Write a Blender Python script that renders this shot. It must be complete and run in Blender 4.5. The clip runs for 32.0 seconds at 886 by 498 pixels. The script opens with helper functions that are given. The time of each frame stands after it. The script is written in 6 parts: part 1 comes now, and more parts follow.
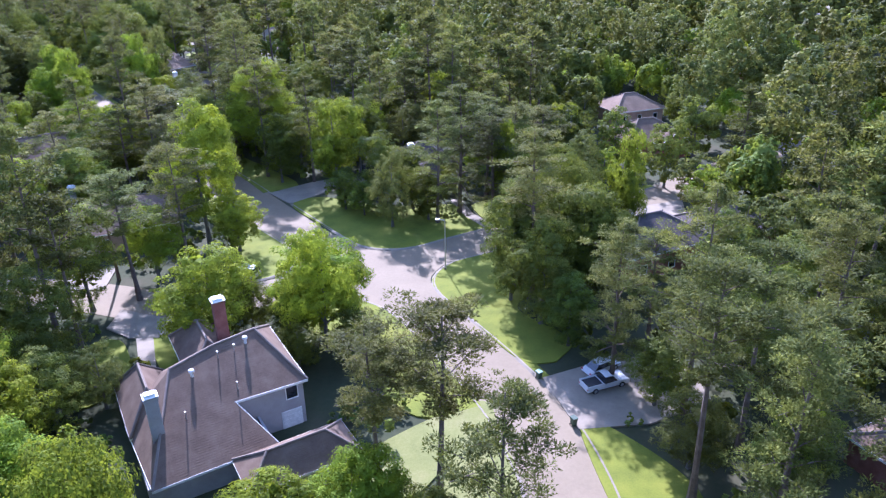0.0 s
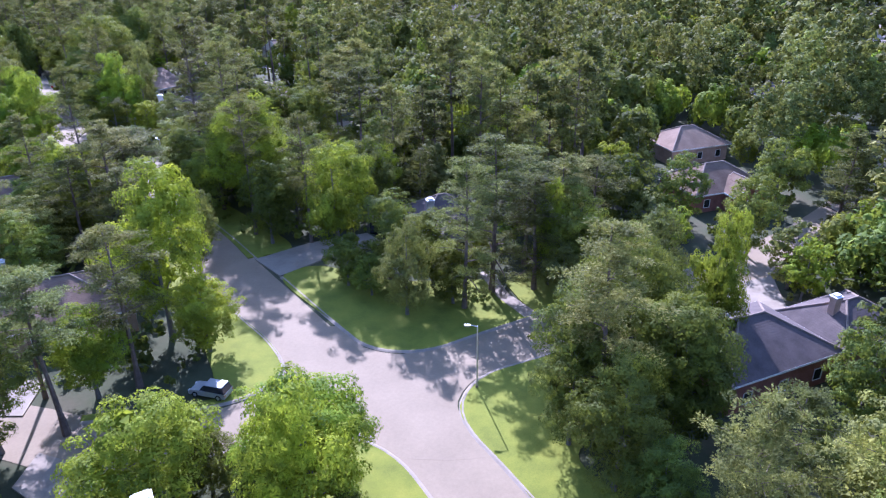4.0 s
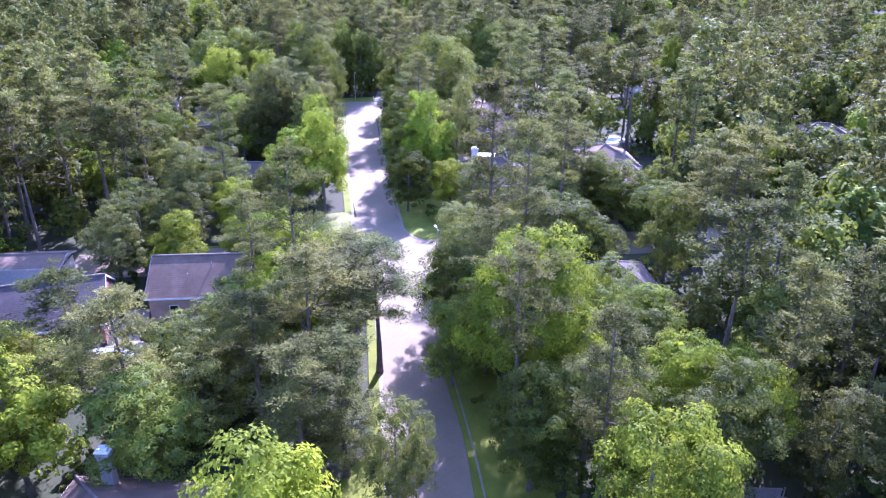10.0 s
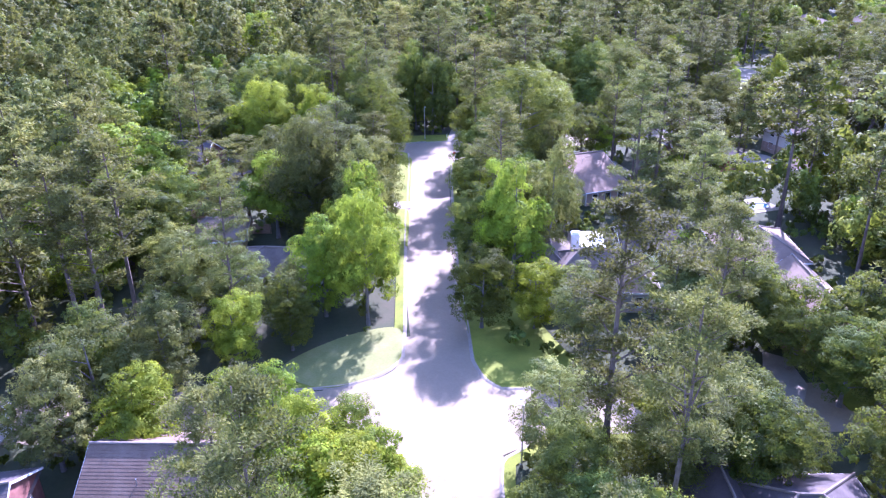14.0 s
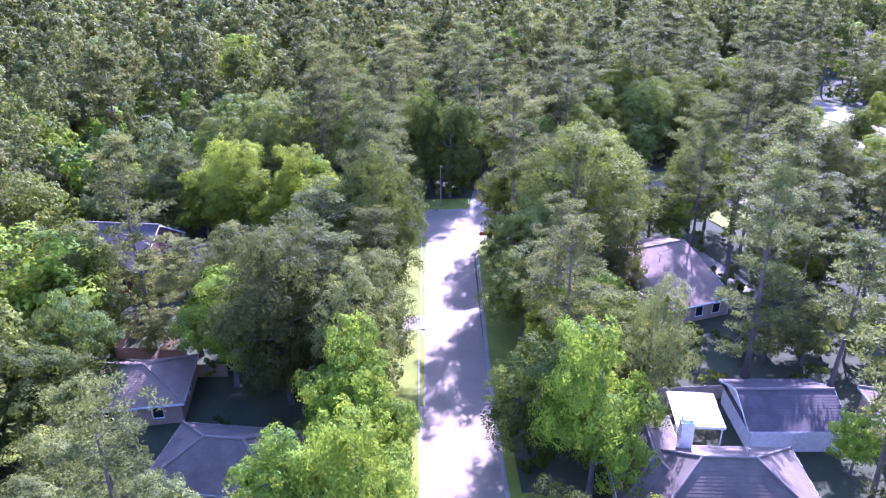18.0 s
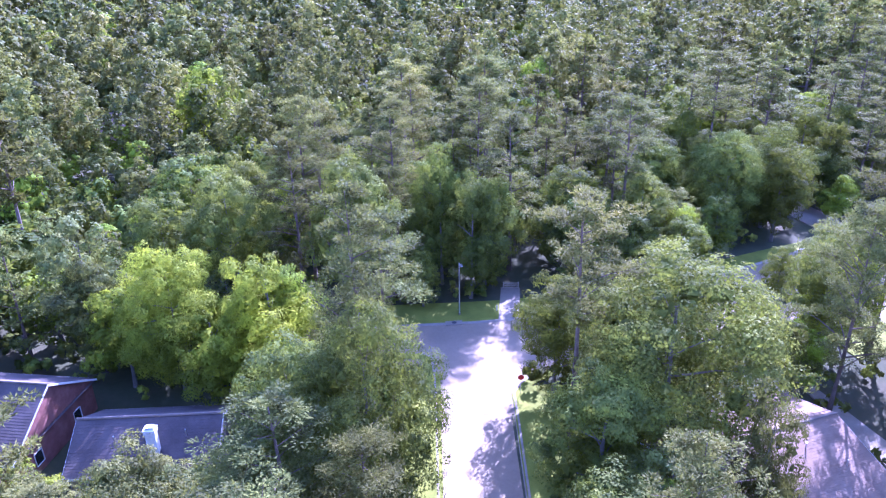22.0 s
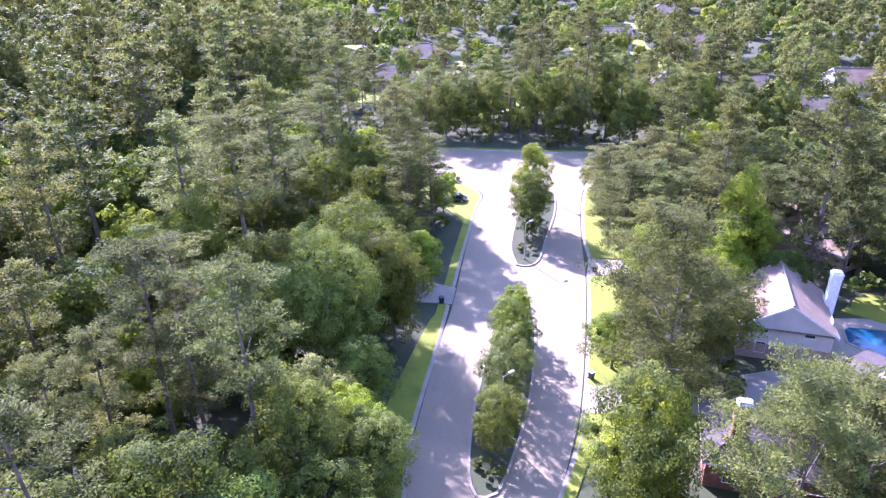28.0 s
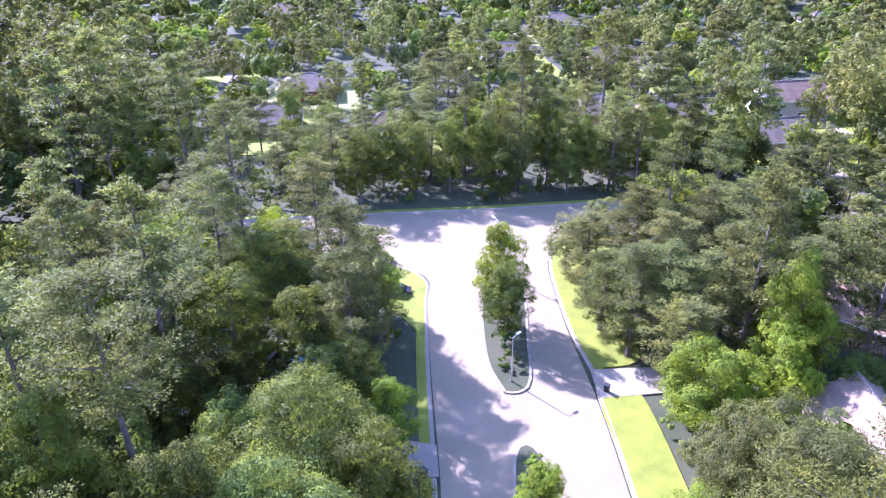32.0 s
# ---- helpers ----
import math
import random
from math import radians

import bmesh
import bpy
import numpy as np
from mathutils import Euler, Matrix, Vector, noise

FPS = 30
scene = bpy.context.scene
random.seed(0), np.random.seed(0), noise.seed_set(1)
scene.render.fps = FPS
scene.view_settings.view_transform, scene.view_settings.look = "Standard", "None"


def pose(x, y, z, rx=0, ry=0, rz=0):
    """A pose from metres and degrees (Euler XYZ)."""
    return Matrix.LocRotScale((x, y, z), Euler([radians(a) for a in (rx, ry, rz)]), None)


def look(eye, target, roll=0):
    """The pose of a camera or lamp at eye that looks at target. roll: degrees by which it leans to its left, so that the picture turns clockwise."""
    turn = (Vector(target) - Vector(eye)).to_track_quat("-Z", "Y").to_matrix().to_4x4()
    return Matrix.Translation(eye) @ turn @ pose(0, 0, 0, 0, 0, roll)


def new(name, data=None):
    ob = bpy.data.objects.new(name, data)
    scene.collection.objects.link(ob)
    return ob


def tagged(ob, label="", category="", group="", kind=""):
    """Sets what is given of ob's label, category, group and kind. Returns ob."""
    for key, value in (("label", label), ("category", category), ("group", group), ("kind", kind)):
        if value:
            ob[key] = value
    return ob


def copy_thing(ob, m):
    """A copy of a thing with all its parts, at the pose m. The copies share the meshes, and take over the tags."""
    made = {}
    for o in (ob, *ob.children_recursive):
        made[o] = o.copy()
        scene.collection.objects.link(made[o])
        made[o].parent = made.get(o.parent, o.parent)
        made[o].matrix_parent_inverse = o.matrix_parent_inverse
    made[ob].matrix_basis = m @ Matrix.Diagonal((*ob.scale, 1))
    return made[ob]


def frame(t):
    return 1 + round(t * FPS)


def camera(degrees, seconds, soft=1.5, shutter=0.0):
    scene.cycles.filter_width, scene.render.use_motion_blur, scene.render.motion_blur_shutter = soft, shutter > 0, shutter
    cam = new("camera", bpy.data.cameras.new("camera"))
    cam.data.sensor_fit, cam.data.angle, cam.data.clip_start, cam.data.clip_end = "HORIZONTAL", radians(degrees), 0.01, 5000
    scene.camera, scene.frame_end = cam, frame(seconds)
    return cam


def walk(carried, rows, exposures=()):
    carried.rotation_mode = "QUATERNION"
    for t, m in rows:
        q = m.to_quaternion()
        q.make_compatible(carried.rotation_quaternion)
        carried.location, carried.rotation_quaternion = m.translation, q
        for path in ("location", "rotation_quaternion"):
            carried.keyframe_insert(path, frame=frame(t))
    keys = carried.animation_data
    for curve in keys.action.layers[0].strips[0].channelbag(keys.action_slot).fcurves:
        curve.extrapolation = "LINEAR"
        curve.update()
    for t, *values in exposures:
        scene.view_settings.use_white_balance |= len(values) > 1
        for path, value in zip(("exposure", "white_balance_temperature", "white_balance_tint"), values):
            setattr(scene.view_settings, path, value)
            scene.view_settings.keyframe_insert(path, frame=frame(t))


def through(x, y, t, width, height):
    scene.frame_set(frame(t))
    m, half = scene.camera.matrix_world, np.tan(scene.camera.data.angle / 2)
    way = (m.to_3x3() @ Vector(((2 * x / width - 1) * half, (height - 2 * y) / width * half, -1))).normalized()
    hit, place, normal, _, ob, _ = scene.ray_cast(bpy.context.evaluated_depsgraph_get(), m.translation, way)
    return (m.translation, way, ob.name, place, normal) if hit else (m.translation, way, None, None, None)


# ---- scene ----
cam = camera(63.4, 32.0, soft=1.25)
PATH = [
    (0, (-0.04, 0.01, 51.04), (-0.22, 45.13, 29.51), -0.81),
    (0.5, (-0.35, 2.66, 51.04), (-0.50, 47.77, 29.48), -0.82),
    (1, (-0.68, 5.70, 50.99), (-0.82, 50.81, 29.41), -0.85),
    (1.5, (-1.01, 9.08, 50.97), (-1.12, 54.20, 29.43), -0.86),
    (2, (-1.24, 12.79, 50.94), (-1.33, 57.91, 29.40), -0.89),
    (2.5, (-1.48, 16.81, 50.96), (-1.52, 61.93, 29.42), -0.90),
    (3, (-1.56, 21.24, 50.89), (-1.57, 66.37, 29.37), -0.91),
    (3.5, (-1.78, 25.81, 50.91), (-2.06, 70.94, 29.39), -0.92),
    (5.5, (-3.93, 44.73, 50.84), (-8.44, 89.70, 29.44), -0.35),
    (6, (-4.65, 49.58, 50.85), (-9.91, 94.46, 29.45), -0.28),
    (6.5, (-5.43, 54.48, 50.88), (-11.70, 99.24, 29.50), -0.23),
    (7, (-6.28, 59.38, 50.91), (-13.64, 104.00, 29.56), -0.19),
    (7.5, (-7.12, 64.36, 50.93), (-15.25, 108.84, 29.58), -0.13),
    (8, (-8.41, 69.19, 50.95), (-18.33, 113.33, 29.65), 0.04),
    (8.5, (-9.55, 74.15, 50.95), (-24.04, 117.06, 29.77), 0.35),
    (9, (-10.87, 79.05, 50.90), (-27.72, 121.11, 29.75), 0.51),
    (9.5, (-12.48, 83.96, 50.90), (-32.18, 124.79, 29.80), 0.68),
    (10, (-14.14, 88.78, 51.08), (-36.83, 127.99, 29.93), 0.51),
    (10.5, (-16.07, 93.50, 51.12), (-41.47, 130.97, 29.89), -0.29),
    (11, (-18.20, 98.26, 51.24), (-44.40, 135.13, 29.93), -0.81),
    (11.5, (-20.94, 102.80, 51.24), (-47.35, 139.49, 29.88), -0.88),
    (12, (-23.70, 107.24, 51.33), (-50.84, 143.39, 29.95), -0.84),
    (12.5, (-26.66, 111.60, 51.32), (-53.84, 147.73, 29.96), -0.89),
    (13, (-29.82, 115.83, 51.41), (-56.99, 151.97, 30.06), -0.86),
    (13.5, (-32.99, 120.13, 51.50), (-60.22, 156.24, 30.18), -0.87),
    (14, (-36.45, 124.43, 51.58), (-63.72, 160.53, 30.29), -0.88),
    (14.5, (-40.01, 128.63, 51.61), (-67.29, 164.76, 30.37), -0.84),
    (16.5, (-54.47, 145.15, 52.02), (-81.83, 181.22, 30.80), -0.74),
    (17, (-57.79, 148.85, 52.09), (-85.20, 184.88, 30.86), -0.80),
    (17.5, (-61.27, 152.77, 52.13), (-88.72, 188.77, 30.91), -0.88),
    (18, (-64.65, 156.67, 52.12), (-92.14, 192.65, 30.92), -0.89),
    (18.5, (-67.97, 160.57, 52.18), (-95.50, 196.53, 30.99), -0.97),
    (19, (-71.33, 164.43, 52.34), (-98.86, 200.37, 31.11), -1.01),
    (19.5, (-74.73, 168.41, 52.44), (-102.26, 204.34, 31.21), -1.07),
    (20, (-78.11, 172.36, 52.48), (-105.66, 208.30, 31.28), -1.09),
    (20.5, (-81.45, 176.28, 52.56), (-109.03, 212.21, 31.37), -1.16),
    (21, (-84.73, 180.11, 52.67), (-112.32, 216.02, 31.47), -1.16),
    (21.5, (-88.07, 183.92, 52.78), (-115.63, 219.85, 31.58), -1.14),
    (22, (-91.42, 187.82, 52.80), (-118.96, 223.76, 31.59), -1.08),
    (22.5, (-94.80, 191.70, 52.91), (-122.31, 227.63, 31.66), -1.02),
    (23, (-98.11, 195.66, 53.03), (-125.63, 231.56, 31.73), -1.00),
    (23.5, (-101.51, 199.56, 53.15), (-129.06, 235.42, 31.81), -0.95),
    (24, (-104.97, 203.46, 53.18), (-132.53, 239.27, 31.79), -0.85),
    (24.5, (-108.49, 207.39, 53.36), (-136.08, 243.14, 31.91), -0.72),
    (25, (-111.95, 211.39, 53.37), (-139.64, 247.05, 31.89), -0.24),
    (25.5, (-114.99, 215.66, 53.63), (-140.24, 252.93, 31.86), 0.34),
    (26, (-118.36, 219.92, 53.66), (-132.05, 262.50, 31.30), 0.36),
    (26.5, (-122.01, 224.03, 53.61), (-126.77, 268.31, 30.88), 0.27),
    (28.5, (-131.54, 241.81, 53.95), (-115.60, 283.23, 30.92), -0.87),
    (29, (-132.46, 246.33, 54.02), (-113.79, 286.53, 30.88), -0.90),
    (29.5, (-133.00, 250.82, 54.02), (-112.94, 290.36, 30.90), -0.89),
    (30, (-132.93, 255.17, 54.15), (-112.86, 294.73, 31.08), -0.85),
    (30.5, (-132.46, 259.38, 54.20), (-112.38, 298.97, 31.19), -0.88),
    (31, (-131.64, 263.66, 54.25), (-111.15, 303.05, 31.25), -0.88),
    (31.5, (-130.63, 267.91, 54.21), (-110.09, 307.30, 31.27), -0.88),
    (32, (-129.34, 272.14, 54.27), (-108.79, 311.53, 31.34), -0.87),
]
EXPOSURES = [(0, 1.46, 5030, 35), (3, 1.43, 5000, 36), (6, 1.47, 4850, 48), (7, 1.79, 4770, 51), (9, 2.12, 4750, 58), (10, 2.02, 4810, 56), (11, 2.12, 4820, 54), (14, 2.17, 4890, 53), (18, 2.2, 4750, 60), (23, 2.37, 4560, 66), (25, 2.49, 4540, 71), (26, 2.72, 4560, 72), (28.5, 2.23, 5160, 52), (32, 2.19, 4960, 50)]
walk(cam, [(t, look(eye, target, roll)) for t, eye, target, roll in PATH], EXPOSURES)

random.seed(5)

# ---- world and sun ----
SUN_AZ = Vector((-0.26, 0.966, 0.0))          # where the sun stands, on the plan
SUN_EL = radians(36)
world = bpy.data.worlds.new("world")
scene.world = world
world.use_nodes = True
wn = world.node_tree.nodes
sky = wn.new("ShaderNodeTexSky")
sky.sky_type, sky.sun_disc = "NISHITA", False
sky.sun_elevation, sky.sun_rotation = SUN_EL, math.atan2(SUN_AZ.x, SUN_AZ.y)
sky.air_density, sky.dust_density, sky.ozone_density = 1.7, 0.8, 3.0
wn["Background"].inputs["Strength"].default_value = 0.135
world.node_tree.links.new(sky.outputs["Color"], wn["Background"].inputs["Color"])
sun_data = bpy.data.lights.new("sun", "SUN")
sun_data.energy, sun_data.angle, sun_data.color = 4.9, radians(0.55), (1.0, 0.95, 0.86)
sun = new("sun", sun_data)
sun_dir = Vector((SUN_AZ.x * math.cos(SUN_EL), SUN_AZ.y * math.cos(SUN_EL), math.sin(SUN_EL)))
sun.matrix_world = look(sun_dir * 300, (0, 0, 0))


# ---- materials ----
def node_material(name):
    m = bpy.data.materials.new(name)
    m.use_nodes = True
    nt = m.node_tree
    return m, nt, nt.nodes, nt.links, nt.nodes["Principled BSDF"]


def ramp(nt, fac, stops):
    r = nt.nodes.new("ShaderNodeValToRGB")
    e = r.color_ramp.elements
    while len(e) < len(stops):
        e.new(0.5)
    for el, (p, c) in zip(e, stops):
        el.position, el.color = p, (*c, 1)
    nt.links.new(fac, r.inputs["Fac"])
    return r.outputs["Color"]


def noise_fac(nt, scale, detail=4.0, coord="Object", rough=0.6):
    tc = nt.nodes.new("ShaderNodeTexCoord")
    n = nt.nodes.new("ShaderNodeTexNoise")
    n.inputs["Scale"].default_value, n.inputs["Detail"].default_value, n.inputs["Roughness"].default_value = scale, detail, rough
    nt.links.new(tc.outputs[coord], n.inputs["Vector"])
    return n.outputs["Fac"]


def mixed(nt, a, b, fac, mode="MIX"):
    m = nt.nodes.new("ShaderNodeMix")
    m.data_type, m.blend_type = "RGBA", mode
    for sock, v in ((m.inputs[6], a), (m.inputs[7], b)):
        if isinstance(v, tuple):
            sock.default_value = (*v, 1)
        else:
            nt.links.new(v, sock)
    if isinstance(fac, float):
        m.inputs[0].default_value = fac
    else:
        nt.links.new(fac, m.inputs[0])
    return m.outputs[2]


def bumped(nt, bsdf, fac, strength=0.3, distance=0.02):
    b = nt.nodes.new("ShaderNodeBump")
    b.inputs["Strength"].default_value, b.inputs["Distance"].default_value = strength, distance
    nt.links.new(fac, b.inputs["Height"])
    nt.links.new(b.outputs["Normal"], bsdf.inputs["Normal"])


def surface(name, dark, mid, light, big=0.15, fine=3.0, rough=0.9, metal=0.0, bump=0.25, spread=0.35, coord="Object"):
    """A worn surface: broad blotches and fine grain between three tones."""
    m, nt, nodes, links, p = node_material(name)
    a = ramp(nt, noise_fac(nt, big, 5, coord), [(0.5 - spread / 2, dark), (0.5, mid), (0.5 + spread / 2, light)])
    g = noise_fac(nt, fine, 6, coord, 0.75)
    c = mixed(nt, a, ramp(nt, g, [(0.3, dark), (0.7, light)]), 0.35)
    links.new(c, p.inputs["Base Color"])
    p.inputs["Roughness"].default_value, p.inputs["Metallic"].default_value = rough, metal
    if bump:
        bumped(nt, p, g, bump)
    return m


def plain(name, colour, rough=0.5, metal=0.0, vary=0.12):
    """Paint, plastic or metal with slight wear."""
    d = tuple(v * (1 - vary) for v in colour)
    l = tuple(min(1.0, v * (1 + vary)) for v in colour)
    m, nt, nodes, links, p = node_material(name)
    links.new(ramp(nt, noise_fac(nt, 2.5, 5), [(0.35, d), (0.65, l)]), p.inputs["Base Color"])
    p.inputs["Roughness"].default_value, p.inputs["Metallic"].default_value = rough, metal
    return m


def foliage(name, dark, mid, light, through=(0.3, 0.42, 0.05), part=0.32, big=0.12, dim=0.52):
    """Leaves: light passes through them; tone differs by tree, by clump and by leaf."""
    m, nt, nodes, links, p = node_material(name)
    geo, info = nodes.new("ShaderNodeNewGeometry"), nodes.new("ShaderNodeObjectInfo")
    leaf = ramp(nt, geo.outputs["Random Per Island"], [(0.0, dark), (0.45, mid), (1.0, light)])
    clump = ramp(nt, noise_fac(nt, big * 4, 3), [(0.3, dark), (0.55, mid), (0.75, light)])
    c = mixed(nt, leaf, clump, 0.84)
    wn2 = nodes.new("ShaderNodeTexNoise")
    wn2.inputs["Scale"].default_value, wn2.inputs["Detail"].default_value = 0.085, 1.5
    links.new(geo.outputs["Position"], wn2.inputs["Vector"])
    c = mixed(nt, c, ramp(nt, wn2.outputs["Fac"], [(0.34, (0.62, 0.66, 0.68)), (0.52, (1.0, 1.0, 1.0)), (0.7, (1.2, 1.16, 0.9))]), 1.0, "MULTIPLY")
    hsv = nodes.new("ShaderNodeHueSaturation")
    hsv.inputs["Saturation"].default_value = 1.08
    ad = nodes.new("ShaderNodeMapRange")
    ad.inputs["To Min"].default_value, ad.inputs["To Max"].default_value = dim, 1.4
    tone = nodes.new("ShaderNodeAttribute")
    tone.attribute_name = "tone"
    both, own = nodes.new("ShaderNodeMath"), nodes.new("ShaderNodeMath")
    both.operation, own.operation = "ADD", "FRACT"
    links.new(info.outputs["Random"], both.inputs[0])
    links.new(tone.outputs["Fac"], both.inputs[1])
    links.new(both.outputs[0], own.inputs[0])
    links.new(own.outputs[0], ad.inputs["Value"])
    links.new(ad.outputs["Result"], hsv.inputs["Value"])
    hu = nodes.new("ShaderNodeMapRange")
    hu.inputs["To Min"].default_value, hu.inputs["To Max"].default_value = 0.466, 0.514
    mul = nodes.new("ShaderNodeMath")
    mul.operation = "FRACT"
    mm = nodes.new("ShaderNodeMath")
    mm.operation = "MULTIPLY"
    mm.inputs[1].default_value = 17.3
    links.new(own.outputs[0], mm.inputs[0])
    links.new(mm.outputs[0], mul.inputs[0])
    links.new(mul.outputs[0], hu.inputs["Value"])
    links.new(hu.outputs["Result"], hsv.inputs["Hue"])
    links.new(c, hsv.inputs["Color"])
    links.new(hsv.outputs["Color"], p.inputs["Base Color"])
    p.inputs["Roughness"].default_value = 0.7
    p.inputs["Specular IOR Level"].default_value = 0.12
    tr = nodes.new("ShaderNodeBsdfTranslucent")
    links.new(mixed(nt, hsv.outputs["Color"], through, 0.4), tr.inputs["Color"])
    mx = nodes.new("ShaderNodeMixShader")
    mx.inputs[0].default_value = part
    links.new(p.outputs[0], mx.inputs[1])
    links.new(tr.outputs[0], mx.inputs[2])
    links.new(mx.outputs[0], nodes["Material Output"].inputs["Surface"])
    return m


M = {}
M["oak"] = foliage("oak_leaves", (0.032, 0.05, 0.021), (0.115, 0.152, 0.036), (0.262, 0.304, 0.052), (0.54, 0.62, 0.06), 0.27)
M["lime"] = foliage("bright_leaves", (0.048, 0.08, 0.018), (0.16, 0.224, 0.032), (0.325, 0.395, 0.05), (0.66, 0.76, 0.05), 0.34, dim=0.85)
M["grey"] = foliage("grey_green_leaves", (0.048, 0.062, 0.029), (0.142, 0.165, 0.05), (0.265, 0.288, 0.076), (0.54, 0.58, 0.1), 0.25)
M["pine"] = foliage("pine_needles", (0.038, 0.052, 0.024), (0.132, 0.149, 0.043), (0.258, 0.27, 0.067), (0.53, 0.55, 0.09), 0.25)
M["shrub"] = foliage("shrub_leaves", (0.04, 0.07, 0.02), (0.07, 0.12, 0.03), (0.12, 0.18, 0.04))
M["bark"] = surface("pine_bark", (0.07, 0.05, 0.04), (0.13, 0.095, 0.075), (0.2, 0.155, 0.125), 0.8, 9.0, 0.95, bump=0.6)
M["greybark"] = surface("grey_bark", (0.08, 0.07, 0.06), (0.14, 0.125, 0.11), (0.22, 0.2, 0.18), 0.8, 9.0, 0.95, bump=0.6)
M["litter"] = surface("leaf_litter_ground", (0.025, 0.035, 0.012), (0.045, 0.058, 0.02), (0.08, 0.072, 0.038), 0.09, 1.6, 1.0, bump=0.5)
M["lawn"] = surface("mown_grass", (0.09, 0.114, 0.006), (0.162, 0.19, 0.012), (0.229, 0.235, 0.02), 0.3, 5.0, 0.95, bump=0.8, spread=0.42)
M["drylawn"] = surface("dry_mown_grass", (0.12, 0.14, 0.03), (0.19, 0.2, 0.05), (0.26, 0.24, 0.09), 0.25, 4.0, 0.95, bump=0.5, spread=0.5)
M["concrete"] = surface("road_concrete", (0.18, 0.137, 0.081), (0.23, 0.178, 0.109), (0.276, 0.217, 0.136), 0.2, 2.4, 0.85, bump=0.12, spread=0.6)
M["kerb"] = surface("kerb_concrete", (0.198, 0.163, 0.116), (0.248, 0.206, 0.15), (0.297, 0.249, 0.186), 0.6, 4.0, 0.85, bump=0.15)
M["drive"] = surface("driveway_concrete", (0.202, 0.167, 0.121), (0.258, 0.216, 0.157), (0.313, 0.264, 0.197), 0.35, 3.0, 0.85, bump=0.12)
M["joint"] = plain("joint_tar", (0.12, 0.11, 0.10), 0.9)
M["roof"] = surface("brown_shingles", (0.106, 0.067, 0.043), (0.157, 0.103, 0.068), (0.212, 0.148, 0.102), 0.5, 6.0, 0.95, bump=0.3)
M["greyroof"] = surface("grey_shingles", (0.091, 0.068, 0.049), (0.138, 0.105, 0.076), (0.189, 0.146, 0.107), 0.5, 6.0, 0.95, bump=0.3)
M["darkroof"] = surface("dark_shingles", (0.054, 0.042, 0.039), (0.09, 0.071, 0.066), (0.132, 0.105, 0.093), 0.5, 6.0, 0.95, bump=0.3)
M["pinkroof"] = surface("weathered_tan_shingles", (0.175, 0.117, 0.079), (0.233, 0.161, 0.11), (0.292, 0.207, 0.144), 0.5, 6.0, 0.95, bump=0.3)
# sunlight on the ridges is painted in as a paler shingle colour
M["ridge"] = surface("sun_bleached_ridge_shingles", (0.16, 0.123, 0.097), (0.215, 0.169, 0.134), (0.27, 0.218, 0.174), 0.8, 6.0, 0.95, bump=0.3)
M["brick"] = surface("red_brick", (0.16, 0.06, 0.045), (0.24, 0.095, 0.07), (0.32, 0.15, 0.12), 0.8, 7.0, 0.9, bump=0.3)
M["tanbrick"] = surface("tan_brick", (0.3, 0.2, 0.15), (0.4, 0.28, 0.21), (0.5, 0.37, 0.29), 0.8, 7.0, 0.9, bump=0.3)
M["siding"] = surface("grey_siding", (0.3, 0.28, 0.27), (0.36, 0.34, 0.33), (0.42, 0.4, 0.39), 0.5, 5.0, 0.8, bump=0.1)
M["cream"] = surface("cream_siding", (0.52, 0.47, 0.4), (0.6, 0.55, 0.48), (0.68, 0.63, 0.56), 0.5, 5.0, 0.8, bump=0.1)
M["white"] = plain("white_paint", (0.78, 0.77, 0.74), 0.5)
M["metal"] = plain("galvanised_metal", (0.55, 0.56, 0.58), 0.35, 0.85)
M["wood"] = surface("fence_boards", (0.2, 0.12, 0.07), (0.32, 0.2, 0.12), (0.45, 0.3, 0.19), 0.9, 8.0, 0.85, bump=0.3)
M["palewood"] = surface("grey_fence_boards", (0.24, 0.2, 0.16), (0.34, 0.29, 0.24), (0.45, 0.39, 0.33), 0.9, 8.0, 0.85, bump=0.3)
M["rubber"] = plain("black_rubber", (0.02, 0.02, 0.021), 0.8)
M["darkplastic"] = plain("dark_green_plastic", (0.03, 0.07, 0.045), 0.5)
M["blackplastic"] = plain("black_plastic", (0.025, 0.025, 0.027), 0.5)
M["mintplastic"] = plain("mint_green_plastic", (0.33, 0.52, 0.42), 0.5)


def glass(name, tint, rough=0.05):
    m, nt, nodes, links, p = node_material(name)
    p.inputs["Base Color"].default_value = (*tint, 1)
    p.inputs["Roughness"].default_value, p.inputs["Metallic"].default_value = rough, 0.0
    p.inputs["Specular IOR Level"].default_value = 0.9
    return m


M["pane"] = glass("dark_window_glass", (0.02, 0.024, 0.03))
M["water"] = glass("pool_water", (0.008, 0.06, 0.11), 0.08)
M["carpaint_white"] = plain("white_car_paint", (0.72, 0.72, 0.72), 0.25, 0.0, 0.04)
M["carpaint_silver"] = plain("silver_car_paint", (0.5, 0.5, 0.5), 0.3, 0.5, 0.04)
M["carpaint_blue"] = plain("blue_car_paint", (0.03, 0.16, 0.5), 0.25, 0.0, 0.04)
M["carpaint_dark"] = plain("dark_car_paint", (0.03, 0.03, 0.035), 0.25, 0.0, 0.04)


# ---- building helpers ----
def mesh_of(name, verts, faces, material, smooth=False):
    me = bpy.data.meshes.new(name)
    me.from_pydata(verts, [], faces)
    me.materials.append(material)
    if smooth:
        me.polygons.foreach_set("use_smooth", [True] * len(me.polygons))
    me.update()
    return me


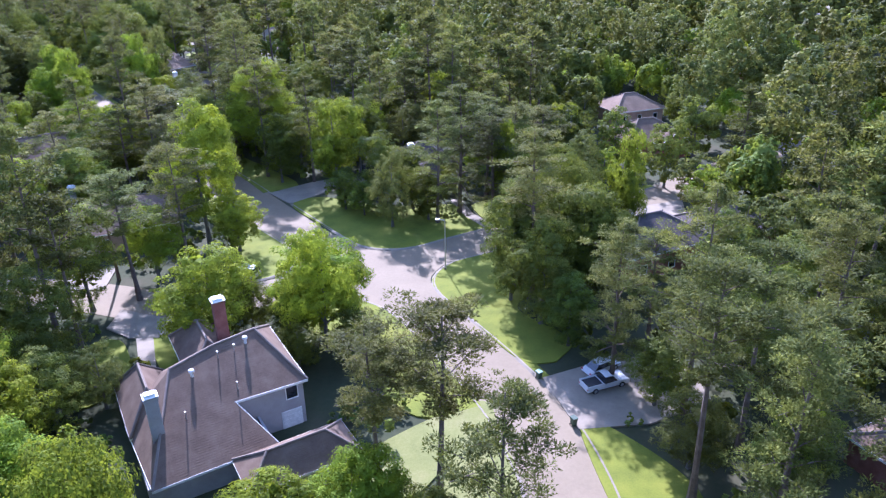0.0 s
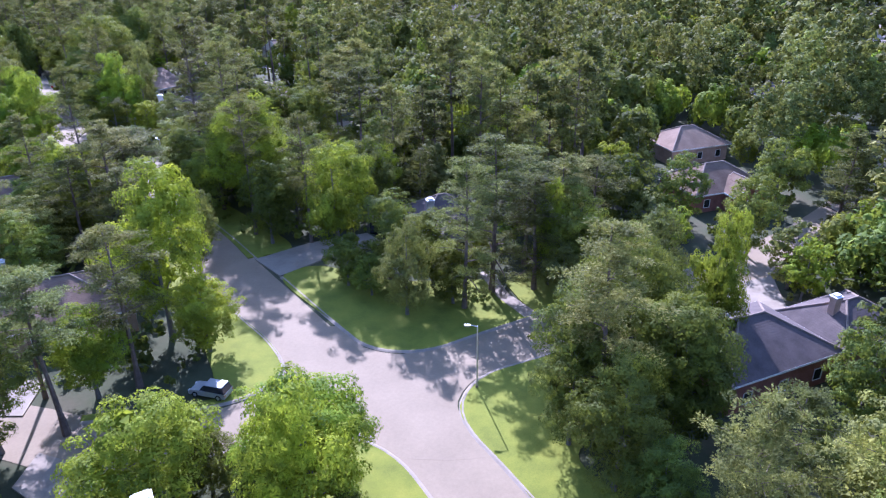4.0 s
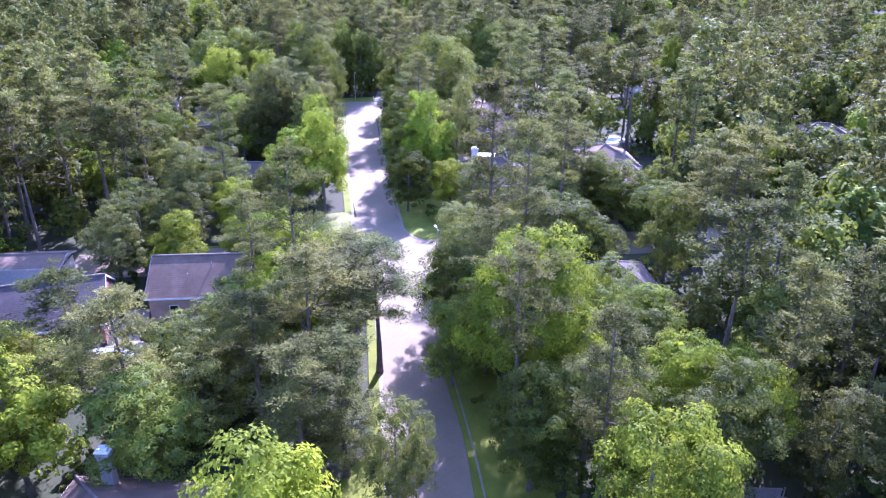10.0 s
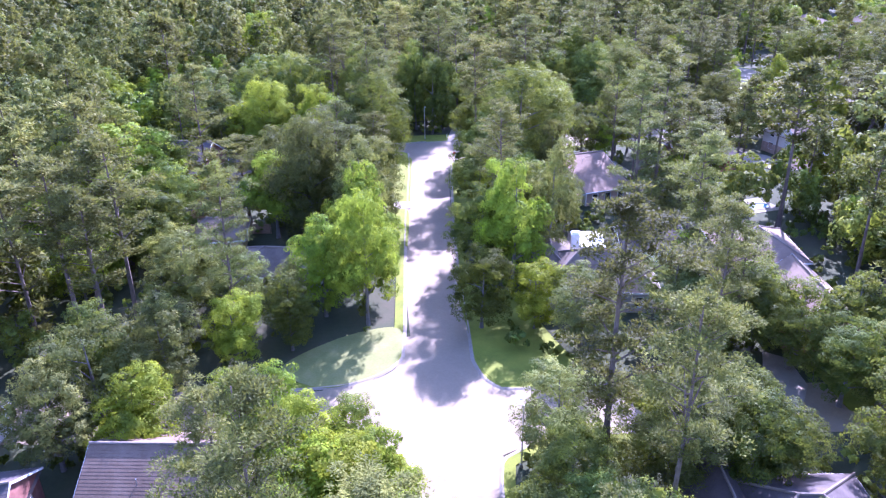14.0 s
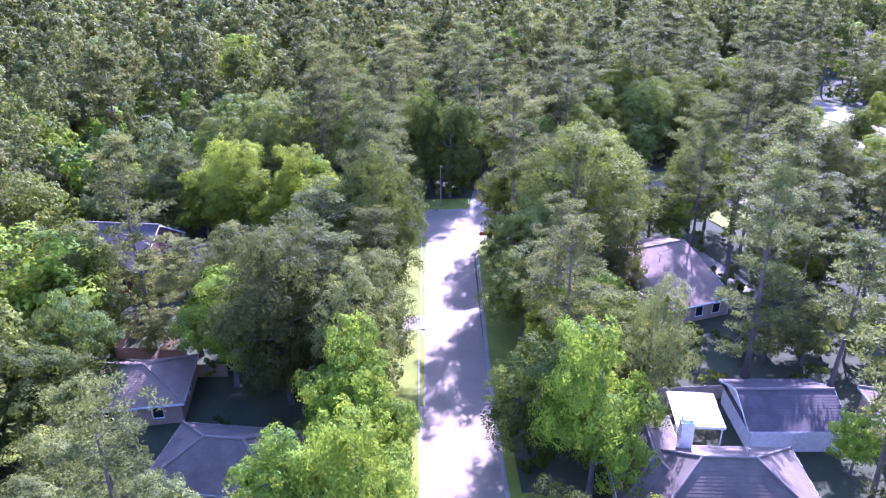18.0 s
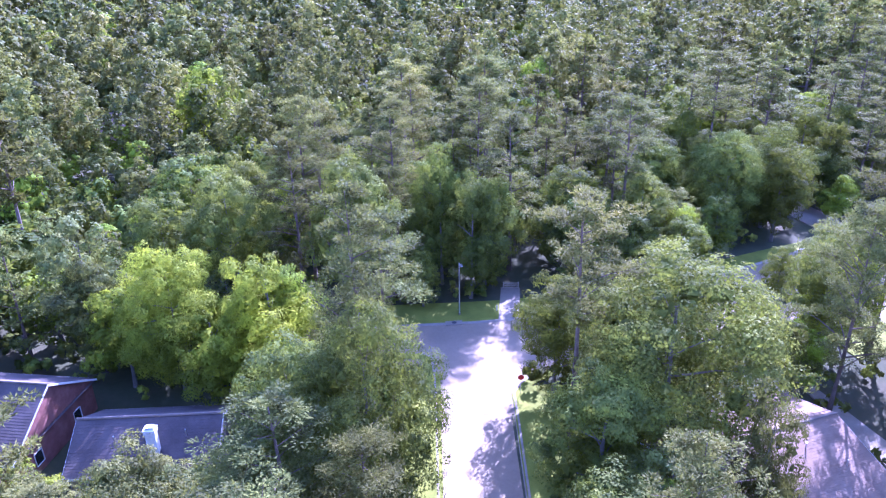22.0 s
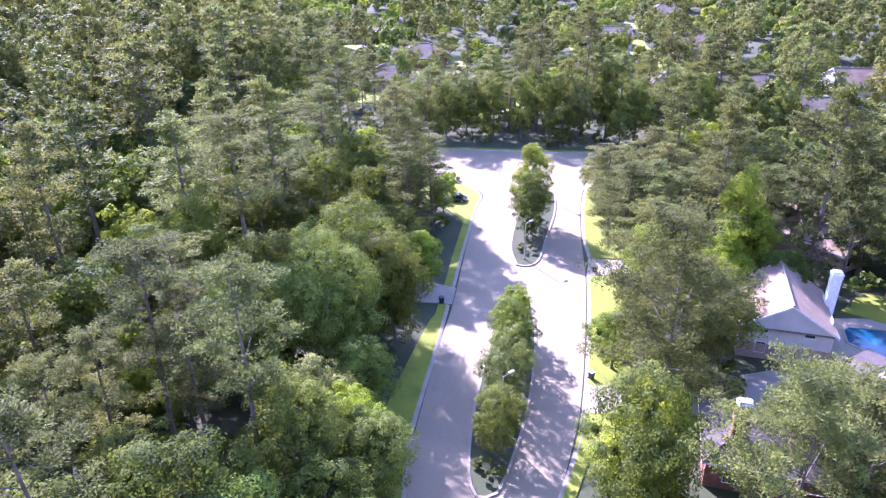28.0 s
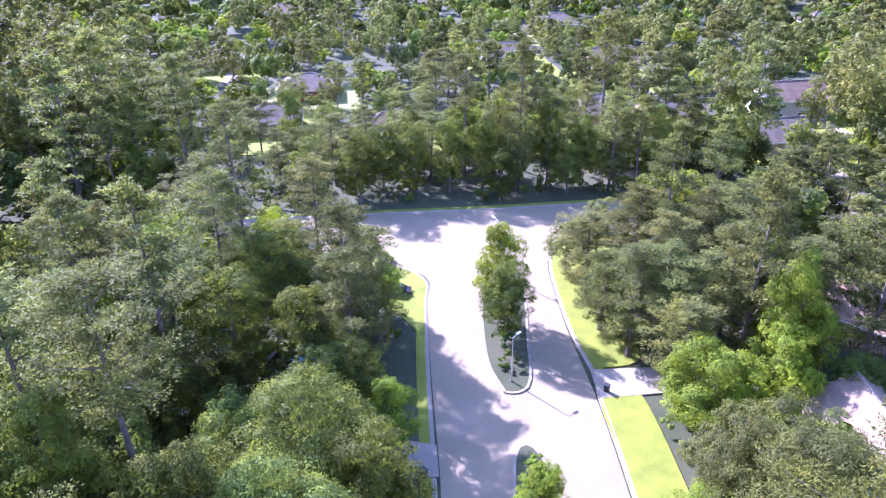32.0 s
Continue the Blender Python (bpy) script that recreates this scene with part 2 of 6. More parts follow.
def link(name, me, parent=None, label="", m=None):
    ob = new(name, me)
    if parent is not None:
        ob.parent = parent
    if m is not None:
        ob.matrix_local = m
    if label:
        ob["label"] = label
    return ob


def part(name, bm, material, parent, label="", m=None):
    me = bpy.data.meshes.new(name)
    bm.to_mesh(me)
    bm.free()
    me.materials.append(material)
    return link(name, me, parent, label, m)


def boxes(*specs, bevel=0.0):
    """One bmesh of boxes (x0, y0, z0, x1, y1, z1)."""
    bm = bmesh.new()
    for x0, y0, z0, x1, y1, z1 in specs:
        r = bmesh.ops.create_cube(bm, size=1.0)
        for v in r["verts"]:
            v.co = Vector((x0 + (v.co.x + 0.5) * (x1 - x0), y0 + (v.co.y + 0.5) * (y1 - y0), z0 + (v.co.z + 0.5) * (z1 - z0)))
    if bevel:
        bmesh.ops.bevel(bm, geom=bm.edges[:], offset=bevel, segments=1, affect="EDGES")
    return bm


def rod(p0, p1, r0, r1, sides=8, bm=None):
    bm = bm or bmesh.new()
    p0, p1 = Vector(p0), Vector(p1)
    q = (p1 - p0).to_track_quat("Z", "Y").to_matrix()
    rings = []
    for p, r in ((p0, r0), (p1, r1)):
        rings.append([bm.verts.new(p + q @ Vector((r * math.cos(a), r * math.sin(a), 0))) for a in (math.tau * k / sides for k in range(sides))])
    for k in range(sides):
        bm.faces.new((rings[0][k], rings[0][(k + 1) % sides], rings[1][(k + 1) % sides], rings[1][k]))
    bm.faces.new(rings[0][::-1])
    bm.faces.new(rings[1])
    return bm


def thing(name, label, category, at=None, group="", kind=""):
    ob = new(name)
    ob.empty_display_size = 0.5
    if at is not None:
        ob.matrix_basis = at
    return tagged(ob, label, category, group, kind)


# ---- ground, roads, kerbs, lawns ----
def slab(name, pts, z, material, label, category, depth=0.3, kind="structure", parent=None):
    """A flat slab with a plan outline."""
    bm = bmesh.new()
    top = [bm.verts.new((x, y, z)) for x, y in pts]
    low = [bm.verts.new((x, y, z - depth)) for x, y in pts]
    f = bm.faces.new(top)
    if f.normal.z < 0:
        f.normal_flip()
    n = len(pts)
    for k in range(n):
        bm.faces.new((top[k], top[(k + 1) % n], low[(k + 1) % n], low[k]))
    bmesh.ops.triangulate(bm, faces=[f])
    bmesh.ops.recalc_face_normals(bm, faces=bm.faces[:])
    ob = part(name, bm, material, parent)
    return tagged(ob, label, category, kind=kind)


def spline(pts, step=2.0):
    """A smooth line through plan points."""
    pts = [Vector((*p, 0)) for p in pts]
    ext = [2 * pts[0] - pts[1], *pts, 2 * pts[-1] - pts[-2]]
    out = []
    for a, b, c, d in zip(ext, ext[1:], ext[2:], ext[3:]):
        n = max(1, int((c - b).length / step))
        for k in range(n):
            t = k / n
            out.append(0.5 * ((2 * b) + (c - a) * t + (2 * a - 5 * b + 4 * c - d) * t * t + (3 * b - a - 3 * c + d) * t ** 3))
    out.append(pts[-1])
    return [(p.x, p.y) for p in out]


def offset_line(line, d):
    out = []
    for k, (x, y) in enumerate(line):
        ax, ay = line[max(0, k - 1)]
        bx, by = line[min(len(line) - 1, k + 1)]
        l = math.hypot(bx - ax, by - ay) or 1
        out.append((x - (by - ay) / l * d, y + (bx - ax) / l * d))
    return out


def ribbon(name, centre, width, z, material, label, category):
    line = spline(centre)
    a, b = offset_line(line, width / 2), offset_line(line, -width / 2)
    v = [(x, y, z) for x, y in a] + [(x, y, z) for x, y in b]
    n = len(line)
    f = [(k, n + k, n + k + 1, k + 1) for k in range(n - 1)]
    return tagged(link(name, mesh_of(name, v, f, material)), label, category, kind="structure")


def kerb(line, side=1, width=0.5, height=0.13, step=1.5):
    """A rolled concrete kerb along a plan line, a real step above the road."""
    line = spline(line, step)
    prof = [(0.0, 0.0), (0.16, height * 0.55), (0.3, height), (width, height), (width, 0.0)]
    v, f, n = [], [], len(prof)
    for d, h in prof:
        v.append([(x, y, 0.05 + h) for x, y in offset_line(line, side * d)])
    m = len(line)
    vs = [v[j][k] for k in range(m) for j in range(n)]
    for k in range(m - 1):
        for j in range(n - 1):
            f.append((k * n + j, k * n + j + 1, (k + 1) * n + j + 1, (k + 1) * n + j))
    verge = [[(x, y, z) for x, y in offset_line(line, side * d)] for d, z in ((width - 0.01, 0.17), (width + 0.3, 0.15), (width + 1.2, 0.13))]
    g = [verge[j][k] for k in range(m) for j in range(3)]
    tagged(link("verge", mesh_of("verge", g, [(3 * k + j, 3 * k + j + 1, 3 * k + j + 4, 3 * k + j + 3) for k in range(m - 1) for j in range(2)], M["lawn"])), "mown grass verge behind the kerb", "verge", kind="structure")
    return tagged(link("kerb", mesh_of("kerb", vs, f, M["kerb"])), "pale concrete kerb along the edge of the street", "kerb", kind="structure")


gs = 3000
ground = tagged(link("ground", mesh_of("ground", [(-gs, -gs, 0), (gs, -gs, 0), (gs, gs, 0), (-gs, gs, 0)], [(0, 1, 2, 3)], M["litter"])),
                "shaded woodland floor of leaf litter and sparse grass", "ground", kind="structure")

ROAD_A = [(16.0, 20.0), (12.6, 44.0), (11.3, 54.0), (9.4, 64.0), (4.6, 74.0), (-3.0, 86.0), (-11.0, 96.0), (-20.5, 107.0)]
ROAD_B = [(-20.5, 107.0), (-42.7, 136.3), (-59.0, 157.5), (-75.5, 178.0), (-104.5, 210.8), (-128.4, 241.2), (-141.0, 258.5)]
ROAD_X = [(-14.0, 98.5), (-4.0, 104.2), (8.0, 110.0), (20.0, 116.5), (40.0, 129.0), (62.0, 146.0), (95.0, 180.0), (140.0, 230.0)]
ROAD_W = [(-14.0, 96.0), (-24.0, 93.5), (-36.0, 88.0), (-52.0, 92.0), (-75.0, 96.0)]
ROAD_J = [(-116.0, 147.0), (-95.0, 162.5), (-75.5, 178.0), (-58.0, 191.0), (-38.0, 206.0), (-10.0, 228.0), (30.0, 262.0)]
ROAD_D = [(-158.0, 240.0), (-144.0, 251.5), (-133.0, 262.5), (-122.0, 275.5), (-114.0, 288.0)]
ROAD_E = [(-140.0, 399.0), (-88.0, 377.0), (-67.0, 368.0), (-46.0, 360.0), (-20.0, 350.0), (30.0, 330.0), (90.0, 306.0)]
ROADS = [(ROAD_A, 8.4), (ROAD_B, 8.2), (ROAD_X, 8.2), (ROAD_W, 7.5), (ROAD_J, 8.2), (ROAD_D, 9.0), (ROAD_E, 14.0)]
for n, (line, w) in enumerate(ROADS):
    ribbon("road_%d" % (n + 1), line, w + 0.7, 0.062 - 0.004 * n, M["concrete"], "pale sunlit concrete street with joints and tyre wear", "road")
# junction aprons with flared corners
slab("road_8", spline([(-24.2, 101.0), (-23.0, 104.5), (-26.0, 109.0), (-18.8, 113.1), (-14.4, 108.0), (-9.5, 106.4), (-4.8, 107.6), (1.0, 111.0), (7.0, 105.5), (1.0, 102.3), (-1.9, 98.2), (-2.1, 94.4), (1.0, 88.0), (-8.0, 87.5), (-13.0, 91.0), (-19.0, 94.0)], 1.0), 0.07, M["concrete"], "pale concrete street junction", "road")
slab("road_9", spline([(-91.0, 172.3), (-87.3, 176.5), (-86.5, 181.0), (-90.0, 186.5), (-83.5, 192.0), (-79.0, 186.7), (-74.5, 184.4), (-69.5, 187.5), (-63.0, 182.4), (-66.5, 176.0), (-67.0, 172.5), (-63.5, 166.0), (-70.0, 162.0), (-75.0, 167.5), (-80.8, 168.6), (-85.0, 166.0)], 1.0), 0.07, M["concrete"], "pale concrete street junction", "road")
slab("road_10", spline([(-148.0, 254.0), (-138.6, 262.4), (-130.5, 271.6), (-121.1, 284.4), (-116.0, 279.0), (-121.5, 266.5), (-127.6, 256.0), (-128.6, 251.0), (-126.0, 246.0), (-133.5, 242.5), (-140.0, 248.5)], 1.0), 0.071, M["concrete"], "pale concrete street junction partly in shade", "road")
# boulevard: outline with two planted islands standing in it
slab("road_11", spline([(-123.5, 281.0), (-117.0, 295.4), (-109.9, 310.5), (-104.6, 321.0), (-97.0, 338.0), (-90.8, 351.0), (-87.5, 358.5), (-92.0, 370.0), (-60.0, 358.5), (-66.5, 354.5), (-69.5, 351.5), (-77.0, 336.7), (-82.8, 323.2), (-88.5, 311.5), (-96.6, 296.3), (-102.0, 288.0), (-109.0, 278.5), (-118.5, 268.0)], 1.0), 0.074, M["concrete"], "pale concrete boulevard with tyre marks", "road")

kerb([(15.6, 40.0), (15.8, 51.4), (13.3, 64.0), (8.9, 73.9), (2.3, 85.5), (-1.0, 91.0), (-2.2, 94.8), (-1.6, 98.6), (1.2, 102.4), (7.0, 105.5), (22.0, 113.0), (42.0, 125.5)], -1)
kerb([(7.3, 40.0), (7.4, 52.0), (6.2, 58.0), (4.5, 64.0), (0.3, 72.9), (-4.6, 81.9), (-8.4, 87.5), (-13.0, 90.6), (-20.0, 91.5), (-34.0, 84.5)], 1)
kerb([(-44.0, 92.5), (-30.0, 95.5), (-25.0, 99.0), (-23.4, 103.0), (-26.8, 109.3), (-33.2, 116.9), (-46.5, 134.2), (-62.0, 155.0), (-72.0, 167.0), (-78.5, 168.8), (-84.0, 166.0), (-96.0, 157.0)], 1)
kerb([(42.0, 134.0), (22.4, 123.0), (8.2, 115.2), (-0.2, 110.3), (-5.0, 107.4), (-9.8, 106.6), (-14.3, 108.1), (-18.8, 113.1), (-29.6, 127.2)], -1)
kerb([(-35.0, 133.4), (-42.4, 143.1), (-55.0, 158.5), (-65.5, 171.5), (-66.4, 176.0), (-62.6, 182.2), (-48.0, 193.5)], -1)
kerb([(-104.0, 160.8), (-91.0, 171.5), (-87.3, 176.5), (-86.6, 181.2), (-89.2, 185.9), (-107.6, 208.5), (-118.6, 222.2)], 1)
kerb([(-120.5, 225.0), (-131.7, 239.2), (-139.0, 248.0), (-142.5, 249.8), (-150.0, 244.0)], 1)
kerb([(-52.0, 202.0), (-70.0, 186.6), (-74.3, 184.2), (-78.9, 186.5), (-83.2, 191.4), (-101.6, 213.8), (-124.9, 244.5), (-128.6, 250.0), (-127.6, 256.0), (-121.5, 266.5), (-109.0, 279.5), (-101.6, 288.2), (-96.4, 296.3), (-88.3, 311.5), (-82.6, 323.2)], -1)
kerb([(-80.3, 327.2), (-76.8, 336.7), (-69.0, 352.0), (-64.0, 356.5), (-56.0, 357.0), (-30.0, 346.6), (0.0, 335.0)], -1)
kerb([(-156.0, 247.0), (-148.0, 254.0), (-138.6, 262.4), (-130.5, 271.6), (-121.1, 284.4), (-117.1, 295.4), (-109.9, 310.5), (-105.2, 320.6)], 1)
kerb([(-103.3, 324.6), (-97.0, 338.2), (-90.8, 351.0), (-87.8, 357.0), (-89.5, 363.5), (-97.0, 373.0), (-140.0, 391.0)], 1)
kerb([(-140.0, 406.5), (-86.0, 383.8), (-66.9, 375.4), (-46.0, 367.2), (-20.0, 357.0), (30.0, 337.5)], 1)


LAWNS = []


def lawn(pts, material="lawn", label="bright green mown lawn beside the street", shady=False):
    pts = [*pts, pts[0]]
    if not shady:
        LAWNS.append(spline(pts, 3))
    return slab("lawn", spline(pts, 1.2)[:-1], 0.16 + 0.02 * random.random(), M[material], label, "lawn", 0.2, "structure")


# verge lawns and yards
lawn([(16.0, 44.0), (14.2, 62.0), (18.0, 61.0), (24.0, 52.0), (22.0, 42.0)])
lawn([(13.5, 74.0), (9.0, 74.5), (2.5, 86.0), (-1.9, 94.0), (-1.2, 98.6), (1.5, 102.0), (8.0, 105.5), (20.0, 111.0), (20.0, 98.0), (10.0, 88.0), (16.0, 79.0)])
lawn([(7.0, 44.0), (6.5, 57.0), (3.0, 60.0), (-1.0, 52.0), (0.0, 42.0)], "drylawn", "sparse sun-dried lawn beside the street")
lawn([(3.8, 65.5), (0.0, 73.0), (-5.0, 82.0), (-8.8, 87.3), (-14.0, 90.0), (-19.0, 90.0), (-20.0, 84.0), (-12.0, 76.0), (-6.0, 66.0), (-2.0, 63.5)])
lawn([(-32.0, 74.0), (-34.0, 72.0), (-37.0, 76.0), (-41.0, 82.0), (-37.0, 83.5), (-33.0, 79.0)])
lawn([(-38.3, 73.0), (-43.0, 80.0), (-47.0, 78.0), (-46.0, 68.0), (-41.0, 66.0)])
lawn([(-25.4, 99.6), (-23.8, 103.2), (-27.0, 109.3), (-33.5, 117.0), (-46.5, 134.0), (-50.0, 136.0), (-49.0, 128.0), (-40.0, 116.0), (-33.0, 104.0), (-30.0, 98.0)])
lawn([(-9.8, 107.0), (-14.2, 108.5), (-18.8, 113.6), (-29.0, 126.6), (-24.0, 131.0), (-12.0, 126.0), (3.0, 126.0), (4.2, 121.0), (6.6, 115.4), (-0.4, 110.7), (-5.0, 107.8)])
lawn([(8.6, 116.0), (6.0, 121.5), (6.0, 127.0), (20.0, 132.0), (26.0, 128.0), (22.2, 123.6)])
lawn([(-36.2, 133.8), (-43.0, 143.3), (-55.0, 158.0), (-50.0, 160.0), (-38.0, 148.0), (-30.0, 138.0)], shady=True)
lawn([(-86.9, 181.2), (-87.6, 176.6), (-91.2, 171.8), (-98.0, 172.0), (-97.0, 181.0), (-93.0, 187.5), (-89.6, 185.9)], "drylawn", "sun-dried corner lawn at the junction")
lawn([(-82.0, 167.4), (-78.4, 168.6), (-72.5, 167.2), (-66.0, 159.4), (-71.0, 156.0), (-80.0, 160.0)], shady=True)
lawn([(-74.0, 185.0), (-78.8, 187.0), (-83.0, 191.6), (-92.0, 202.6), (-85.0, 205.0), (-74.0, 198.0), (-66.0, 191.5)], shady=True)
lawn([(-42.5, 207.5), (-38.5, 203.8), (-36.0, 211.0), (-41.0, 217.0), (-46.0, 214.0)])
lawn([(-108.0, 209.2), (-118.4, 221.8), (-123.0, 219.0), (-113.0, 206.0)], shady=True)
lawn([(-120.8, 225.6), (-132.0, 239.8), (-138.0, 247.0), (-141.0, 245.0), (-133.0, 234.0), (-124.0, 222.5)], shady=True)
lawn([(-103.0, 216.0), (-125.0, 244.8), (-128.0, 250.0), (-122.0, 254.0), (-113.0, 242.0), (-98.0, 222.0)], shady=True)
lawn([(-156.0, 248.5), (-148.0, 255.0), (-138.8, 263.2), (-131.0, 272.2), (-121.7, 284.8), (-117.6, 295.6), (-110.4, 310.7), (-106.0, 319.6), (-109.0, 317.5), (-119.5, 300.0), (-126.5, 286.0), (-137.0, 273.0), (-142.5, 267.0), (-158.0, 253.0)], "lawn", "shaded lawn strip between the street and the woods", shady=True)
lawn([(-95.0, 344.4), (-91.2, 351.2), (-88.4, 357.4), (-90.2, 363.6), (-97.0, 370.0), (-100.0, 364.0), (-96.0, 352.0)])
lawn([(-101.0, 289.0), (-96.0, 296.4), (-87.9, 311.5), (-82.6, 322.4), (-78.0, 321.0), (-86.0, 303.0), (-93.0, 287.0), (-99.0, 283.0)])
lawn([(-79.6, 327.4), (-76.3, 336.8), (-68.6, 351.6), (-64.0, 355.8), (-56.0, 356.2), (-58.0, 346.0), (-70.0, 331.0), (-74.0, 326.0)])
lawn([(-96.0, 281.0), (-88.0, 292.0), (-92.0, 300.0), (-97.0, 292.0), (-100.0, 285.0)])
lawn([(-54.0, 303.0), (-46.0, 305.0), (-38.0, 292.0), (-47.0, 287.0), (-49.0, 296.0)])
lawn([(-128.5, 297.0), (-120.0, 302.0), (-122.0, 308.0), (-130.0, 304.0)], "drylawn", "small sunny clearing of dry grass")


def drive(pts, label="pale concrete driveway", name="driveway"):
    LAWNS.append(list(pts))
    return slab(name, pts, 0.195, M["drive"], label, "driveway", 0.2, "structure")


drive([(-29.6, 127.6), (-34.9, 133.4), (-27.2, 139.6), (-18.0, 143.5), (-14.0, 138.5), (-23.5, 133.6)], "pale concrete driveway in dappled shade")
drive([(11.3, 70.6), (14.0, 61.2), (22.0, 62.0), (30.0, 66.0), (29.0, 75.0), (20.5, 74.6)], "concrete driveway with parked vehicles")
lawn([(5.6, 60.6), (4.0, 66.4), (-4.0, 61.8), (-9.0, 56.5), (-4.5, 51.0), (0.4, 56.6)], "drylawn", "sparse lawn under the pines beside the street")
drive([(3.3, 120.9), (5.0, 121.8), (8.7, 116.2), (6.8, 115.2)], "narrow concrete path to the street", "path")
drive([(3.3, 120.9), (5.0, 121.8), (3.0, 129.0), (1.0, 128.5)], "narrow concrete path to a house", "path")
drive([(-47.6, 195.0), (-43.4, 198.2), (-44.2, 206.0), (-47.5, 210.6), (-50.5, 210.4), (-48.4, 203.0)])
drive([(-36.0, 84.6), (-46.0, 88.0), (-46.0, 83.0), (-42.0, 80.5), (-38.0, 80.5)])
drive([(-38.8, 80.6), (-41.0, 80.4), (-38.0, 73.5), (-36.0, 73.8)], "narrow concrete path across the lawn", "path")
drive([(-58.0, 100.0), (-52.0, 101.0), (-51.0, 94.0), (-58.0, 94.0)])
drive([(-118.3, 222.6), (-120.8, 225.4), (-126.0, 221.0), (-124.0, 217.5)])
drive([(-139.0, 262.6), (-136.8, 264.6), (-141.5, 272.5), (-144.0, 271.0)], "narrow path leading into the woods", "path")
drive([(-104.9, 320.6), (-103.0, 324.8), (-110.0, 331.0), (-118.0, 336.0), (-120.0, 330.0), (-112.0, 324.0)])
drive([(-82.8, 322.6), (-80.2, 327.4), (-73.0, 324.0), (-66.0, 322.0), (-67.0, 317.0), (-75.0, 319.5)])
drive([(-80.0, 289.8), (-76.4, 294.6), (-72.0, 294.4), (-65.0, 289.6), (-68.5, 285.0), (-74.0, 286.5)], "concrete driveway court beside the house")
drive([(-104.6, 275.2), (-101.8, 271.6), (-88.0, 259.0), (-83.0, 256.6), (-82.0, 259.8), (-86.2, 262.0)], "pale sunlit concrete driveway between lawns")
drive([(-97.5, 293.8), (-95.0, 298.4), (-80.0, 293.0), (-81.5, 288.6)])
drive([(-96.6, 142.4), (-94.0, 144.2), (-87.0, 138.4), (-80.5, 134.2), (-76.0, 134.0), (-77.0, 130.5), (-85.0, 131.6), (-89.8, 135.0)])
drive([(38.0, 124.5), (33.0, 120.0), (37.0, 114.0), (43.0, 116.0), (45.0, 127.0)])
drive([(142.0, 284.0), (149.0, 281.0), (212.0, 407.0), (205.0, 411.0)], "far sunlit concrete street between the trees", "far_street")


# ---- trees ----
def leaf_tris(points, normals, size, rng):
    """Small pointed leaf sprays at the points: corner places, three to a spray."""
    n = len(points)
    t = np.cross(normals, rng.normal(size=(n, 3)))
    t /= np.linalg.norm(t, axis=1, keepdims=True) + 1e-9
    b = np.cross(normals, t)
    s = size * rng.uniform(0.6, 1.4, (n, 1))
    k = rng.uniform(0.32, 0.6, (n, 1))
    return np.stack([points - t * s * 0.4 + b * s * k, points - t * s * 0.45 - b * s * k, points + t * s * 0.75 - normals * s * 0.15], 1).reshape(-1, 3)


def array_mesh(name, v, f, material, extra=None):
    me = bpy.data.meshes.new(name)
    k = f.shape[1]
    me.vertices.add(len(v))
    me.vertices.foreach_set("co", v.astype(np.float32).ravel())
    me.loops.add(f.size)
    me.loops.foreach_set("vertex_index", f.astype(np.int32).ravel())
    me.polygons.add(len(f))
    me.polygons.foreach_set("loop_start", np.arange(0, f.size, k, dtype=np.int32))
    me.polygons.foreach_set("loop_total", np.full(len(f), k, dtype=np.int32))
    me.materials.append(material)
    me.update(calc_edges=True)
    return me


def lobed_points(rng, n, radius, low, high, lobes, lobe_r, squash=0.8, taper=0.25, per=26, clump=0.1):
    """Leaf places and outward directions over a crown: big lobes, on them rounded leaf clumps, and gaps between both."""
    cs, rs = [], []
    mid, half = (low + high) / 2, (high - low) / 2
    for k in range(lobes):
        u = rng.normal(size=3)
        u /= np.linalg.norm(u)
        d = rng.uniform(0.3, 1.0) ** 0.5
        zz = u[2] * d
        wide = 1 - taper * max(0, zz) ** 2
        rr = radius * lobe_r * rng.uniform(0.65, 1.3)
        cs.append((u[0] * d * (radius - rr * 0.95) * wide, u[1] * d * (radius - rr * 0.95) * wide, mid + zz * (half - rr * 0.6)))
        rs.append(rr)
    cs, rs = np.array(cs), np.array(rs)
    need = max(4, n // per)
    m = need * 4
    pick = rng.choice(lobes, m, p=rs ** 2 / (rs ** 2).sum())
    u = rng.normal(size=(m, 3))
    u[:, 2] = u[:, 2] * 0.9 + 0.3
    u /= np.linalg.norm(u, axis=1, keepdims=True)
    flat = np.array([1, 1, squash])
    p = cs[pick] + u * (rs[pick] * rng.uniform(0.62, 1.2, m))[:, None] * flat
    dist = np.linalg.norm((p[:, None] - cs[None]) / flat, axis=2) / rs[None]
    dist[np.arange(m), pick] = 9
    keep = np.flatnonzero(dist.min(1) > 0.8)[:need]
    p, u = p[keep], u[keep]
    size = clump * radius * rng.uniform(0.55, 1.5, len(p))
    i = rng.choice(len(p), n, p=size ** 1.6 / (size ** 1.6).sum())
    w = rng.normal(size=(n, 3)) + 0.55 * u[i]
    w[:, 2] += 0.35
    w /= np.linalg.norm(w, axis=1, keepdims=True)
    off = w * (size[i] * rng.uniform(0.66, 1.12, n))[:, None] * np.array([1.12, 1.12, 0.75])
    return p[i] + off, 0.75 * w + 0.35 * u[i], cs, rs


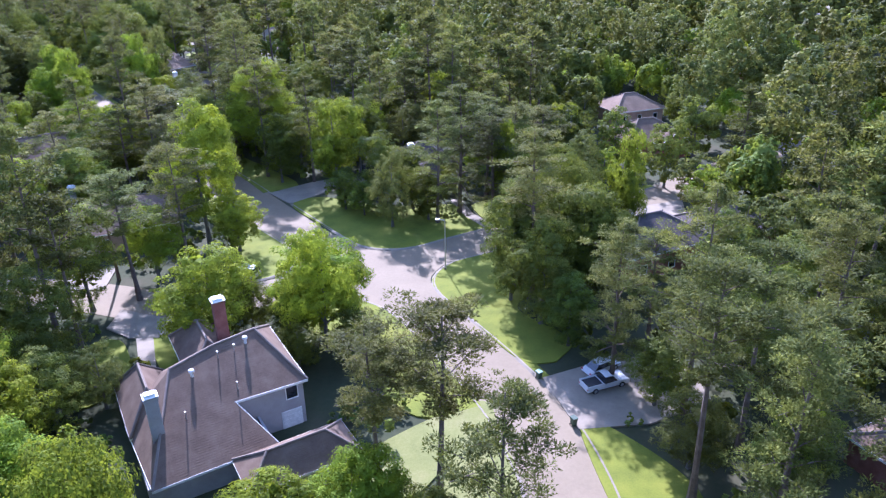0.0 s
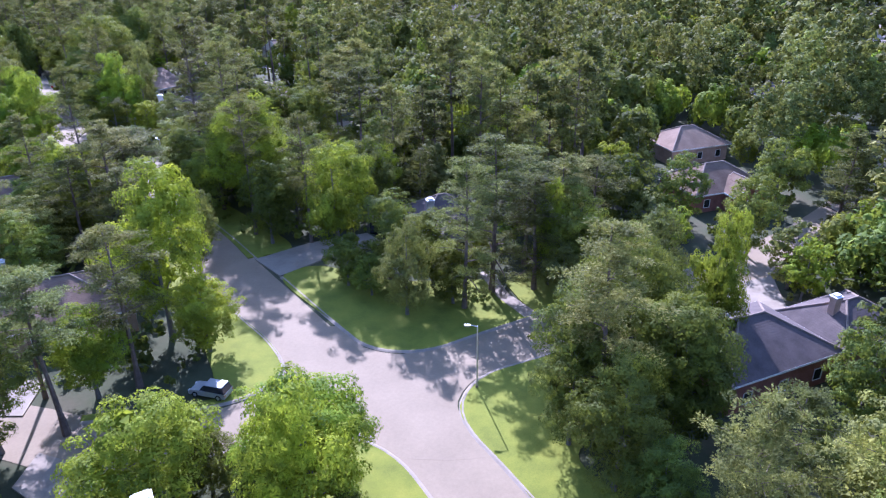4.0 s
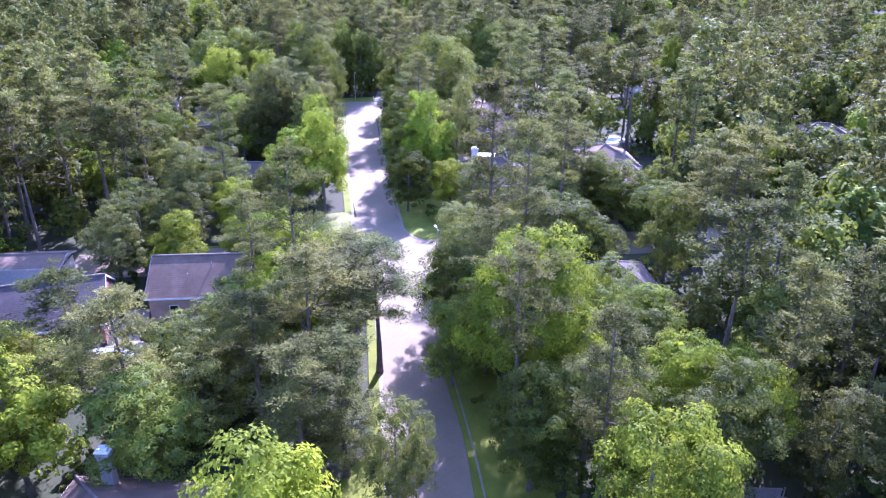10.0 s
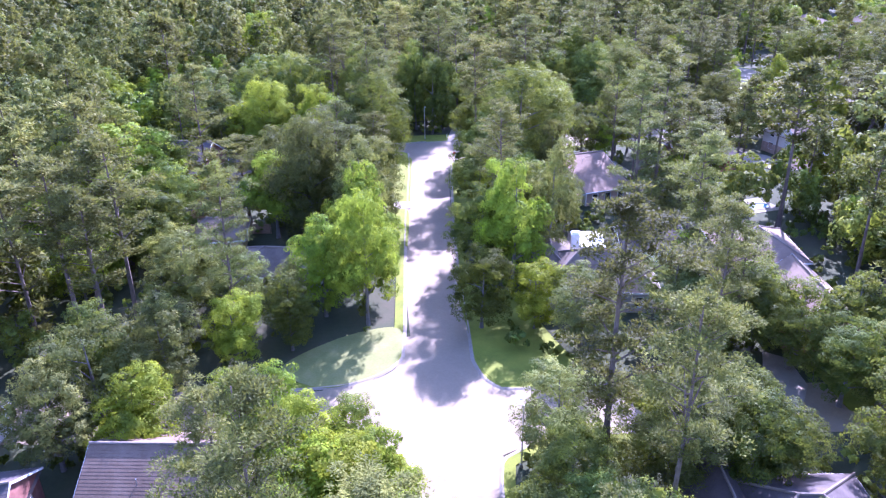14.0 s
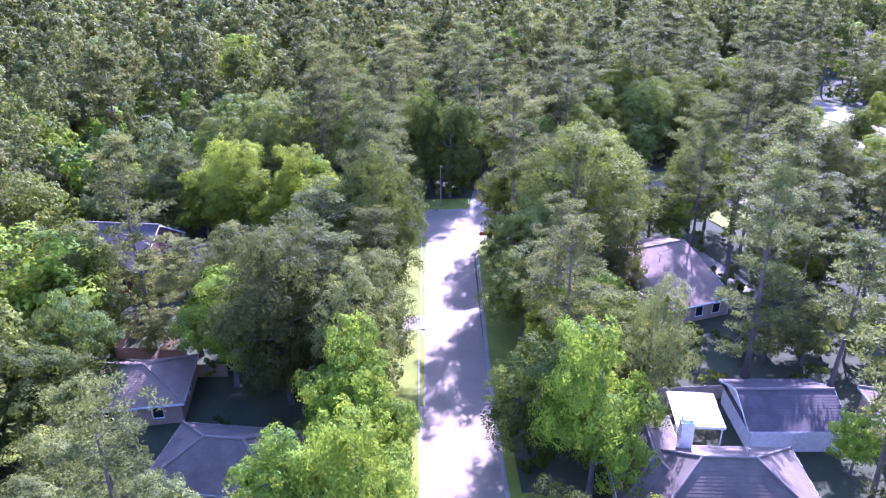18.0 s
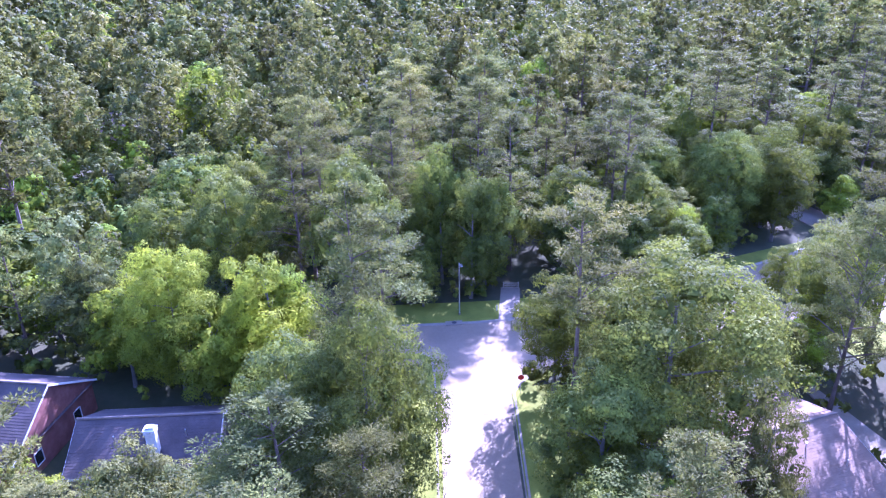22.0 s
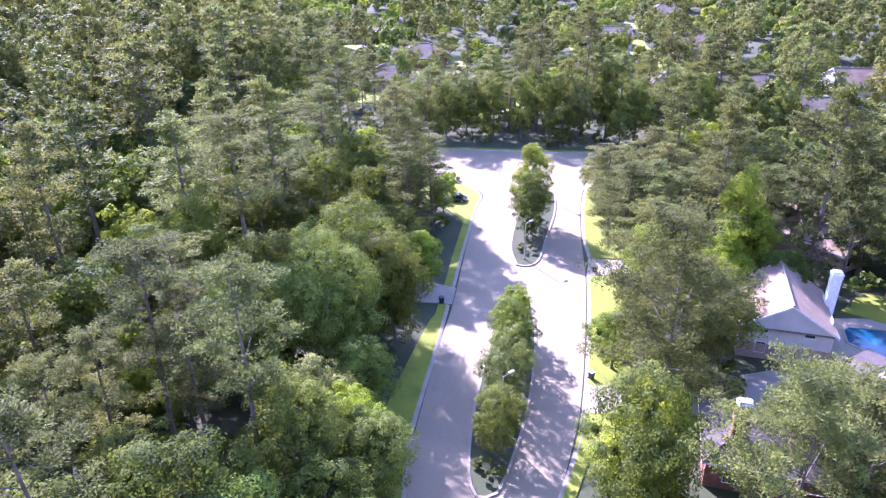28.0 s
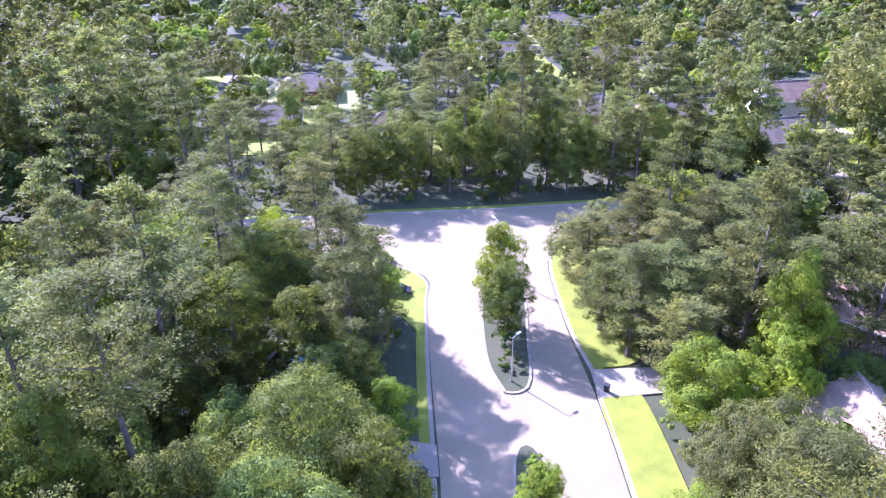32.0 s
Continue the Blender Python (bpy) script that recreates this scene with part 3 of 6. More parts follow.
def trunk_mesh(name, rng, height, r0, limbs, material, bend=0.4):
    """A tapered, slightly bent trunk with limbs to the given places."""
    bm = bmesh.new()
    k = 7
    line = [Vector((bend * math.sin(2.1 * j / k + rng.uniform(0, 0.3)) * j / k, bend * math.cos(1.7 * j / k) * j / k - bend * 0 * j, height * j / k)) for j in range(k + 1)]
    for j in range(k):
        a, b = r0 * (1 - 0.86 * j / k), r0 * (1 - 0.86 * (j + 1) / k)
        rod(line[j], line[j + 1], a * (1.35 if j == 0 else 1), b, 6, bm)
    for c in limbs:
        c = Vector(c)
        z = max(height * 0.25, min(height * 0.9, c.z - 0.45 * math.hypot(c.x, c.y)))
        j = min(k - 1, int(z / height * k))
        p = line[j].lerp(line[j + 1], z / height * k - j)
        r = r0 * (1 - 0.86 * z / height) * 0.5
        m = p.lerp(c, 0.55) + Vector((0, 0, 0.06 * (c - p).length))
        rod(p, m, r, r * 0.7, 4, bm)
        rod(m, c, r * 0.7, r * 0.25, 3, bm)
    me = bpy.data.meshes.new(name)
    bm.to_mesh(me)
    bm.free()
    me.materials.append(material)
    return me


def broadleaf(seed, height, radius, n, leaf, material, base=0.28, lobes=30, lobe_r=0.32, squash=0.8, taper=0.25, clump=0.86):
    rng = np.random.default_rng(seed)
    p, u, cs, rs = lobed_points(rng, n, radius, height * base, height, lobes, lobe_r, squash, taper, (100 if n < 40000 else 76) if n > 10000 else 46 if n > 5000 else 24, clump / radius)
    nrm = u + rng.normal(size=u.shape) * 0.2 + np.array([0, 0, 0.14])
    nrm /= np.linalg.norm(nrm, axis=1, keepdims=True)
    v = leaf_tris(p, nrm, leaf, rng)
    # oversized inner sprays, added to block light and darken the crown's inside
    m = 90 + n // 60
    i = rng.integers(0, len(cs), m)
    core = rng.normal(size=(m, 3))
    core /= np.linalg.norm(core, axis=1, keepdims=True)
    v = np.concatenate([v, leaf_tris(cs[i] + core * (rs[i] * rng.uniform(0.0, 0.45, m))[:, None] * np.array([1, 1, squash]), core, 0.26 * lobe_r * radius + 0.2, rng)])
    f = np.arange(len(v)).reshape(-1, 3)
    order = np.argsort(-rs)[:14 if n > 3000 else 4]
    trunk = trunk_mesh("trunk", rng, height * 0.82, height * 0.017 + 0.05, cs[order], M["greybark"])
    return trunk, array_mesh("crown", v, f, material)


def conifer(seed, height, radius, boughs, puffs, per, size, material, bare=0.42):
    """A tall pine: bare-stemmed boughs of uneven length that carry separate needle puffs."""
    rng = np.random.default_rng(seed)
    cs, rs, limbs = [], [], []
    lean = rng.uniform(0, math.tau)
    for k in range(boughs):
        s = (k + rng.uniform(-0.8, 0.8)) / boughs
        s = min(0.99, max(0.0, s)) ** 0.85
        wide = min(1.0, 0.5 + 1.9 * s) * math.sqrt(max(0.03, 1 - max(0.0, (s - 0.35) / 0.66) ** 2))
        reach = radius * wide * rng.uniform(0.45, 1.08)
        a = k * 2.399 + rng.uniform(-0.9, 0.9)
        reach *= 1 + 0.22 * math.cos(a - lean)
        z = height * (bare + (0.965 - bare) * s)
        lift = rng.uniform(0.05, 0.42) * reach
        tip = np.array([math.cos(a) * reach, math.sin(a) * reach, z + lift])
        if k % (1 if per > 20 else 5) == 0:
            limbs.append(tip)
        for q in range(puffs):
            g = 1.02 - 0.6 * (q + rng.uniform(0, 0.9)) / puffs
            c = np.array([tip[0] * g, tip[1] * g, z + lift * g])
            cs.append(c + rng.normal(size=3) * np.array([0.12, 0.12, 0.045]) * min(radius, 5.4))
            rs.append(rng.uniform(0.55, 1.4) * min(radius, 5.4) * 0.165)
    for q in range(puffs):
        cs.append(np.array([0, 0, height * 0.965]) + rng.normal(size=3) * np.array([0.5, 0.5, 0.6]))
        rs.append(radius * 0.12)
    cs, rs = np.array(cs), np.array(rs)
    m = len(cs)
    u = rng.normal(size=(m, per, 3))
    u[:, :, 2] = u[:, :, 2] * 0.7 + 0.3
    u /= np.linalg.norm(u, axis=2, keepdims=True)
    p = cs[:, None] + u * (rs[:, None, None] * rng.uniform(0.35, 1.05, (m, per, 1))) * np.array([1.05, 1.05, 0.55])
    p, u = p.reshape(-1, 3), u.reshape(-1, 3)
    d = u * np.array([1, 1, 0.45]) + rng.normal(size=u.shape) * 0.4 + np.array([0, 0, 0.25])
    d /= np.linalg.norm(d, axis=1, keepdims=True)
    up = np.array([0, 0, 0.7]) + 0.6 * u + rng.normal(size=d.shape) * 0.24
    t = np.cross(d, up)
    t /= np.linalg.norm(t, axis=1, keepdims=True) + 1e-9
    s = size * rng.uniform(0.7, 1.3, (len(p), 1))
    v = np.stack([p - t * s * 0.22, p + t * s * 0.22, p + d * s * 0.95], 1).reshape(-1, 3)
    f = np.arange(len(v)).reshape(-1, 3)
    trunk = trunk_mesh("trunk", rng, height * 0.97, height * 0.0105 + 0.05, limbs, M["bark"], 0.5)
    return trunk, array_mesh("crown", v, f, material)


KINDS = {
    "oak": ("oak_tree", "broad dark-green broadleaf tree with a lobed crown"),
    "lime": ("broadleaf_tree", "bright yellow-green broadleaf tree in sunlight"),
    "grey": ("willow_oak_tree", "pale grey-green broadleaf tree with fine foliage"),
    "pine": ("pine_tree", "tall pine with ragged grey-green needle boughs"),
}
MODELS = {}
for tier in (0, 1, 3):
    for k in range(4 if tier == 0 else 3):
        n, lf = {0: (25000, 0.2), 1: (8500, 0.34), 3: (3200, 0.58)}[tier]
        MODELS["oak", tier, k] = (18.0, *broadleaf(11 + k, 18, 6.8, n, lf, M["oak"], 0.08, 26 + 3 * k, 0.34, 0.78))
        MODELS["lime", tier, k] = (16.0, *broadleaf(41 + k, 16, 6.2, n, lf, M["lime"], 0.1, 24 + 4 * k, 0.33, 0.7, 0.35, 0.8))
        MODELS["grey", tier, k] = (17.0, *broadleaf(71 + k, 17, 6.5, n, lf * 0.85, M["grey"], 0.06, 36, 0.29, 0.85, 0.3, 0.74))
        bare = (0.14, 0.44, 0.54, 0.34)[k]
        if tier == 0:
            MODELS["pine", tier, k] = (26.0, *conifer(101 + k, 26, 4.6, (34, 23, 22, 26)[k], 7, 92, 0.26, M["pine"], bare))
        elif tier == 3:
            MODELS["pine", tier, k] = (26.0, *conifer(101 + k, 26, 4.6, 24, 5, 24, 0.72, M["pine"], bare))
        else:
            MODELS["pine", tier, k] = (26.0, *conifer(101 + k, 26, 4.6, (32, 23, 22)[k], 7, 44, 0.42, M["pine"], bare))
for k in range(2):
    MODELS["oak", 2, k] = (22.0, *broadleaf(131 + k, 22, 9.6, 62000, 0.18, M["oak"], 0.08, 58, 0.25, 0.8, 0.25, 0.95))
    MODELS["lime", 2, k] = (20.0, *broadleaf(141 + k, 20, 9.6, 62000, 0.18, M["lime"], 0.1, 54, 0.25, 0.75, 0.3, 0.88))
    MODELS["grey", 2, k] = (22.0, *broadleaf(151 + k, 22, 9.6, 62000, 0.175, M["grey"], 0.06, 62, 0.24, 0.88, 0.25, 0.84))
    MODELS["pine", 2, k] = (28.0, *conifer(161 + k, 28, 8.0, 40, 10, 90, 0.27, M["pine"], 0.3))
WIDTH = {"oak": 6.8, "lime": 6.2, "grey": 6.5, "pine": 4.7}
random.seed(5)
made, PLACED_TREES = {}, []


def tree(kind, x, y, height, radius=None, tier=0, rng=random, form=None):
    if radius and radius > (6.3 if kind == "pine" else 7.2) and tier == 0:
        tier = 2
    k = rng.randrange((4, 3, 2, 3)[tier])
    if form is not None and tier < 2:
        k = form
    full, trunk, crown = MODELS[kind, tier, k]
    s = height / full
    w = s * rng.uniform(0.9, 1.12) if radius is None else radius / (WIDTH[kind] if tier != 2 else 8.2 if kind == "pine" else 9.6)
    place, turn = Vector((x, y, -0.05)), Euler((0, 0, rng.uniform(0, math.tau)))
    first = made.get((kind, tier, k))
    if first:
        a = first.scale
        return copy_thing(first, Matrix.LocRotScale(place, turn, (w / a.x, w / a.y, s / a.z)))
    name, label = KINDS[kind]
    ob = thing(name, label, "tree", Matrix.LocRotScale(place, turn, (w, w, s)), "trees of the wooded neighbourhood")
    link("trunk", trunk, ob)
    link("crown", crown, ob)
    made[kind, tier, k] = ob
    return ob


# ---- houses ----
def course_face(v, f, a, b, c, d, step=0.32, lift=0.014):
    """Overlapping shingle courses over a roof plane from its eave a-b up to c-d, as one stepped skin."""
    a, b, c, d = (Vector(p) for p in (a, b, c, d))
    n = max(2, int(((c + d) / 2 - (a + b) / 2).length / step))
    nrm = (b - a).cross((c + d) / 2 - a).normalized()
    if nrm.z < 0:
        nrm = -nrm
    i = len(v)
    v += [a, b]
    for k in range(n):
        t0, t1 = k / n, (k + 1) / n
        v += [a.lerp(d, t0) + nrm * lift, b.lerp(c, t0) + nrm * lift]
        f.append((i, i + 1, i + 3, i + 2))
        if k == n - 1 and (c - d).length < 0.01:
            v.append(c)
            f.append((i + 2, i + 3, i + 4))
        else:
            v += [a.lerp(d, t1), b.lerp(c, t1)]
            f.append((i + 2, i + 3, i + 5, i + 4))
        i += 4


def roof_part(parent, x0, y0, x1, y1, eave, rise, axis, style, material, over=0.45):
    """A hipped or gabled roof with shingle courses, white fascia boards and ridge caps."""
    x0, y0, x1, y1 = x0 - over, y0 - over, x1 + over, y1 + over
    sw = axis == "y"
    if sw:
        x0, y0, x1, y1 = y0, x0, y1, x1
    mid, inset = (y0 + y1) / 2, ((y1 - y0) / 2 if style == "hip" else 0.0)
    inset = min(inset, (x1 - x0) / 2 - 0.05)
    e, t = eave, eave + rise
    A, B, C, D = (x0, y0, e), (x1, y0, e), (x1, y1, e), (x0, y1, e)
    P, Q = (x0 + inset, mid, t), (x1 - inset, mid, t)
    fl = (lambda p: (p[1], p[0], p[2])) if sw else (lambda p: p)
    A, B, C, D, P, Q = (fl(p) for p in (A, B, C, D, P, Q))
    v, f = [], []
    course_face(v, f, A, B, Q, P)
    course_face(v, f, C, D, P, Q)
    if style == "hip":
        course_face(v, f, B, C, Q, Q)
        course_face(v, f, D, A, P, P)
    i = len(v)
    v += [Vector(p) - Vector((0, 0, 0.1)) for p in (A, B, C, D)]
    f.append((i, i + 3, i + 2, i + 1))
    bm = bmesh.new()
    vs = [bm.verts.new(p) for p in v]
    for q in f:
        bm.faces.new([vs[k] for k in q])
    bmesh.ops.remove_doubles(bm, verts=bm.verts[:], dist=0.002)
    roof = part("roof", bm, material, parent)
    for p, q in ((A, B), (B, C), (C, D), (D, A)) if style == "hip" else ((A, B), (C, D), (A, P), (P, D), (B, Q), (Q, C)):
        p, q = Vector(p), Vector(q)
        out = Vector((q - p)).cross(Vector((0, 0, 1))).normalized() * 0.03
        lo = Vector((0, 0, -0.26))
        bm = bmesh.new()
        vs = [bm.verts.new(w) for w in (p + out, q + out, q + out + lo, p + out + lo, p - out, q - out, q - out + lo, p - out + lo)]
        for a, b, c, d in ((0, 1, 2, 3), (7, 6, 5, 4), (0, 4, 5, 1), (3, 2, 6, 7), (0, 3, 7, 4), (1, 5, 6, 2)):
            bm.faces.new([vs[k] for k in (a, b, c, d)])
        bmesh.ops.recalc_face_normals(bm, faces=bm.faces[:])
        part("fascia", bm, M["white"], parent, "white painted fascia board")
    for p, q in ((P, Q),) + (((A, P), (D, P), (B, Q), (C, Q)) if style == "hip" else ()):
        if (Vector(p) - Vector(q)).length > 0.3:
            part("ridge_cap", rod(Vector(p) + Vector((0, 0, 0.03)), Vector(q) + Vector((0, 0, 0.03)), 0.15, 0.15, 6), M["ridge"], parent, "ridge shingles with sunlight painted in as a paler tone")
    if style == "gable":
        for p, q, r in ((A, D, P), (B, C, Q)):
            w = Vector((0.0, 0.0, 0.0)) + (Vector(Q) - Vector(P)).normalized() * (0.42 if p is A else -0.42)
            part("gable", tri_wall(Vector(p) + w, Vector(q) + w, Vector(r) + w), parent.get("wall_mat") and M[parent["wall_mat"]] or M["siding"], parent)
    return roof


def tri_wall(a, b, c, thick=0.15):
    bm = bmesh.new()
    n = (b - a).cross(c - a).normalized() * thick
    vs = [bm.verts.new(p) for p in (a, b, c, a + n, b + n, c + n)]
    for q in ((0, 1, 2), (5, 4, 3)):
        bm.faces.new([vs[k] for k in q])
    for q in ((0, 3, 4, 1), (1, 4, 5, 2), (2, 5, 3, 0)):
        bm.faces.new([vs[k] for k in q])
    bmesh.ops.recalc_face_normals(bm, faces=bm.faces[:])
    return bm


def window_part(parent, x, y, z, w, h, side):
    """A framed window standing proud of a wall; side is the outward axis."""
    m = pose(x, y, z, 0, 0, {"-y": 0, "+x": 90, "+y": 180, "-x": -90}[side])
    bm = boxes((-w / 2 - 0.1, -0.08, -0.1, w / 2 + 0.1, 0.0, h + 0.1))
    bm.faces.ensure_lookup_table()
    front = min(bm.faces, key=lambda q: q.calc_center_median().y)
    bmesh.ops.inset_region(bm, faces=[front], thickness=0.1, depth=-0.05)
    frame_ob = part("window", bm, M["white"], parent, "white window frame", m)
    part("pane", boxes((-w / 2, -0.045, 0, w / 2, -0.032, h)), M["pane"], frame_ob, "dark reflecting glass")


def chimney_part(parent, x, y, z0, z1, w, d, material, cap="white"):
    c = part("chimney", boxes((x - w / 2, y - d / 2, z0, x + w / 2, y + d / 2, z1), (x - w / 2 - 0.07, y - d / 2 - 0.07, z1 - 0.45, x + w / 2 + 0.07, y + d / 2 + 0.07, z1 - 0.15), bevel=0.02), material, parent)
    part("chimney_cap", boxes((x - w / 2 - 0.12, y - d / 2 - 0.12, z1, x + w / 2 + 0.12, y + d / 2 + 0.12, z1 + 0.1), (x - w / 2 + 0.1, y - d / 2 + 0.1, z1 + 0.1, x + w / 2 - 0.1, y + d / 2 - 0.1, z1 + 0.35), bevel=0.015), M[cap], c, "pale metal chimney cap")


def pipe_part(parent, x, y, z, h=0.7):
    part("vent_pipe", rod((x, y, z - 0.4), (x, y, z + h), 0.07, 0.07, 8), M["metal"], parent, "metal vent pipe")


def turbine_part(parent, x, y, z):
    bm = rod((x, y, z - 0.35), (x, y, z + 0.15), 0.16, 0.16, 12)
    rod((x, y, z + 0.15), (x, y, z + 0.3), 0.2, 0.3, 12, bm)
    rod((x, y, z + 0.3), (x, y, z + 0.5), 0.3, 0.26, 12, bm)
    rod((x, y, z + 0.5), (x, y, z + 0.6), 0.26, 0.05, 12, bm)
    part("roof_vent", bm, M["white"], parent, "white turbine roof vent")


SITES = []
FAR_GAPS = []


def house(label, cx, cy, deg, wings, wall="siding", roof="roof", chimneys=(), pipes=(), turbines=(), windows=True):
    """wings: (x0, y0, x1, y1, eave, rise, ridge axis, style)."""
    ob = thing("house", label, "house", pose(cx, cy, 0, 0, 0, deg))
    ob["wall_mat"] = wall
    for x0, y0, x1, y1, eave, rise, axis, style in wings:
        t = 0.25
        part("wall", boxes((x0, y0, -0.2, x1, y0 + t, eave - 0.12), (x0, y1 - t, -0.2, x1, y1, eave - 0.12), (x0, y0 + t, -0.2, x0 + t, y1 - t, eave - 0.12), (x1 - t, y0 + t, -0.2, x1, y1 - t, eave - 0.12)), M[wall], ob)
        roof_part(ob, x0, y0, x1, y1, eave, rise, axis, style, M[roof])
        for z in ([1.0] if eave < 4.5 else [1.0, 3.9]) if windows else []:
            for k in range(max(1, int((x1 - x0) / 4.5))):
                x = x0 + (k + 0.5) * (x1 - x0) / max(1, int((x1 - x0) / 4.5))
                window_part(ob, x, y0 - 0.002, z, 1.1, 1.4, "-y")
            for k in range(max(1, int((y1 - y0) / 5))):
                y = y0 + (k + 0.5) * (y1 - y0) / max(1, int((y1 - y0) / 5))
                window_part(ob, x1 + 0.002, y, z, 1.1, 1.4, "+x")
        c = Matrix.Rotation(radians(deg), 2) @ Vector(((x0 + x1) / 2, (y0 + y1) / 2))
        SITES.append((cx + c.x, cy + c.y, math.hypot(x1 - x0, y1 - y0) / 2 + 0.8))
    for x, y, z0, z1, w, d, mat in chimneys:
        chimney_part(ob, x, y, z0, z1, w, d, M[mat])
    for x, y, z in pipes:
        pipe_part(ob, x, y, z)
    for x, y, z in turbines:
        turbine_part(ob, x, y, z)
    return ob


first = house("large house with long sloping brown shingle roof and brick chimney", -21.7, 73.7, 30.7, [(-9.0, -22.3, 1.6, -17.6, 2.8, 1.9, "x", "hip")],
              "siding", "roof", [(-5.3, -1.2, 4.0, 11.7, 1.3, 1.1, "brick"), (-15.0, -12.6, 2.0, 9.7, 1.2, 0.9, "siding")],
              [(-7.4, -7.6, 8.5), (-5.6, -7.4, 8.7), (-12.2, -12.4, 5.9), (-6.6, -11.2, 6.6)], [(-10.4, -8.6, 8.1), (-4.2, -6.9, 9.1)])
# the long front slope runs down past the upper storey; the end slopes are steeper
RIDGE_L, RIDGE_M, RIDGE_R = (-12.3, -7.3, 8.55), (-7.5, -6.2, 9.2), (-2.8, -5.7, 9.5)
EAVE_R, EAVE_C, EAVE_B, EAVE_L, HIP = (0.45, -12.4, 5.68), (-7.3, -12.3, 5.74), (-4.7, -17.3, 2.9), (-16.9, -17.5, 2.78), (-14.6, -12.3, 5.74)
BACK_R, BACK_M, BACK_L, SIDE_L = (0.45, 0.45, 5.7), (-7.2, -1.4, 6.4), (-12.8, -3.9, 6.4), (-17.5, -6.2, 2.78)
for corners in ((EAVE_C, EAVE_R, RIDGE_R, RIDGE_M), (HIP, EAVE_C, RIDGE_M, RIDGE_L), (EAVE_L, EAVE_B, EAVE_C, HIP), (SIDE_L, EAVE_L, HIP, RIDGE_L),
                (EAVE_R, BACK_R, RIDGE_R, RIDGE_R), (BACK_R, BACK_M, RIDGE_M, RIDGE_R), (BACK_M, BACK_L, RIDGE_L, RIDGE_M), (BACK_L, SIDE_L, RIDGE_L, RIDGE_L)):
    v, q = [], []
    course_face(v, q, *corners, step=0.26)
    link("roof", mesh_of("roof", [tuple(p) for p in v], q, M["roof"]), first)
for a, b in ((RIDGE_L, RIDGE_M), (RIDGE_M, RIDGE_R), (RIDGE_R, EAVE_R), (RIDGE_R, BACK_R), (RIDGE_L, EAVE_L)):
    part("ridge_cap", rod(Vector(a) + Vector((0, 0, 0.03)), Vector(b) + Vector((0, 0, 0.03)), 0.15, 0.15, 6), M["ridge"], first, "ridge shingles with sunlight painted in as a paler tone")
for a, b in ((EAVE_C, EAVE_R), (EAVE_C, EAVE_B), (EAVE_B, EAVE_L), (EAVE_L, SIDE_L), (EAVE_R, BACK_R)):
    a, b = Vector(a), Vector(b)
    side = (b - a).cross(Vector((0, 0, 1))).normalized() * 0.05
    bm = bmesh.new()
    vs = [bm.verts.new(w) for w in (a + side, b + side, b - side, a - side)]
    top = bm.faces.new(vs)
    low = bmesh.ops.extrude_face_region(bm, geom=[top])
    bmesh.ops.translate(bm, verts=[w for w in low["geom"] if isinstance(w, bmesh.types.BMVert)], vec=(0, 0, -0.28))
    bmesh.ops.recalc_face_normals(bm, faces=bm.faces[:])
    part("fascia", bm, M["white"], first, "white painted fascia board")
part("wall", boxes((-8.0, -12.0, -0.2, 0.0, -11.75, 5.5), (-0.25, -11.75, -0.2, 0.0, 0.0, 5.5), (-6.6, -0.25, -0.2, -0.25, 0.0, 5.5), (-8.0, -11.75, -0.2, -7.75, -0.25, 5.5)), M["siding"], first, "grey siding of the upper storey")
part("wall", boxes((-17.0, -17.1, -0.2, -5.0, -16.85, 2.55), (-17.2, -16.85, -0.2, -16.95, -6.4, 2.55), (-5.25, -16.85, -0.2, -5.0, -12.0, 2.7)), M["siding"], first, "grey siding under the low eaves")
# two lower cross wings behind the main ridge
for x0, y0, x1, y1, eave, rise in ((-9.8, -4.4, -4.7, 5.6, 4.7, 2.8), (-17.0, -8.6, -12.4, 1.2, 3.0, 3.5)):
    roof_part(first, x0, y0, x1, y1, eave, rise, "y", "hip", M["roof"])
    part("wall", boxes((x0, y0, -0.2, x0 + 0.25, y1, eave - 0.12), (x1 - 0.25, y0, -0.2, x1, y1, eave - 0.12), (x0 + 0.25, y1 - 0.25, -0.2, x1 - 0.25, y1, eave - 0.12)), M["siding"], first)
window_part(first, -1.3, -12.002, 3.7, 1.2, 1.4, "-y")
door = part("garage_door", boxes((-2.7, -12.06, 0.0, -0.4, -12.0, 2.2)), M["white"], first, "white panelled garage door")
for k in range(4):
    part("door_panel", boxes((-2.6, -12.085, 0.06 + 0.54 * k, -0.5, -12.062, 0.54 + 0.54 * k), bevel=0.008), M["white"], door)
for x, y, r in ((-4.0, -6.0, 8.0), (-13.0, -8.5, 9.5)):
    c = Matrix.Rotation(radians(30.7), 2) @ Vector((x, y))
    SITES.append((-21.7 + c.x, 73.7 + c.y, r))
house("house with weathered brown shingle roof half hidden by pines", 50.0, 53.0, 25, [(-8, -7, 8, 7, 3.4, 3.6, "x", "hip")], "brick", "roof")
house("house with dark shingle roof among tall trees", 31.8, 103.0, 25, [(-8, -6, 8, 6, 4.2, 3.4, "x", "hip")], "brick", "darkroof", [], [(1, 2, 7.0)], [(-2, 1.5, 7.0)])
house("house with dark shingle roof beside a driveway", 46.0, 108.0, 25, [(-6, -5, 6, 5, 4.0, 3.0, "x", "hip")], "tanbrick", "darkroof", [(-3, 0, 4, 8.0, 1.0, 0.9, "tanbrick")])
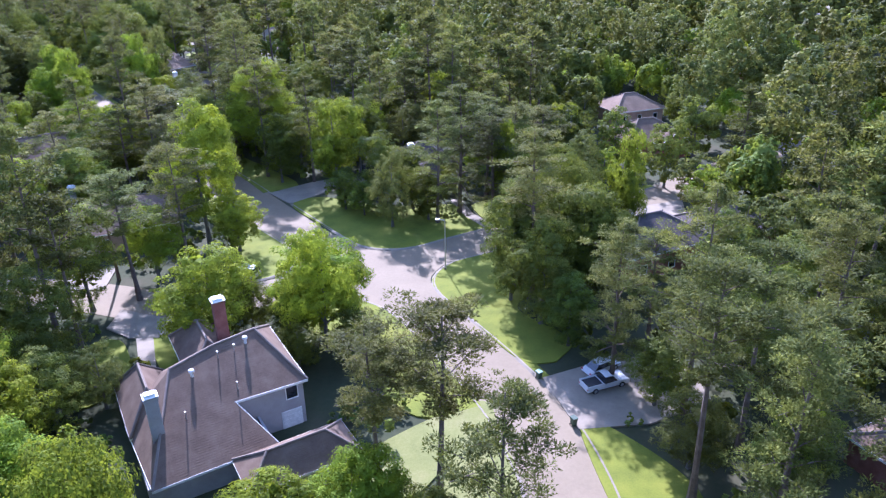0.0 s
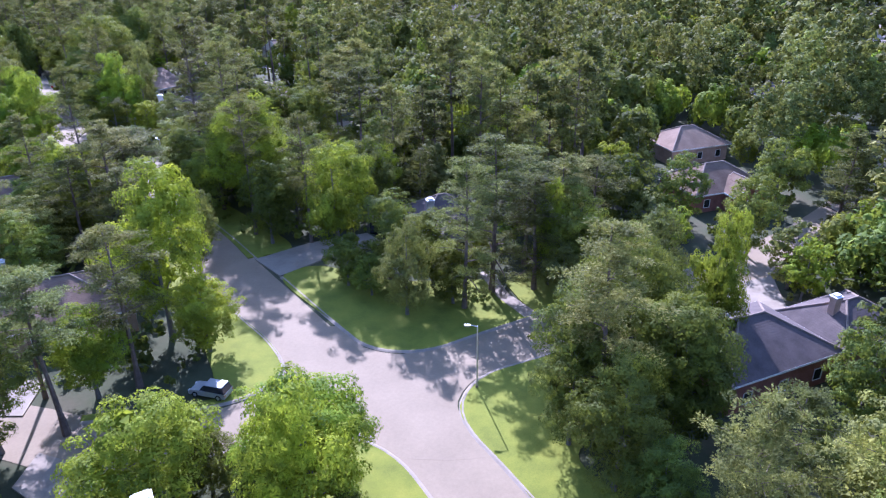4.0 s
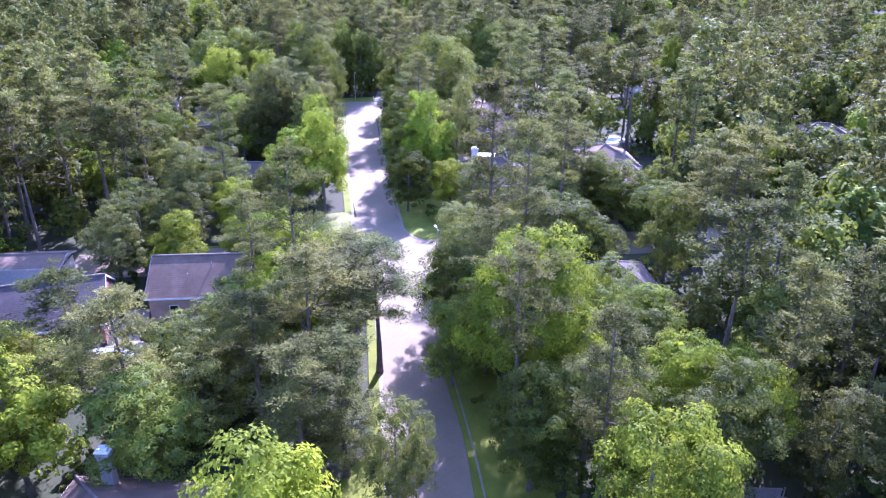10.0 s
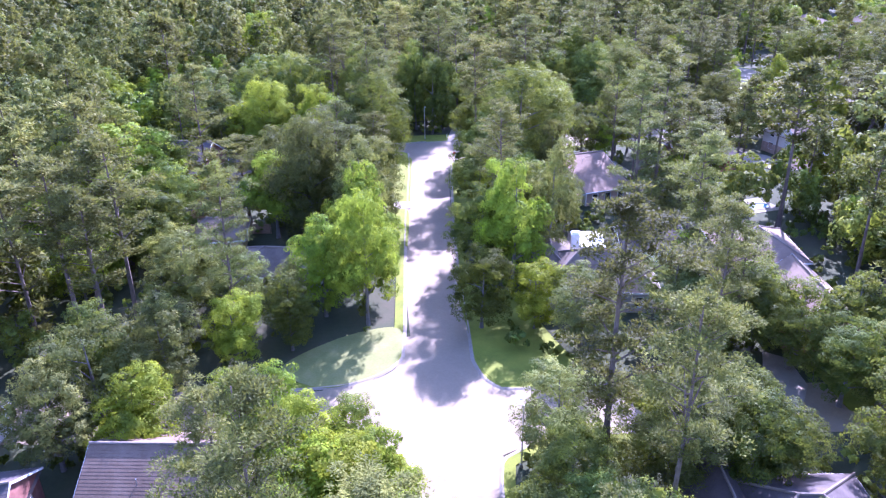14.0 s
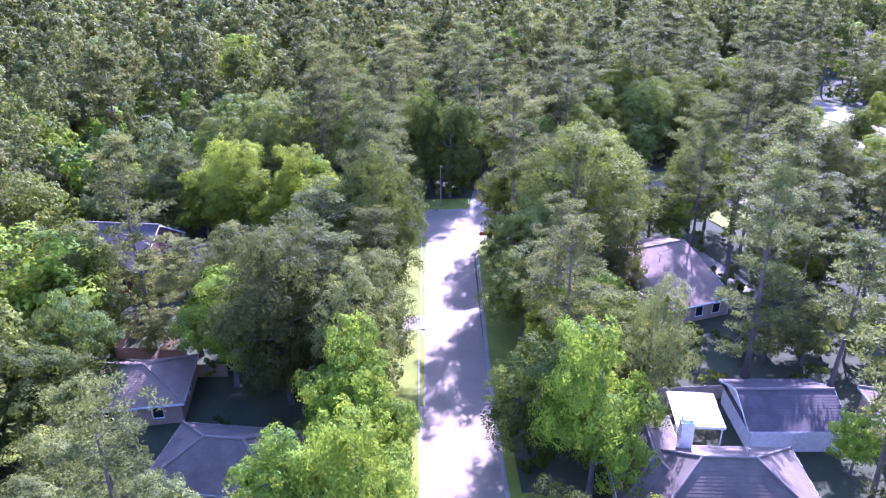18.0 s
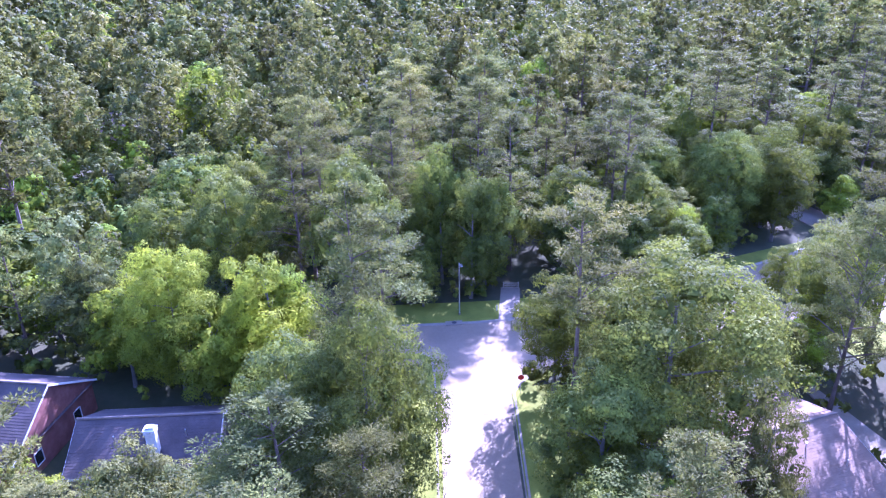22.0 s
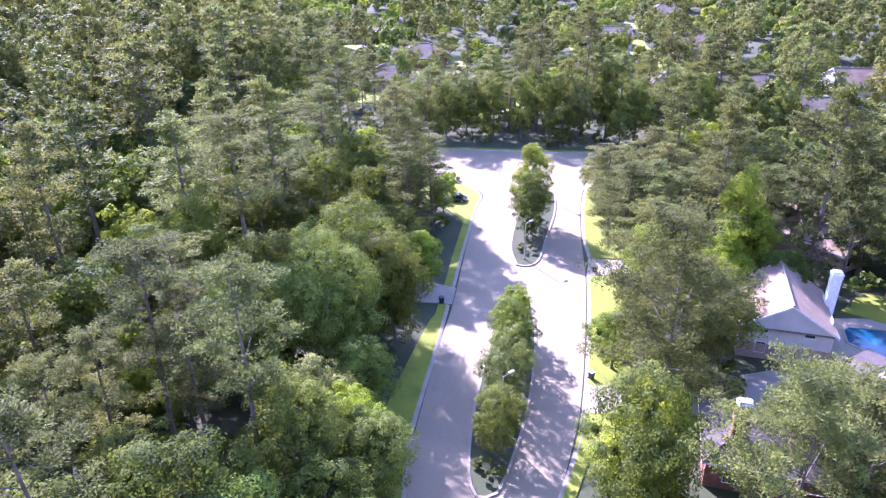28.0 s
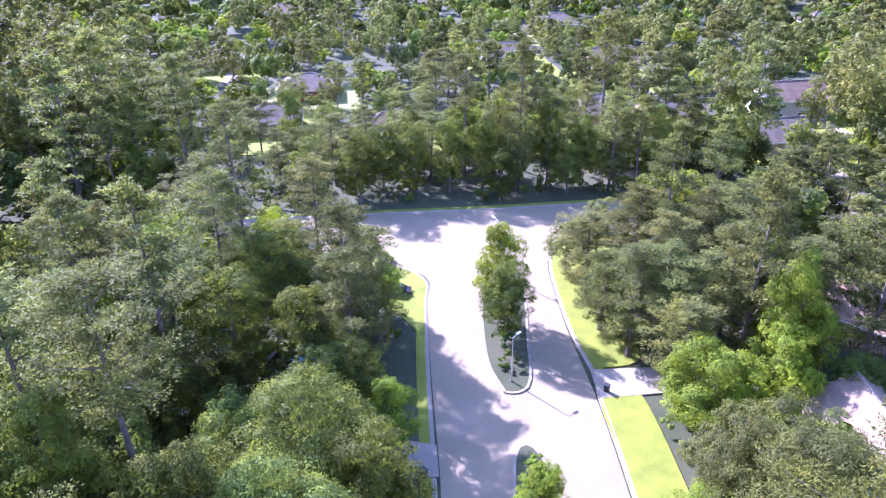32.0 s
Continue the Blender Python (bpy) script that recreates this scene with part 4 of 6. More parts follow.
house("house with grey-brown hipped roof behind a pool", 48.0, 186.0, 20, [(-7, -6, 7, 5, 3.6, 3.2, "x", "hip")], "tanbrick", "pinkroof")
house("house with brown hipped roof and dark eaves", 46.0, 160.0, 20, [(-8, -6, 7, 5, 3.6, 3.6, "x", "hip"), (-2, -9, 5, -4, 3.6, 2.4, "y", "gable")], "brick", "roof")
house("single-storey house with brown hip roof and pale chimney", -55.5, 112.5, 27, [(-10, -5, 9, 9, 3.6, 3.4, "x", "hip")], "tanbrick", "roof", [(-6.3, 8.1, 3, 8.0, 1.1, 0.9, "siding")])
house("house with brown shingle gable roof among broadleaf trees", -89.4, 150.3, 35, [(-6, -5.5, 7, 5.5, 3.8, 3.6, "x", "gable")], "tanbrick", "roof", [], [(2.0, -1.8, 6.4), (-1.0, -3.2, 5.4)], [])
house("small brick house with dark gable roof beside a driveway", -99.6, 135.3, 48, [(-7, -6, 5.6, 6, 3.4, 3.9, "x", "gable")], "brick", "darkroof")
house("white-walled garden shed with pale low roof", -115.6, 142.4, 35, [(-5, -3.2, 4, 2.2, 3.5, 1.0, "x", "gable")], "white", "pinkroof", windows=False)
house("house with dark shingle roof and pale chimney in shade", -5.2, 143.6, 20, [(-5.5, -5, 6, 5, 3.6, 3.6, "x", "hip"), (-3, -9.5, 3.5, -4, 3.4, 2.4, "y", "hip")], "cream", "darkroof", [(-3.2, -4.2, 3, 8.2, 1.1, 1.0, "siding")], [(3, -2, 6.0)])
house("house with dark hipped shingle roof under bright trees", -39.5, 179.0, 35, [(-7, -6, 7, 6, 3.4, 3.6, "x", "hip"), (-9, -2, -3, 8, 3.4, 2.8, "y", "gable")], "brick", "darkroof")
house("house with brown gable roof and red brick walls", -48.0, 219.5, 35, [(-4.5, -6, 4.5, 6, 4.2, 3.8, "y", "gable"), (-1, -8.5, 4.5, -5, 4.2, 2.4, "y", "gable")], "brick", "pinkroof")
house("large grey-roofed house with pale chimney and back wing", -75.0, 212.4, 34, [(-8, -5.6, 8, 5.6, 3.4, 3.8, "x", "hip"), (-9.5, -2, -3, 10, 3.4, 2.8, "y", "hip")], "siding", "greyroof", [(-2.6, 4.6, 3, 7.6, 1.2, 1.0, "white")], [(-6.2, 1.0, 5.9), (2.0, 0.8, 6.9), (-7.8, 3.4, 4.4)])
house("low building with dark blue-grey roof and white wall", -74.2, 229.4, 36, [(-4.6, -4.2, 5.0, 4.2, 3.0, 2.0, "x", "gable")], "white", "darkroof", windows=False)
house("house with weathered pinkish hip roof behind a fence", -59.0, 235.5, 34, [(-6, -6, 6, 6, 3.4, 3.2, "x", "hip")], "tanbrick", "pinkroof")
tan_house = house("large house with a broad pale tan roof streaked by tree shadows", -96.0, 257.2, 56, [(-18.0, -4.6, -9.7, 5.0, 4.2, 2.2, "x", "gable"), (-13.6, -11.0, -9.8, -5.2, 2.5, 1.0, "y", "hip")], "cream", "pinkroof", [], [(-5.2, -2.4, 5.7), (-2.6, -5.0, 4.9)], [(-8.2, -0.9, 6.2)])
# its main gable: a long low front slope and a short back slope
SITES.append((-99.0, 254.0, 8.0))
SITES.append((-92.0, 248.5, 7.0))
for corners in (((-9.6, -12.0, 2.8), (0.8, -12.0, 2.8), (0.8, 0.0, 6.5), (-9.6, 0.0, 6.5)), ((0.8, 7.0, 4.3), (-9.6, 7.0, 4.3), (-9.6, 0.0, 6.5), (0.8, 0.0, 6.5))):
    v, q = [], []
    course_face(v, q, *corners, step=0.3)
    link("roof", mesh_of("roof", [tuple(p) for p in v], q, M["pinkroof"]), tan_house)
part("ridge_cap", rod((-9.6, 0, 6.52), (0.8, 0, 6.52), 0.15, 0.15, 6), M["ridge"], tan_house, "ridge shingles with sunlight painted in as a paler tone")
for a, b in (((-9.6, -12.0, 2.72), (0.8, -12.0, 2.72)), ((0.8, -12.0, 2.72), (0.8, 0.0, 6.4)), ((0.8, 0.0, 6.4), (0.8, 7.0, 4.2))):
    part("fascia", rod(a, b, 0.11, 0.11, 4), M["white"], tan_house, "white painted fascia board")
for x in (-9.4, 0.2):
    bm = bmesh.new()
    end = bm.faces.new([bm.verts.new((x, y, z)) for y, z in ((-11.6, -0.2), (6.6, -0.2), (6.6, 4.3), (0.0, 6.38), (-11.6, 2.8))])
    side = bmesh.ops.extrude_face_region(bm, geom=[end])
    bmesh.ops.translate(bm, verts=[w for w in side["geom"] if isinstance(w, bmesh.types.BMVert)], vec=(0.2, 0, 0))
    bmesh.ops.recalc_face_normals(bm, faces=bm.faces[:])
    part("wall", bm, M["cream"], tan_house)
part("wall", boxes((-9.2, -11.6, -0.2, 0.2, -11.4, 2.75)), M["tanbrick"], tan_house, "tan brick wall under the low eave")
part("wall", boxes((-9.2, 6.4, -0.2, 0.2, 6.6, 4.2)), M["cream"], tan_house)
for x in (-7.4, -4.6, -1.8):
    window_part(tan_house, x, -11.602, 0.8, 1.1, 1.4, "-y")
for y in (-8.0, -2.5, 3.0):
    window_part(tan_house, 0.402, y, 1.0, 1.1, 1.4, "+x")
poolside = house("pale-walled house with pinkish gable roof beside a swimming pool", -67.0, 300.1, -32, [(-5.3, -5.0, 5.3, 6.0, 4.6, 3.6, "y", "gable")], "cream", "pinkroof", [(5.9, 2.6, 0, 9.2, 1.2, 1.2, "white")], [(2.0, -1.5, 6.6), (1.6, 3.6, 6.9)])
part("brick_base", boxes((-5.34, -5.06, -0.2, 5.34, -4.76, 2.2)), M["tanbrick"], poolside, "reddish brick lower wall")
house("low garage wing with pinkish roof beside the pool terrace", -59.5, 283.5, 12, [(-4.5, -4.0, 4.5, 4.0, 3.0, 2.2, "x", "gable")], "cream", "pinkroof")
house("house with dark shaded roof and brick chimney", -82.5, 281.3, -32, [(-7, -5, 7, 5, 3.4, 3.0, "x", "hip")], "brick", "darkroof", [(-4.3, -2.6, 3, 9.0, 1.3, 1.0, "brick")])
house("house with long weathered pale roof behind the trees", -45.5, 321.0, 15, [(-4, -9, 5, 4, 3.6, 3.0, "y", "gable")], "tanbrick", "pinkroof", [(-5.6, 5.5, 0, 7.5, 1.0, 0.9, "white")])
house("small tan-roofed house beside a wooden fence", -135.0, 190.6, 45, [(-5.5, -4.5, 5.0, 4.5, 2.9, 2.4, "x", "hip")], "tanbrick", "pinkroof")
house("house with grey roof under dappled tree shade", -116.5, 188.0, 30, [(-6, -5, 7, 4, 3.4, 2.6, "x", "hip")], "siding", "greyroof")
house("red brick house with dark gable roof", -168.5, 208.9, 30, [(-7, -7, 6.0, 7, 4.0, 4.5, "x", "gable")], "brick", "darkroof")
house("dark-roofed house with a pale chimney among broadleaf trees", -152.0, 216.8, 40, [(-7, -5, 7, 5, 3.4, 3.0, "x", "gable")], "siding", "darkroof", [(1.2, -3.4, 3, 7.4, 1.0, 0.8, "white")], [(-3, -2.4, 5.2), (4, -2, 5.4)], [])
def far_house(label, x, y, deg, w, d, e, wall, rf, st):
    """A house seen across the woods, with an added yard and a tree gap cut towards the camera."""
    house(label, x, y, deg, [(-w / 2, -d / 2, w / 2, d / 2, e, 3.4, "x", st)], wall, rf)
    toward = (Vector((-130, 270) if y > 330 else (0, 40)) - Vector((x, y))).normalized()
    FAR_GAPS.append((x, y, x + toward.x * (13 if y > 330 else 20), y + toward.y * (13 if y > 330 else 20), 2.0 if y > 330 else 3.5))
    # yard lawn and drive are added here to lighten the dark ground
    if y > 330:
        turn = Matrix.Rotation(radians(deg), 2)
        yard = [Vector((x, y)) + turn @ Vector(q) for q in ((-13, -17), (0, -18), (13, -17), (14, 0), (12, 11), (-12, 11), (-14, 0))]
        lawn([tuple(q) for q in yard], "drylawn" if wall == "brick" else "lawn", "lawn added round a house beyond the main road to lighten the ground", shady=True)
        path = [Vector((x, y)) + turn @ Vector(q) for q in ((3, -19), (7, -19), (7, -d / 2), (3, -d / 2))]
        drive([tuple(q) for q in path], "pale driveway of a house beyond the main road")


far_house("distant cream two-storey house with gables", 15, 440, -20, 14, 12, 6.0, "tanbrick", "roof", "gable")
far_house("distant house with brown roof", -70, 467, -20, 16, 12, 3.4, "brick", "greyroof", "hip")
far_house("distant house with grey roof", -87, 442, -20, 14, 11, 3.4, "tanbrick", "greyroof", "hip")
far_house("pale-roofed house beyond the main road", -66, 421, -20, 13, 11, 3.4, "cream", "roof", "hip")
far_house("pale-walled house beyond the main road", -15, 408, -20, 15, 12, 3.6, "tanbrick", "greyroof", "hip")
far_house("brown-roofed house beyond the main road", 5, 373, -20, 14, 12, 3.6, "tanbrick", "greyroof", "gable")
far_house("distant house with tan roof", -107, 498, -20, 15, 12, 3.4, "brick", "roof", "hip")
far_house("distant grey-roofed house among trees", 0, 473, -20, 15, 12, 3.6, "cream", "greyroof", "gable")
far_house("distant tan-roofed house among trees", 133, 458, -20, 15, 12, 3.6, "brick", "greyroof", "hip")
far_house("distant house with brown roof and driveway", -84, 514, -20, 15, 12, 3.6, "tanbrick", "roof", "hip")
far_house("distant pale-walled house with tan roof", -6, 393, -20, 14, 11, 5.4, "tanbrick", "greyroof", "gable")
far_house("distant brown-roofed house with cream gable", 29, 388, -20, 15, 12, 5.4, "cream", "roof", "gable")
far_house("distant large house with grey roof", 40, 501, -20, 16, 12, 5.4, "brick", "greyroof", "hip")
far_house("far pale house at the edge of the woods", -41, 582, -20, 16, 12, 5.4, "tanbrick", "roof", "hip")
far_house("red brick two-storey house with steep roof", 82, 218, 20, 13, 12, 6.0, "brick", "darkroof", "hip")
far_house("distant house with grey roof in the woods", -20, 279, 20, 15, 12, 3.4, "tanbrick", "greyroof", "hip")
far_house("distant pale house in the woods", -5, 316, 20, 15, 12, 5.0, "cream", "roof", "gable")
far_house("distant pale house in deep woods", -322, 391, 37, 14, 11, 6.0, "tanbrick", "greyroof", "gable")

far_house("pinkish-roofed house half hidden in deep woods", -266, 284, 35, 14, 11, 4.2, "tanbrick", "pinkroof", "gable")


SPINE = [(0, 0), (-2, 60), (-12, 95), (-42, 136), (-75, 178), (-104, 211), (-141, 258), (-114, 300), (-90, 350), (-70, 400)]


def seg_dist(px, py, ax, ay, bx, by):
    dx, dy = bx - ax, by - ay
    t = max(0.0, min(1.0, ((px - ax) * dx + (py - ay) * dy) / (dx * dx + dy * dy + 1e-9)))
    return math.hypot(px - ax - t * dx, py - ay - t * dy)


def line_dist(px, py, line):
    return min(seg_dist(px, py, *a, *b) for a, b in zip(line, line[1:]))


def placed_tree(kind, x, y, height, radius=None, form=None):
    PLACED_TREES.append((x, y, radius or height * 0.28))
    tree(kind, x, y, height, radius, 0 if line_dist(x, y, SPINE) < 48 else 1, random, form)


# ---- trees set one by one to fit the camera's view ----
placed_tree("grey", -102.5, 146.5, 13, 5)
placed_tree("lime", -97, 152.5, 12, 5)
placed_tree("grey", -103.5, 160, 14, 5.5)
placed_tree("oak", -109, 155, 13, 5)
placed_tree("lime", -88.5, 160, 11, 4.6)
placed_tree("oak", -33.5, 139.5, 14, 5)
placed_tree("oak", -30.5, 146, 15, 5.5)
placed_tree("oak", -123, 325.5, 14, 5.5)
placed_tree("oak", -113.5, 331.5, 12, 4.2)
placed_tree("oak", -129.5, 337, 15, 5.5)
placed_tree("oak", -136, 313, 16, 5.5)
placed_tree("oak", -121, 300, 11, 4)
placed_tree("lime", -30, 79, 15, 7.2)
placed_tree("lime", -15.3, 77.2, 18.4, 5.6)
placed_tree("oak", 17.5, 101, 19.3, 7.5)
placed_tree("pine", 19.4, 70, 21, 4.4, 0)
placed_tree("lime", 27.7, 104.2, 21.5, 3.9)
placed_tree("lime", -40, 110.5, 24.5, 7.1)
placed_tree("lime", -21, 132.5, 21, 6.3)
placed_tree("grey", -9.3, 116, 14.8, 4.3)
placed_tree("pine", 2.6, 122.5, 24, 6.2, 0)
placed_tree("pine", 26, 64, 27.5, 4.8)
placed_tree("lime", -39, 151.6, 22.8, 9)
placed_tree("lime", 11, 124.5, 18, 2.8)
placed_tree("oak", 24.6, 138, 16.3, 6.4)
placed_tree("grey", 20.5, 108.5, 19.8, 5.2)
placed_tree("pine", 12.2, 90, 25.5, 6)
placed_tree("pine", -56.8, 136, 22.5, 6)
placed_tree("grey", -42.5, 130, 15, 3.8)
placed_tree("pine", -64, 142.8, 30, 4.6)
placed_tree("lime", -96.3, 186.3, 21, 5.2)
placed_tree("lime", -85.8, 207, 21.5, 6)
placed_tree("pine", -56, 175, 32.5, 6.2)
placed_tree("pine", -47.6, 167, 29.3, 4.6)
placed_tree("grey", -114.5, 171.5, 15, 6)
placed_tree("lime", -152, 187, 21, 9.5)
placed_tree("oak", -34.2, 191.5, 16, 5.2)
placed_tree("oak", -109.6, 248.6, 25, 11.6)
placed_tree("grey", -98.6, 241.4, 19, 3.8)
placed_tree("oak", -126.5, 222.5, 24.5, 7.6)
placed_tree("grey", -121, 200.5, 24.5, 8.5)
placed_tree("grey", -115.2, 208.5, 21.3, 6)
placed_tree("grey", -111, 201.5, 20.7, 5.5)
placed_tree("lime", -98.7, 221.5, 14.8, 4.2)
placed_tree("grey", -85.2, 216.8, 21.3, 4.8)
placed_tree("pine", -96.8, 265.5, 26.2, 6.5)
placed_tree("oak", -123.5, 310.5, 19.5, 7.5)
placed_tree("oak", -118.2, 317.8, 18.8, 8.4)
placed_tree("oak", -129, 318.5, 17, 6)
placed_tree("lime", -251, 297, 20, 9)
placed_tree("lime", -161.5, 226.5, 19.5, 7.5)
placed_tree("pine", -133.2, 229, 32.5, 5.2)
placed_tree("oak", -138, 280.8, 19, 6.5)
placed_tree("oak", -146, 265.8, 19.6, 5)
placed_tree("grey", -128.7, 293.5, 13.3, 4)
placed_tree("lime", -174, 332, 23.5, 6)
placed_tree("oak", -152.2, 266.8, 22, 4.8)
placed_tree("pine", -167, 278.5, 29.5, 6)
placed_tree("pine", -103.5, 359, 22.5, 5.5, 0)
placed_tree("pine", -107, 339, 18.7, 5.2, 0)
placed_tree("oak", -138, 327, 18.2, 5.4)
placed_tree("lime", -83.5, 343, 14.5, 4)
placed_tree("oak", -85.5, 338.2, 12, 4)
placed_tree("lime", -99.8, 310.5, 8.6, 2.8)
placed_tree("pine", -95.5, 283.4, 29, 8.4)
placed_tree("oak", 12.6, 83, 15, 5.4)
placed_tree("oak", 9.2, 89.5, 14, 4.4)
placed_tree("oak", 15.5, 77.5, 11, 4)
placed_tree("oak", 10, 93.5, 18, 5.4)
placed_tree("oak", 20, 90, 18, 6)
placed_tree("pine", -59.5, 344, 14.8, 5.5, 0)
placed_tree("pine", -51.5, 338.2, 15, 5.2, 0)
placed_tree("pine", -132.8, 288.2, 28.4, 5.2)
placed_tree("lime", -64.3, 313, 19.2, 4.6)
placed_tree("pine", -0.9, 48.3, 23.5, 5.9)
placed_tree("pine", -6.5, 50.5, 20.5, 5.2)
placed_tree("lime", -16.8, 83, 14.5, 6.8)
placed_tree("pine", 22.7, 50.5, 26, 5.6)
placed_tree("pine", 27.8, 45, 25, 5.4)
placed_tree("pine", 30, 58, 24, 5.2)
placed_tree("pine", -50.2, 97.4, 17, 4)
placed_tree("lime", -25.8, 36, 22, 5.4)
placed_tree("pine", -1.4, 117.8, 22.5, 4.9, 0)
placed_tree("grey", 69, 151, 13, 6.1)
placed_tree("grey", 49, 93, 15, 5.6)
placed_tree("oak", -64.6, 121, 13.5, 6.1)
placed_tree("lime", -24, 153, 15, 6.1)
placed_tree("grey", -9.3, 153.5, 13, 5.1)
placed_tree("pine", 12.4, 139.8, 15, 4)
placed_tree("grey", 22.4, 120.5, 13, 5.4)
placed_tree("lime", 8.3, 160.6, 19, 6.3)
placed_tree("grey", -18, 147, 16.5, 5.4)
placed_tree("pine", -57.9, 144.2, 19, 5.6)
placed_tree("oak", -90.4, 220, 16, 5.6)
placed_tree("pine", -26, 191, 21.5, 4.9)
placed_tree("lime", -72.5, 157, 13, 5.6)
placed_tree("lime", -102.4, 193.3, 18, 5.4)
placed_tree("grey", -104, 152, 15.5, 6.1)
placed_tree("grey", -119.7, 174.5, 13.5, 6.1)
placed_tree("pine", -53.2, 194.8, 26, 4.5)
placed_tree("lime", -106, 195, 20, 5.1)
placed_tree("lime", -99.7, 233, 12.5, 6.3)
placed_tree("grey", -135.5, 206.5, 17, 6.3)
placed_tree("pine", -79.6, 236.6, 30, 5.4)
placed_tree("oak", -178, 237, 18.5, 6.8)
placed_tree("oak", -146.5, 270.5, 18.5, 5.9)
placed_tree("pine", -162, 247, 27.5, 4.9)
placed_tree("pine", -127, 213.5, 22, 5.8)
placed_tree("pine", -120.5, 206, 20.5, 5.8)
placed_tree("pine", -75.5, 317.5, 14, 4.9, 0)
placed_tree("pine", -60.5, 325.5, 16.5, 5.2, 0)
placed_tree("pine", -57.5, 317.5, 17, 5.2, 0)
placed_tree("oak", -109, 333, 11, 4.1)
placed_tree("oak", -104, 350, 13, 4.4)
placed_tree("pine", -159, 264.6, 29.6, 4.9)
placed_tree("grey", -176.7, 224.7, 20.5, 6.6)
placed_tree("lime", -151.2, 232.5, 19.5, 6.8)
placed_tree("oak", -156.5, 252, 25, 6.6)
placed_tree("oak", -171.5, 243, 22.5, 6.8)
placed_tree("pine", -166.2, 253.5, 31, 4.9)
placed_tree("pine", -154.8, 280.6, 29.8, 4.9)
placed_tree("lime", -227, 279, 25, 8.5)
placed_tree("oak", -102.5, 304, 10, 3.4)
placed_tree("grey", -105.5, 298, 10.5, 3.4)
placed_tree("oak", -108.8, 291, 8.5, 3.2)
placed_tree("pine", -71.3, 325.5, 16.5, 5.2, 0)
placed_tree("pine", -64.5, 333, 16, 5.2, 0)
placed_tree("pine", -101, 345, 17.5, 4.9, 0)
placed_tree("oak", -101.2, 277, 18.5, 5.6)
placed_tree("lime", -107.6, 326, 9.6, 3.4)
placed_tree("pine", -140, 346.5, 18.4, 4.5)
placed_tree("pine", -121, 372, 17.5, 4.5)
placed_tree("grey", -60.5, 351, 10, 4.4)
placed_tree("lime", -78.5, 311, 14, 5.4)
placed_tree("pine", -67, 409.4, 16, 4.5)
placed_tree("lime", -8, 45, 12, 5.4)
placed_tree("lime", -14.5, 42.5, 11, 4.9)
placed_tree("oak", -48, 72, 15, 6.1)
placed_tree("pine", -57.5, 148.5, 18, 5.8)
placed_tree("pine", -62.5, 151, 17, 5.2)
placed_tree("lime", -66.5, 151.5, 12, 5.4)
placed_tree("oak", -47, 163.5, 15, 5.9)
placed_tree("oak", -55, 160, 13, 4.6)
placed_tree("lime", -49.5, 157.5, 11, 4.1)
placed_tree("grey", -37, 206.5, 12, 5.1)
placed_tree("oak", -129.5, 288.5, 17.5, 5.6)
placed_tree("lime", -124, 292.5, 12, 4.4)
placed_tree("grey", -125.5, 297, 12.5, 4.9)
placed_tree("lime", -129, 199, 17, 6.1)
placed_tree("grey", -133.5, 204, 18, 6.6)
placed_tree("oak", -136, 222.5, 18, 6.6)
placed_tree("pine", 8, 131, 20, 5.6)
placed_tree("pine", 13.5, 129, 19, 5.4)
placed_tree("pine", 18.5, 134.5, 17, 5.2)
placed_tree("lime", -34, 107, 11, 4.9)
placed_tree("lime", -44, 97.5, 13, 4.9)
placed_tree("oak", 19, 90, 18, 6.1)
placed_tree("pine", 25, 76, 17, 4.7)
placed_tree("grey", 24, 55.4, 9, 4.4)
placed_tree("lime", -154, 237, 16, 6.1)
placed_tree("lime", -154, 226.5, 15, 5.9)
placed_tree("grey", -173, 223, 16, 6.1)
placed_tree("grey", -76.5, 137, 9.5, 4.9)
placed_tree("pine", -61.4, 132.4, 18, 5.2)
placed_tree("pine", -51.5, 127.5, 18, 4.9)
placed_tree("pine", -50, 132, 17, 4.7)
placed_tree("pine", -78, 123.5, 20, 5.4)
placed_tree("pine", -69.2, 123.4, 20, 5.4)
placed_tree("grey", -66, 129, 13, 5.6)
placed_tree("oak", -71, 131, 12, 5.6)
placed_tree("lime", -77, 198.5, 11, 4.6)
placed_tree("grey", -70, 198, 12, 5.4)
placed_tree("grey", -61.5, 206, 14, 6.1)
placed_tree("grey", -56.5, 202.5, 13, 5.6)
placed_tree("oak", -83, 194.5, 12, 4.9)
placed_tree("oak", -93, 209, 14, 5.9)
placed_tree("pine", -138.3, 200.5, 17, 5.2)
placed_tree("pine", -127, 208.5, 17.5, 5.2)
placed_tree("pine", -118.5, 211.5, 16, 4.9)
placed_tree("oak", -112, 238, 16, 6.6)
placed_tree("oak", -106.5, 229, 14, 6.1)
placed_tree("grey", -104.5, 237, 12, 5.4)
placed_tree("lime", -52.5, 213, 12, 4.9)
placed_tree("oak", -53.3, 179.5, 12, 5.6)
placed_tree("pine", -56.5, 205, 19, 4.7)
placed_tree("pine", -73.5, 334, 12, 4.9, 0)
placed_tree("pine", -69, 342.5, 13, 5.2, 0)
placed_tree("grey", -68, 349, 9, 4.1)
placed_tree("pine", -44.5, 91, 20, 5.2)
placed_tree("pine", -40, 99.5, 21, 5.2)
placed_tree("oak", -50, 88, 17, 6.1)
placed_tree("grey", -85.6, 296.2, 18.5, 7.8)
placed_tree("oak", -78, 299, 13, 5.9)
placed_tree("lime", -90.5, 300.5, 9, 4.1)
